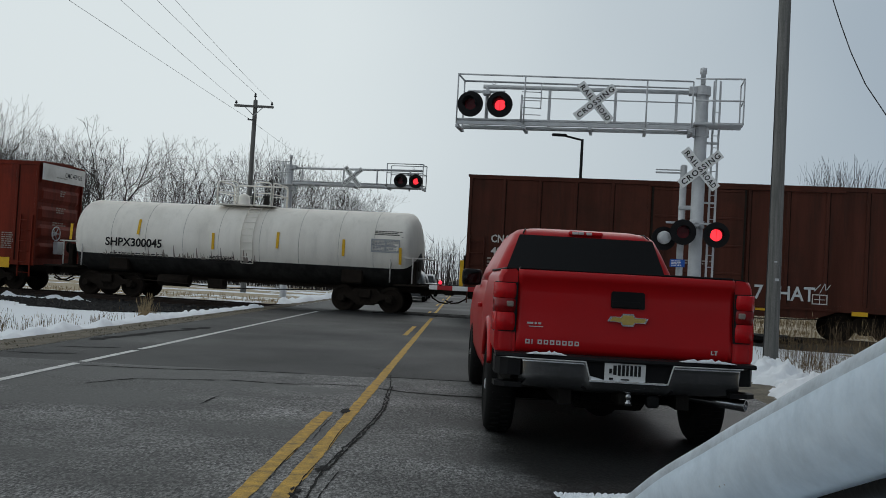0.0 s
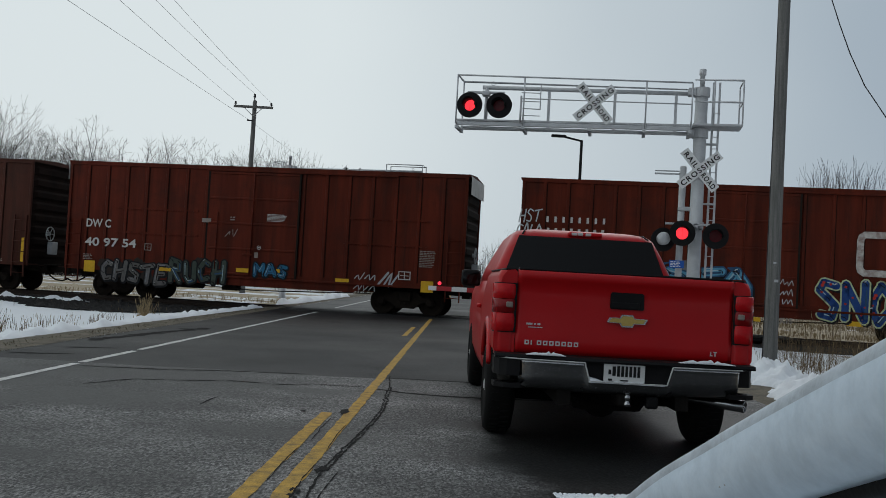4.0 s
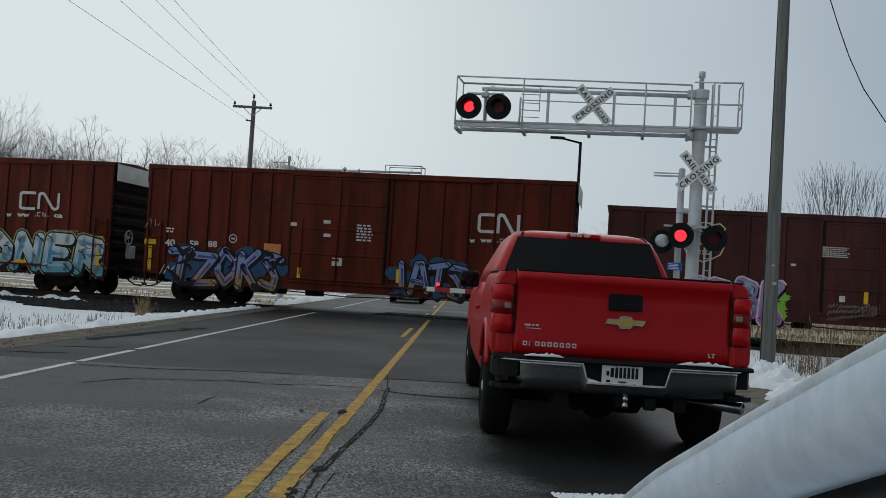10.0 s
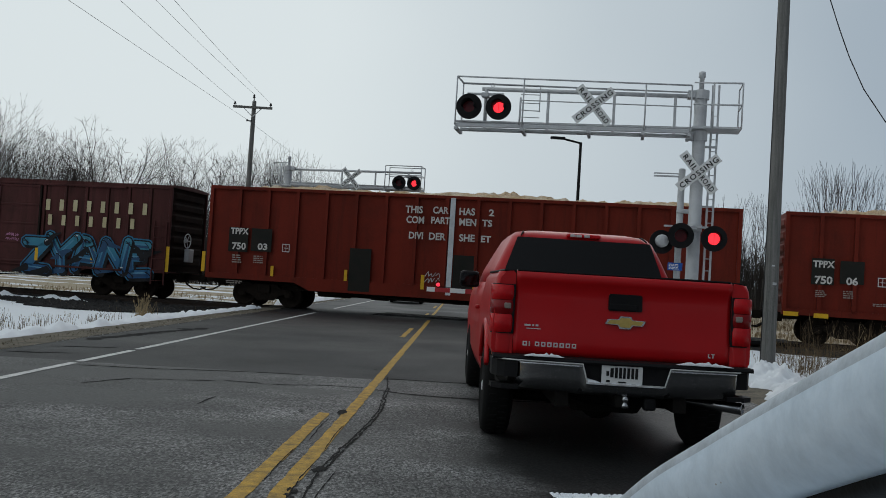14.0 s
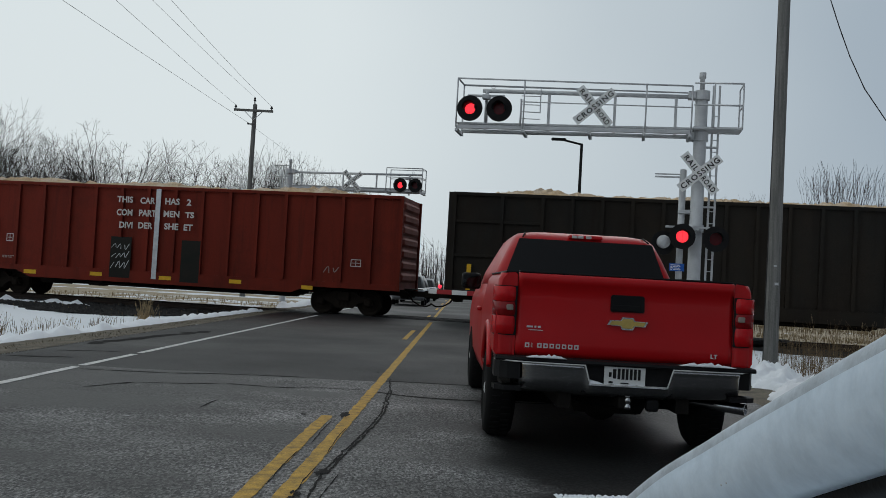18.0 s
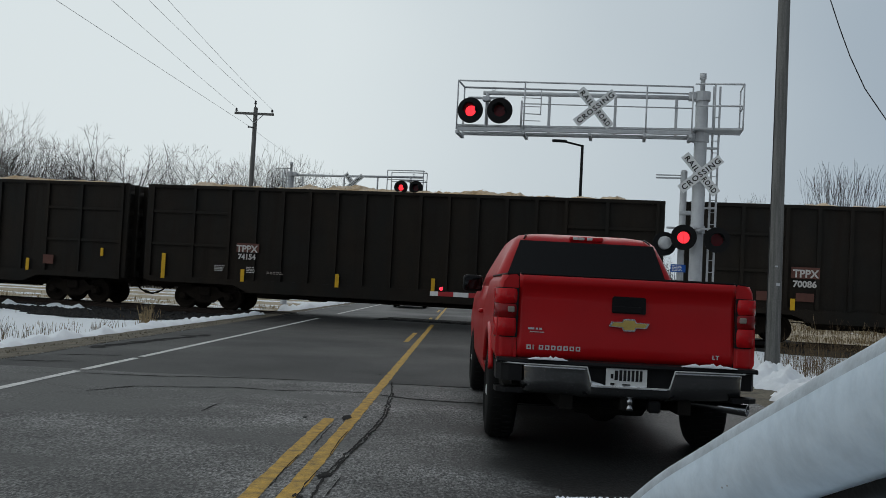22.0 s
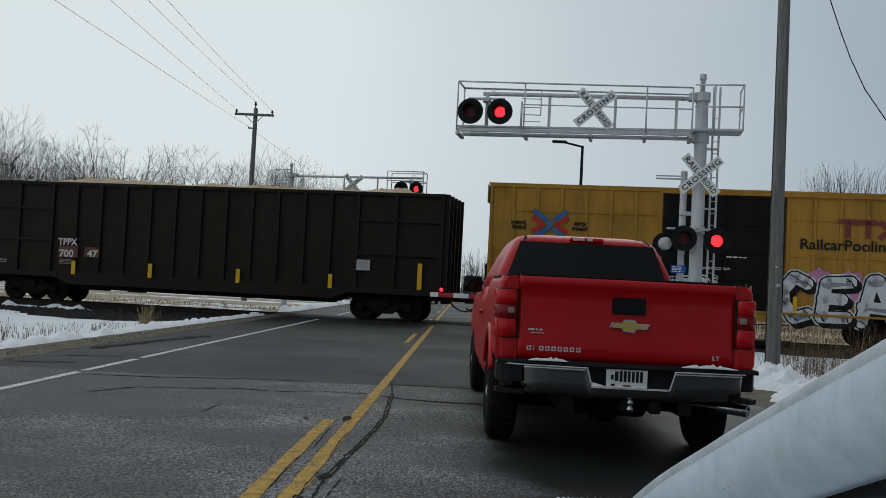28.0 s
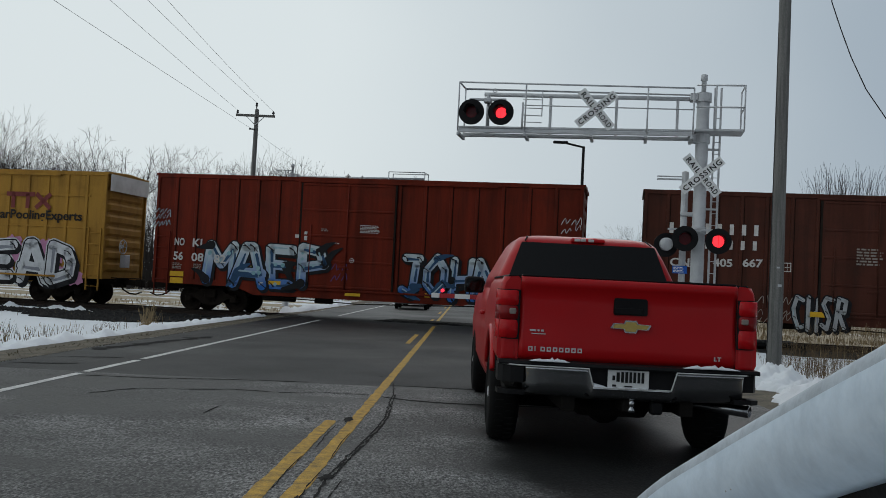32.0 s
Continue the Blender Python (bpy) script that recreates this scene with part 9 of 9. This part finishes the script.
CAR = CARS['g']
small_print(CAR, 1, LETTER_WHITE, -7.05, 2.49, 0.4, 0.22)
lettering(CAR, '40', LETTER_WHITE, -7.07, 2.01, 0.4, 0.28)
lettering(CAR, '58', LETTER_WHITE, -6.11, 2.03, 0.36, 0.25)
lettering(CAR, '88', LETTER_WHITE, -5.38, 2.06, 0.36, 0.24)
ringed(CAR, LETTER_WHITE, -4.58, 2.24, 0.32, 0.34)
patch(CAR, REFLECT_YELLOW, -7.9, 2.04, 0.46, 0.19)
reflector(CAR, -7.72, 1.05, 0.14, 0.93)
graffiti(CAR, 'TZOKS', F_DUSK, S_BLACK, 51, -6.83, 0.54, 4.41, 1.53, haze=S_NAVY, wild=1)
patch(CAR, S_ORANGE, -3.21, 1.94, 0.64, 0.36)
reflector(CAR, -5.51, 1.19, 0.13, 0.42)
reflector(CAR, -3.96, 1.21, 0.12, 0.44)
reflector(CAR, -1.87, 1.12, 0.12, 0.38)
reflector(CAR, 1.77, 1.17, 0.12, 0.48)
graffiti(CAR, 'IATS', F_DUSK, S_BLACK, 53, 1.62, 0.67, 2.66, 1.36, haze=S_NAVY, wild=1)
small_print(CAR, 3, LETTER_WHITE, 0.25, 2.55, 0.65, 0.63)
patch(CAR, LETTER_WHITE, -2.23, 2.99, 0.24, 0.12)
patch(CAR, LETTER_WHITE, -1, 3.13, 0.26, 0.12)
patch(CAR, LETTER_WHITE, -0.97, 2.65, 0.26, 0.12)
patch(CAR, LETTER_WHITE, -0.6, 1.64, 0.37, 0.28)
scrawl(CAR, 1, LETTER_DIM, 55, -7.88, 2.58, 0.54, 0.46)
scrawl(CAR, 1, S_WHITE, 56, -7.18, 0.85, 0.45, 0.5)
emblem(CAR, 'C', LETTER_WHITE, 4.57, 3.09, 0.6, 0.69)
emblem(CAR, 'N', LETTER_WHITE, 5.24, 3.07, 0.81, 0.73)
lettering(CAR, 'w', LETTER_WHITE, 4.33, 2.74, 0.2, 0.17)
lettering(CAR, 'ww', LETTER_WHITE, 4.71, 2.77, 0.42, 0.17)
emblem(CAR, 'C', LETTER_WHITE, 5.38, 2.78, 0.13, 0.14)
emblem(CAR, 'N', LETTER_WHITE, 5.54, 2.78, 0.13, 0.14)
patch(CAR, LETTER_WHITE, 5.29, 2.78, 0.035, 0.035)
patch(CAR, LETTER_WHITE, 5.74, 2.78, 0.035, 0.035)
lettering(CAR, 'ca', LETTER_WHITE, 5.93, 2.8, 0.3, 0.17)
reflector(CAR, 7.71, 1.11, 0.14, 1.07)
small_print(CAR, 5, LETTER_DIM, 5.82, 1.63, 1.45, 0.69)
boxed(CAR, LETTER_WHITE, 6.72, 1.49, 0.49, 0.39)

CAR = CARS['h']
shield(CAR, S_CREAM, -5.37, 2.5, 1.35, 1.33)
lettering(CAR, 'WC', S_CREAM, -6.73, 2.06, 0.44, 0.23)
lettering(CAR, '278', S_CREAM, -6.77, 1.63, 0.72, 0.24)
graffiti(CAR, 'CRBK', F_CANDY, S_PINK, 62, -5.21, 0.58, 3.16, 1.47, haze=S_GREEN, rim=S_BONE, accent=S_MINT)
letter_blocks(CAR, 9, S_CREAM, 2.17, 3.08, 4.89, 0.48)
letter_blocks(CAR, 7, S_CREAM, 2.87, 2.53, 3.73, 0.44)
graffiti(CAR, 'ZYANE', F_LAGOON, S_BLACK, 63, 1.97, 0.68, 5.27, 1.58, rim=S_SEA, wild=1)
reflector(CAR, -7.88, 1.18, 0.18, 0.94)
reflector(CAR, 0.38, 1.42, 0.13, 0.39)
reflector(CAR, 2.46, 1.17, 0.13, 0.48)
reflector(CAR, 4.75, 1.21, 0.13, 0.5)
small_print(CAR, 3, LETTER_WHITE, -0.95, 2.87, 0.91, 0.36)
scrawl(CAR, 3, LETTER_DIM, 65, -0.7, 0.76, 1.55, 0.64)
scrawl(CAR, 2, S_PINK, 66, 1.19, 1.88, 0.53, 0.32)
scrawl(CAR, 2, S_GOLD, 67, -6.92, 0.6, 1.01, 0.73)
patch(CAR, LETTER_WHITE, -1.9, 2.53, 0.15, 0.08)
patch(CAR, LETTER_WHITE, -0.37, 1.45, 0.18, 0.19)
reflector(CAR, 7.72, 1.04, 0.18, 0.94)

CAR = CARS['i']
lettering(CAR, 'TPPX', LETTER_WHITE, -8.53, 2.6, 0.69, 0.24)
patch(CAR, PATCH_DARK, -7.72, 2, 0.78, 0.83)
patch(CAR, PATCH_DARK, -8.59, 1.95, 0.74, 0.88)
lettering(CAR, '750', LETTER_WHITE, -8.45, 2.04, 0.53, 0.27)
lettering(CAR, '03', LETTER_WHITE, -7.46, 2.07, 0.37, 0.25)
boxed(CAR, LETTER_WHITE, -6.52, 2.03, 0.28, 0.29)
small_print(CAR, 2, LETTER_DIM, -8.41, 1.53, 0.39, 0.33)
small_print(CAR, 2, LETTER_DIM, -7.59, 1.56, 0.38, 0.3)
patch(CAR, PATCH_DARK, -3.98, 0.78, 0.79, 1.53)
patch(CAR, PATCH_DARK, -0.22, 0.98, 0.73, 1.29)
patch(CAR, S_BONE, -0.44, 0.85, 0.18, 3.41)
lettering(CAR, 'THIS', LETTER_WHITE, -2.04, 3.68, 0.62, 0.27)
lettering(CAR, 'CAR', LETTER_WHITE, -1.06, 3.7, 0.56, 0.26)
lettering(CAR, 'HAS', LETTER_WHITE, -0.13, 3.69, 0.56, 0.27)
lettering(CAR, '2', LETTER_WHITE, 0.93, 3.7, 0.18, 0.25)
lettering(CAR, 'COM', LETTER_WHITE, -2, 3.32, 0.64, 0.27)
lettering(CAR, 'PART', LETTER_WHITE, -1.11, 3.34, 0.67, 0.26)
lettering(CAR, 'MEN', LETTER_WHITE, -0.11, 3.32, 0.6, 0.27)
lettering(CAR, 'TS', LETTER_WHITE, 0.71, 3.33, 0.36, 0.25)
lettering(CAR, 'DIVI', LETTER_WHITE, -1.88, 2.77, 0.51, 0.26)
lettering(CAR, 'DER', LETTER_WHITE, -1.16, 2.77, 0.6, 0.27)
lettering(CAR, 'SHE', LETTER_WHITE, -0.07, 2.77, 0.55, 0.27)
lettering(CAR, 'ET', LETTER_WHITE, 0.69, 2.78, 0.35, 0.24)
reflector(CAR, -9.59, 1.16, 0.13, 0.73)
reflector(CAR, -6.91, 1.13, 0.11, 0.37)
reflector(CAR, -4.14, 1.13, 0.11, 0.39)
reflector(CAR, -1.34, 1, 0.12, 0.51)
reflector(CAR, 0.5, 1.05, 0.12, 0.49)
scrawl(CAR, 2, S_WHITE, 71, -1.19, 1.19, 0.52, 0.48)
small_print(CAR, 1, LETTER_DIM, -8.58, 0.78, 0.69, 0.13)

CAR = CARS['j']
lettering(CAR, 'TPPX', LETTER_WHITE, -8.31, 2.55, 0.67, 0.24)
patch(CAR, PATCH_DARK, -7.47, 2.05, 0.74, 0.74)
patch(CAR, PATCH_DARK, -8.35, 1.98, 0.7, 0.86)
lettering(CAR, '750', LETTER_WHITE, -8.25, 2.02, 0.55, 0.27)
lettering(CAR, '06', LETTER_WHITE, -7.27, 2.03, 0.36, 0.26)
boxed(CAR, LETTER_WHITE, -6.31, 2.01, 0.29, 0.3)
small_print(CAR, 2, LETTER_DIM, -8.2, 1.57, 0.37, 0.24)
small_print(CAR, 2, LETTER_DIM, -7.35, 1.57, 0.34, 0.27)
small_print(CAR, 1, LETTER_DIM, -6.43, 1.37, 0.54, 0.11)
lettering(CAR, 'THIS', LETTER_WHITE, -1.8, 3.69, 0.64, 0.24)
lettering(CAR, 'CAR', LETTER_WHITE, -0.87, 3.67, 0.6, 0.25)
lettering(CAR, 'HAS', LETTER_WHITE, 0.12, 3.68, 0.58, 0.25)
lettering(CAR, '2', LETTER_WHITE, 0.99, 3.67, 0.18, 0.25)
lettering(CAR, 'COM', LETTER_WHITE, -1.8, 3.2, 0.64, 0.25)
lettering(CAR, 'PART', LETTER_WHITE, -0.9, 3.2, 0.69, 0.26)
lettering(CAR, 'MEN', LETTER_WHITE, 0.09, 3.21, 0.63, 0.25)
lettering(CAR, 'TS', LETTER_WHITE, 0.97, 3.21, 0.35, 0.23)
lettering(CAR, 'DIVI', LETTER_WHITE, -1.67, 2.73, 0.54, 0.25)
lettering(CAR, 'DER', LETTER_WHITE, -0.9, 2.74, 0.58, 0.25)
lettering(CAR, 'SHE', LETTER_WHITE, 0.15, 2.75, 0.57, 0.25)
lettering(CAR, 'ET', LETTER_WHITE, 0.92, 2.74, 0.35, 0.25)
patch(CAR, S_BONE, -0.24, 0.88, 0.19, 3.35)
patch(CAR, PATCH_DARK, -1.95, 0.86, 0.84, 1.53)
patch(CAR, PATCH_DARK, 0.9, 0.82, 0.74, 1.55)
scrawl(CAR, 3, S_WHITE, 72, -1.88, 1.16, 0.66, 1.05)
reflector(CAR, -9.17, 0.91, 0.47, 0.14)
reflector(CAR, -8.22, 0.89, 0.45, 0.15)
reflector(CAR, -5.48, 0.82, 0.51, 0.15)
reflector(CAR, -2.72, 0.88, 0.49, 0.14)
reflector(CAR, 0.08, 0.87, 0.48, 0.14)
reflector(CAR, 2.85, 0.89, 0.46, 0.14)
reflector(CAR, 5.62, 0.83, 0.42, 0.14)
boxed(CAR, LETTER_WHITE, 7.4, 1.74, 0.38, 0.26)
scrawl(CAR, 1, LETTER_DIM, 73, 6.43, 1.39, 0.51, 0.4)

CAR = CARS['k']
patch(CAR, PATCH_BROWN, -5.73, 2.17, 0.88, 0.32)
lettering(CAR, 'TPPX', LETTER_WHITE, -5.68, 2.17, 0.78, 0.3)
lettering(CAR, '74155', LETTER_WHITE, -5.66, 1.86, 0.73, 0.24)
patch(CAR, PATCH_BROWN, -5.34, 1.37, 0.44, 0.43)
patch(CAR, PATCH_BROWN, -6.59, 1.36, 0.55, 0.31)
small_print(CAR, 1, LETTER_DIM, -6.8, 1.18, 0.64, 0.11)
reflector(CAR, -8.63, 1.15, 0.15, 0.9)
reflector(CAR, -5.52, 1.1, 0.15, 0.48)
reflector(CAR, -1.76, 1.09, 0.14, 0.5)
reflector(CAR, 1.62, 1.1, 0.14, 0.48)
reflector(CAR, 5.36, 1.11, 0.13, 0.46)
patch(CAR, PATCH_BROWN, 6.07, 1.39, 0.43, 0.34)
reflector(CAR, 8.44, 1.77, 0.11, 0.31)

CAR = CARS['l']
patch(CAR, PATCH_BROWN, -5.77, 2.17, 0.86, 0.32)
lettering(CAR, 'TPPX', LETTER_WHITE, -5.77, 2.17, 0.83, 0.28)
lettering(CAR, '74154', LETTER_WHITE, -5.7, 1.91, 0.68, 0.21)
small_print(CAR, 2, LETTER_WHITE, -6.59, 1.43, 0.41, 0.23)
small_print(CAR, 2, LETTER_WHITE, -5.35, 1.41, 0.36, 0.24)
small_print(CAR, 1, LETTER_DIM, -4.56, 1.4, 0.71, 0.11)
reflector(CAR, -8.69, 1.07, 0.15, 0.93)
reflector(CAR, -5.56, 1.09, 0.14, 0.45)
reflector(CAR, -1.97, 1.06, 0.14, 0.48)
reflector(CAR, 1.54, 1.06, 0.13, 0.49)
reflector(CAR, 5.3, 1.27, 0.13, 0.23)
boxed(CAR, LETTER_WHITE, 3.79, 1.14, 0.47, 0.32)

CAR = CARS['m']
patch(CAR, PATCH_BROWN, -5.84, 2.15, 0.89, 0.37)
lettering(CAR, 'TPPX', LETTER_WHITE, -5.79, 2.19, 0.82, 0.28)
lettering(CAR, '70086', LETTER_WHITE, -5.78, 1.87, 0.74, 0.23)
patch(CAR, PATCH_BROWN, -6.91, 1.38, 0.48, 0.3)
patch(CAR, PATCH_BROWN, -5.67, 1.4, 0.56, 0.27)
reflector(CAR, -5.84, 1.1, 0.15, 0.38)
reflector(CAR, -1.98, 1.09, 0.14, 0.45)
reflector(CAR, 1.4, 1.09, 0.14, 0.43)
reflector(CAR, 4.92, 1.08, 0.13, 0.46)
reflector(CAR, 8.21, 1.22, 0.13, 0.8)
patch(CAR, S_SILVER, 5.85, 1.75, 0.46, 0.38)
boxed(CAR, LETTER_WHITE, 6.35, 1.78, 0.46, 0.32)
patch(CAR, PATCH_BROWN, 5.97, 1.38, 0.5, 0.33)

CAR = CARS['n']
lettering(CAR, 'TPPX', LETTER_WHITE, -5.68, 2.17, 0.8, 0.28)
patch(CAR, PATCH_BROWN, -5.65, 1.7, 0.8, 0.43)
lettering(CAR, '700', LETTER_WHITE, -5.62, 1.72, 0.59, 0.3)
patch(CAR, PATCH_BROWN, -4.57, 1.74, 0.6, 0.38)
lettering(CAR, '47', LETTER_WHITE, -4.45, 1.76, 0.44, 0.28)
small_print(CAR, 2, LETTER_DIM, -5.6, 1.44, 0.59, 0.21)
reflector(CAR, -5.07, 1.07, 0.16, 0.51)
reflector(CAR, -1.94, 1.09, 0.16, 0.52)
reflector(CAR, 1.54, 1.07, 0.15, 0.51)
reflector(CAR, 5.05, 1.06, 0.15, 0.5)
reflector(CAR, 8.31, 1.15, 0.16, 0.93)
patch(CAR, S_SILVER, 6.07, 1.75, 0.5, 0.38)
small_print(CAR, 2, LETTER_DIM, -8.11, 1.38, 0.36, 0.17)

CAR = CARS['o']
arrows(CAR, -6.37, 3.12, 1.26, 1.01)
lettering(CAR, 'next', LETTER_BLACK, -7.06, 3.62, 0.51, 0.17)
lettering(CAR, 'load', LETTER_BLACK, -7.02, 3.46, 0.48, 0.16)
lettering(CAR, 'any', LETTER_BLACK, -4.89, 3.64, 0.44, 0.17)
lettering(CAR, 'road', LETTER_BLACK, -4.96, 3.46, 0.5, 0.17)
lettering(CAR, 'FB', LETTER_BLACK, -6.33, 2.46, 0.53, 0.25)
lettering(CAR, 'OX', LETTER_BLACK, -5.61, 2.48, 0.49, 0.25)
lettering(CAR, '5', LETTER_BLACK, -6.82, 2.02, 0.2, 0.23)
lettering(CAR, '05', LETTER_BLACK, -6.32, 2.03, 0.4, 0.23)
lettering(CAR, '64', LETTER_BLACK, -5.6, 2.05, 0.44, 0.23)
lettering(CAR, '2', LETTER_BLACK, -4.84, 2.07, 0.21, 0.21)
graffiti(CAR, 'DERT', S_BONE, S_BLACK, 81, -5.49, 0.62, 4.97, 1.50, rim=S_WHITE, depth=0.11, fat=0.125)
small_print(CAR, 3, LETTER_DIM, -6.28, 0.94, 0.43, 0.53)
scrawl(CAR, 1, S_PINK, 83, -6.98, 2.27, 0.64, 0.53)
emblem(CAR, 'T', LETTER_PLUM, 3.63, 3.55, 0.61, 0.58)
emblem(CAR, 'T', LETTER_PLUM, 4.25, 3.55, 0.6, 0.58)
emblem(CAR, 'X', LETTER_PLUM, 4.89, 3.55, 0.64, 0.59)
lettering(CAR, 'RailcarPoolingExperts', LETTER_BLACK, 2.45, 3.15, 4.4, 0.38)
graffiti(CAR, 'CEAD', S_BONE, S_BLACK, 84, 1.75, 0.60, 5.05, 1.76, rim=S_WHITE, haze=S_PINK, depth=0.12, fat=0.13)
reflector(CAR, -2.46, 1.05, 0.14, 0.47)
reflector(CAR, -0.53, 1.41, 0.14, 0.46)
reflector(CAR, 2.31, 1.09, 0.13, 0.47)
boxed(CAR, LETTER_DIM, -1.68, 3.02, 0.3, 0.23)
small_print(CAR, 2, LETTER_WHITE, -0.74, 2.33, 1.35, 0.1)
ringed(CAR, LETTER_WHITE, -0.26, 1.97, 0.18, 0.18)
patch(CAR, LETTER_WHITE, -0.22, 1.8, 0.14, 0.15)
scrawl(CAR, 2, LETTER_DIM, 86, 0.26, 1.28, 0.74, 0.58)
small_print(CAR, 1, LETTER_WHITE, 0.16, 2.74, 0.67, 0.08)
patch(CAR, REFLECT_YELLOW, 6.5, 1.15, 0.22, 0.39)
patch(CAR, REFLECT_YELLOW, 6.27, 0.86, 0.55, 0.19)

CAR = CARS['p']
lettering(CAR, 'NO', LETTER_WHITE, -7.07, 2.39, 0.4, 0.3)
lettering(CAR, 'KL', LETTER_WHITE, -6.36, 2.36, 0.52, 0.33)
lettering(CAR, '56', LETTER_WHITE, -7.08, 1.85, 0.38, 0.33)
lettering(CAR, '08', LETTER_WHITE, -6.36, 1.83, 0.48, 0.33)
small_print(CAR, 2, LETTER_DIM, -7.09, 1.51, 0.39, 0.24)
small_print(CAR, 2, LETTER_DIM, -6.27, 1.49, 0.35, 0.25)
scrawl(CAR, 3, S_ICE, 91, -7.98, 2.97, 0.71, 0.82)
graffiti(CAR, 'MAEP', F_WAVE, S_BLACK, 92, -5.82, 0.92, 4.76, 1.79, fat=0.13, accent=S_CYAN, wild=1)
graffiti(CAR, 'JOHNE', F_WAVE, S_BLACK, 94, 1.51, 0.77, 4.6, 1.71, fat=0.13, wild=1)
patch(CAR, REFLECT_YELLOW, -7.18, 1.24, 0.54, 0.18)
patch(CAR, REFLECT_YELLOW, -7.16, 0.98, 0.51, 0.21)
reflector(CAR, -4.84, 1.1, 0.48, 0.13)
reflector(CAR, -3.31, 1.11, 0.47, 0.13)
reflector(CAR, -0.39, 0.84, 0.56, 0.1)
reflector(CAR, 2.5, 0.93, 0.51, 0.14)
lettering(CAR, '82', LETTER_WHITE, -5.46, 1.8, 0.46, 0.33).location.y -= 0.017
patch(CAR, S_LIME, -4.04, 1.45, 0.42, 0.3)
boxed(CAR, LETTER_DIM, -4.71, 1.79, 0.29, 0.3)
small_print(CAR, 3, LETTER_WHITE, 0.05, 3.09, 0.78, 0.3)
patch(CAR, LETTER_WHITE, -2.39, 2.84, 0.27, 0.12)
patch(CAR, LETTER_WHITE, -2.02, 2.76, 0.11, 0.32)
small_print(CAR, 1, LETTER_WHITE, -0.91, 2.65, 0.26, 0.08)
ringed(CAR, LETTER_WHITE, -0.29, 2.01, 0.17, 0.18)
small_print(CAR, 1, LETTER_DIM, -1.4, 3.1, 0.31, 0.12)
scrawl(CAR, 2, S_VIOLET, 95, -0.92, 1.28, 0.59, 0.7)
scrawl(CAR, 2, S_WHITE, 96, 7.19, 3.29, 0.67, 0.64)

CAR = CARS['q']
letter_blocks(CAR, 8, LETTER_WHITE, -6.99, 3.5, 2.96, 0.4)
letter_blocks(CAR, 8, LETTER_WHITE, -6.97, 3.02, 2.91, 0.34)
lettering(CAR, 'CNA', LETTER_WHITE, -6.94, 2.42, 0.97, 0.3)
lettering(CAR, '405', LETTER_WHITE, -5.53, 2.47, 0.62, 0.28)
lettering(CAR, '667', LETTER_WHITE, -4.6, 2.5, 0.64, 0.28)
boxed(CAR, LETTER_WHITE, -3.31, 2.38, 0.25, 0.3)
patch(CAR, REFLECT_YELLOW, -2.44, 0.95, 0.52, 0.17)
scrawl(CAR, 3, LETTER_DIM, 97, -4.07, 0.54, 1.06, 1.07)
graffiti(CAR, 'CHSR', S_SILVER, S_BLACK, 98, -3, 0.44, 1.74, 1.29)
small_print(CAR, 3, LETTER_DIM, -1.07, 2.68, 0.91, 0.58)

CAR = CARS['b']
lettering(CAR, 'SHPX300045', LETTER_BLACK, -5.05, 1.91, 2.29, 0.34)
small_print(CAR, 2, LETTER_BLACK, -4.9, 1.42, 2.47, 0.38)
small_print(CAR, 4, LETTER_BLACK, -0.88, 1.46, 1.04, 0.42)
boxed(CAR, S_SILVER, 5.29, 2.15, 1.06, 0.48)
small_print(CAR, 5, S_GREY, 5.29, 2.15, 1.06, 0.48)
small_print(CAR, 2, LETTER_BLACK, 5.39, 2.7, 1.1, 0.24)

CAR = CARS['a']
patch(CAR, REFLECT_YELLOW, 6.35, 0.85, 0.46, 0.39)
small_print(CAR, 4, LETTER_DIM, 6.41, 1.57, 0.55, 0.65)
motions()
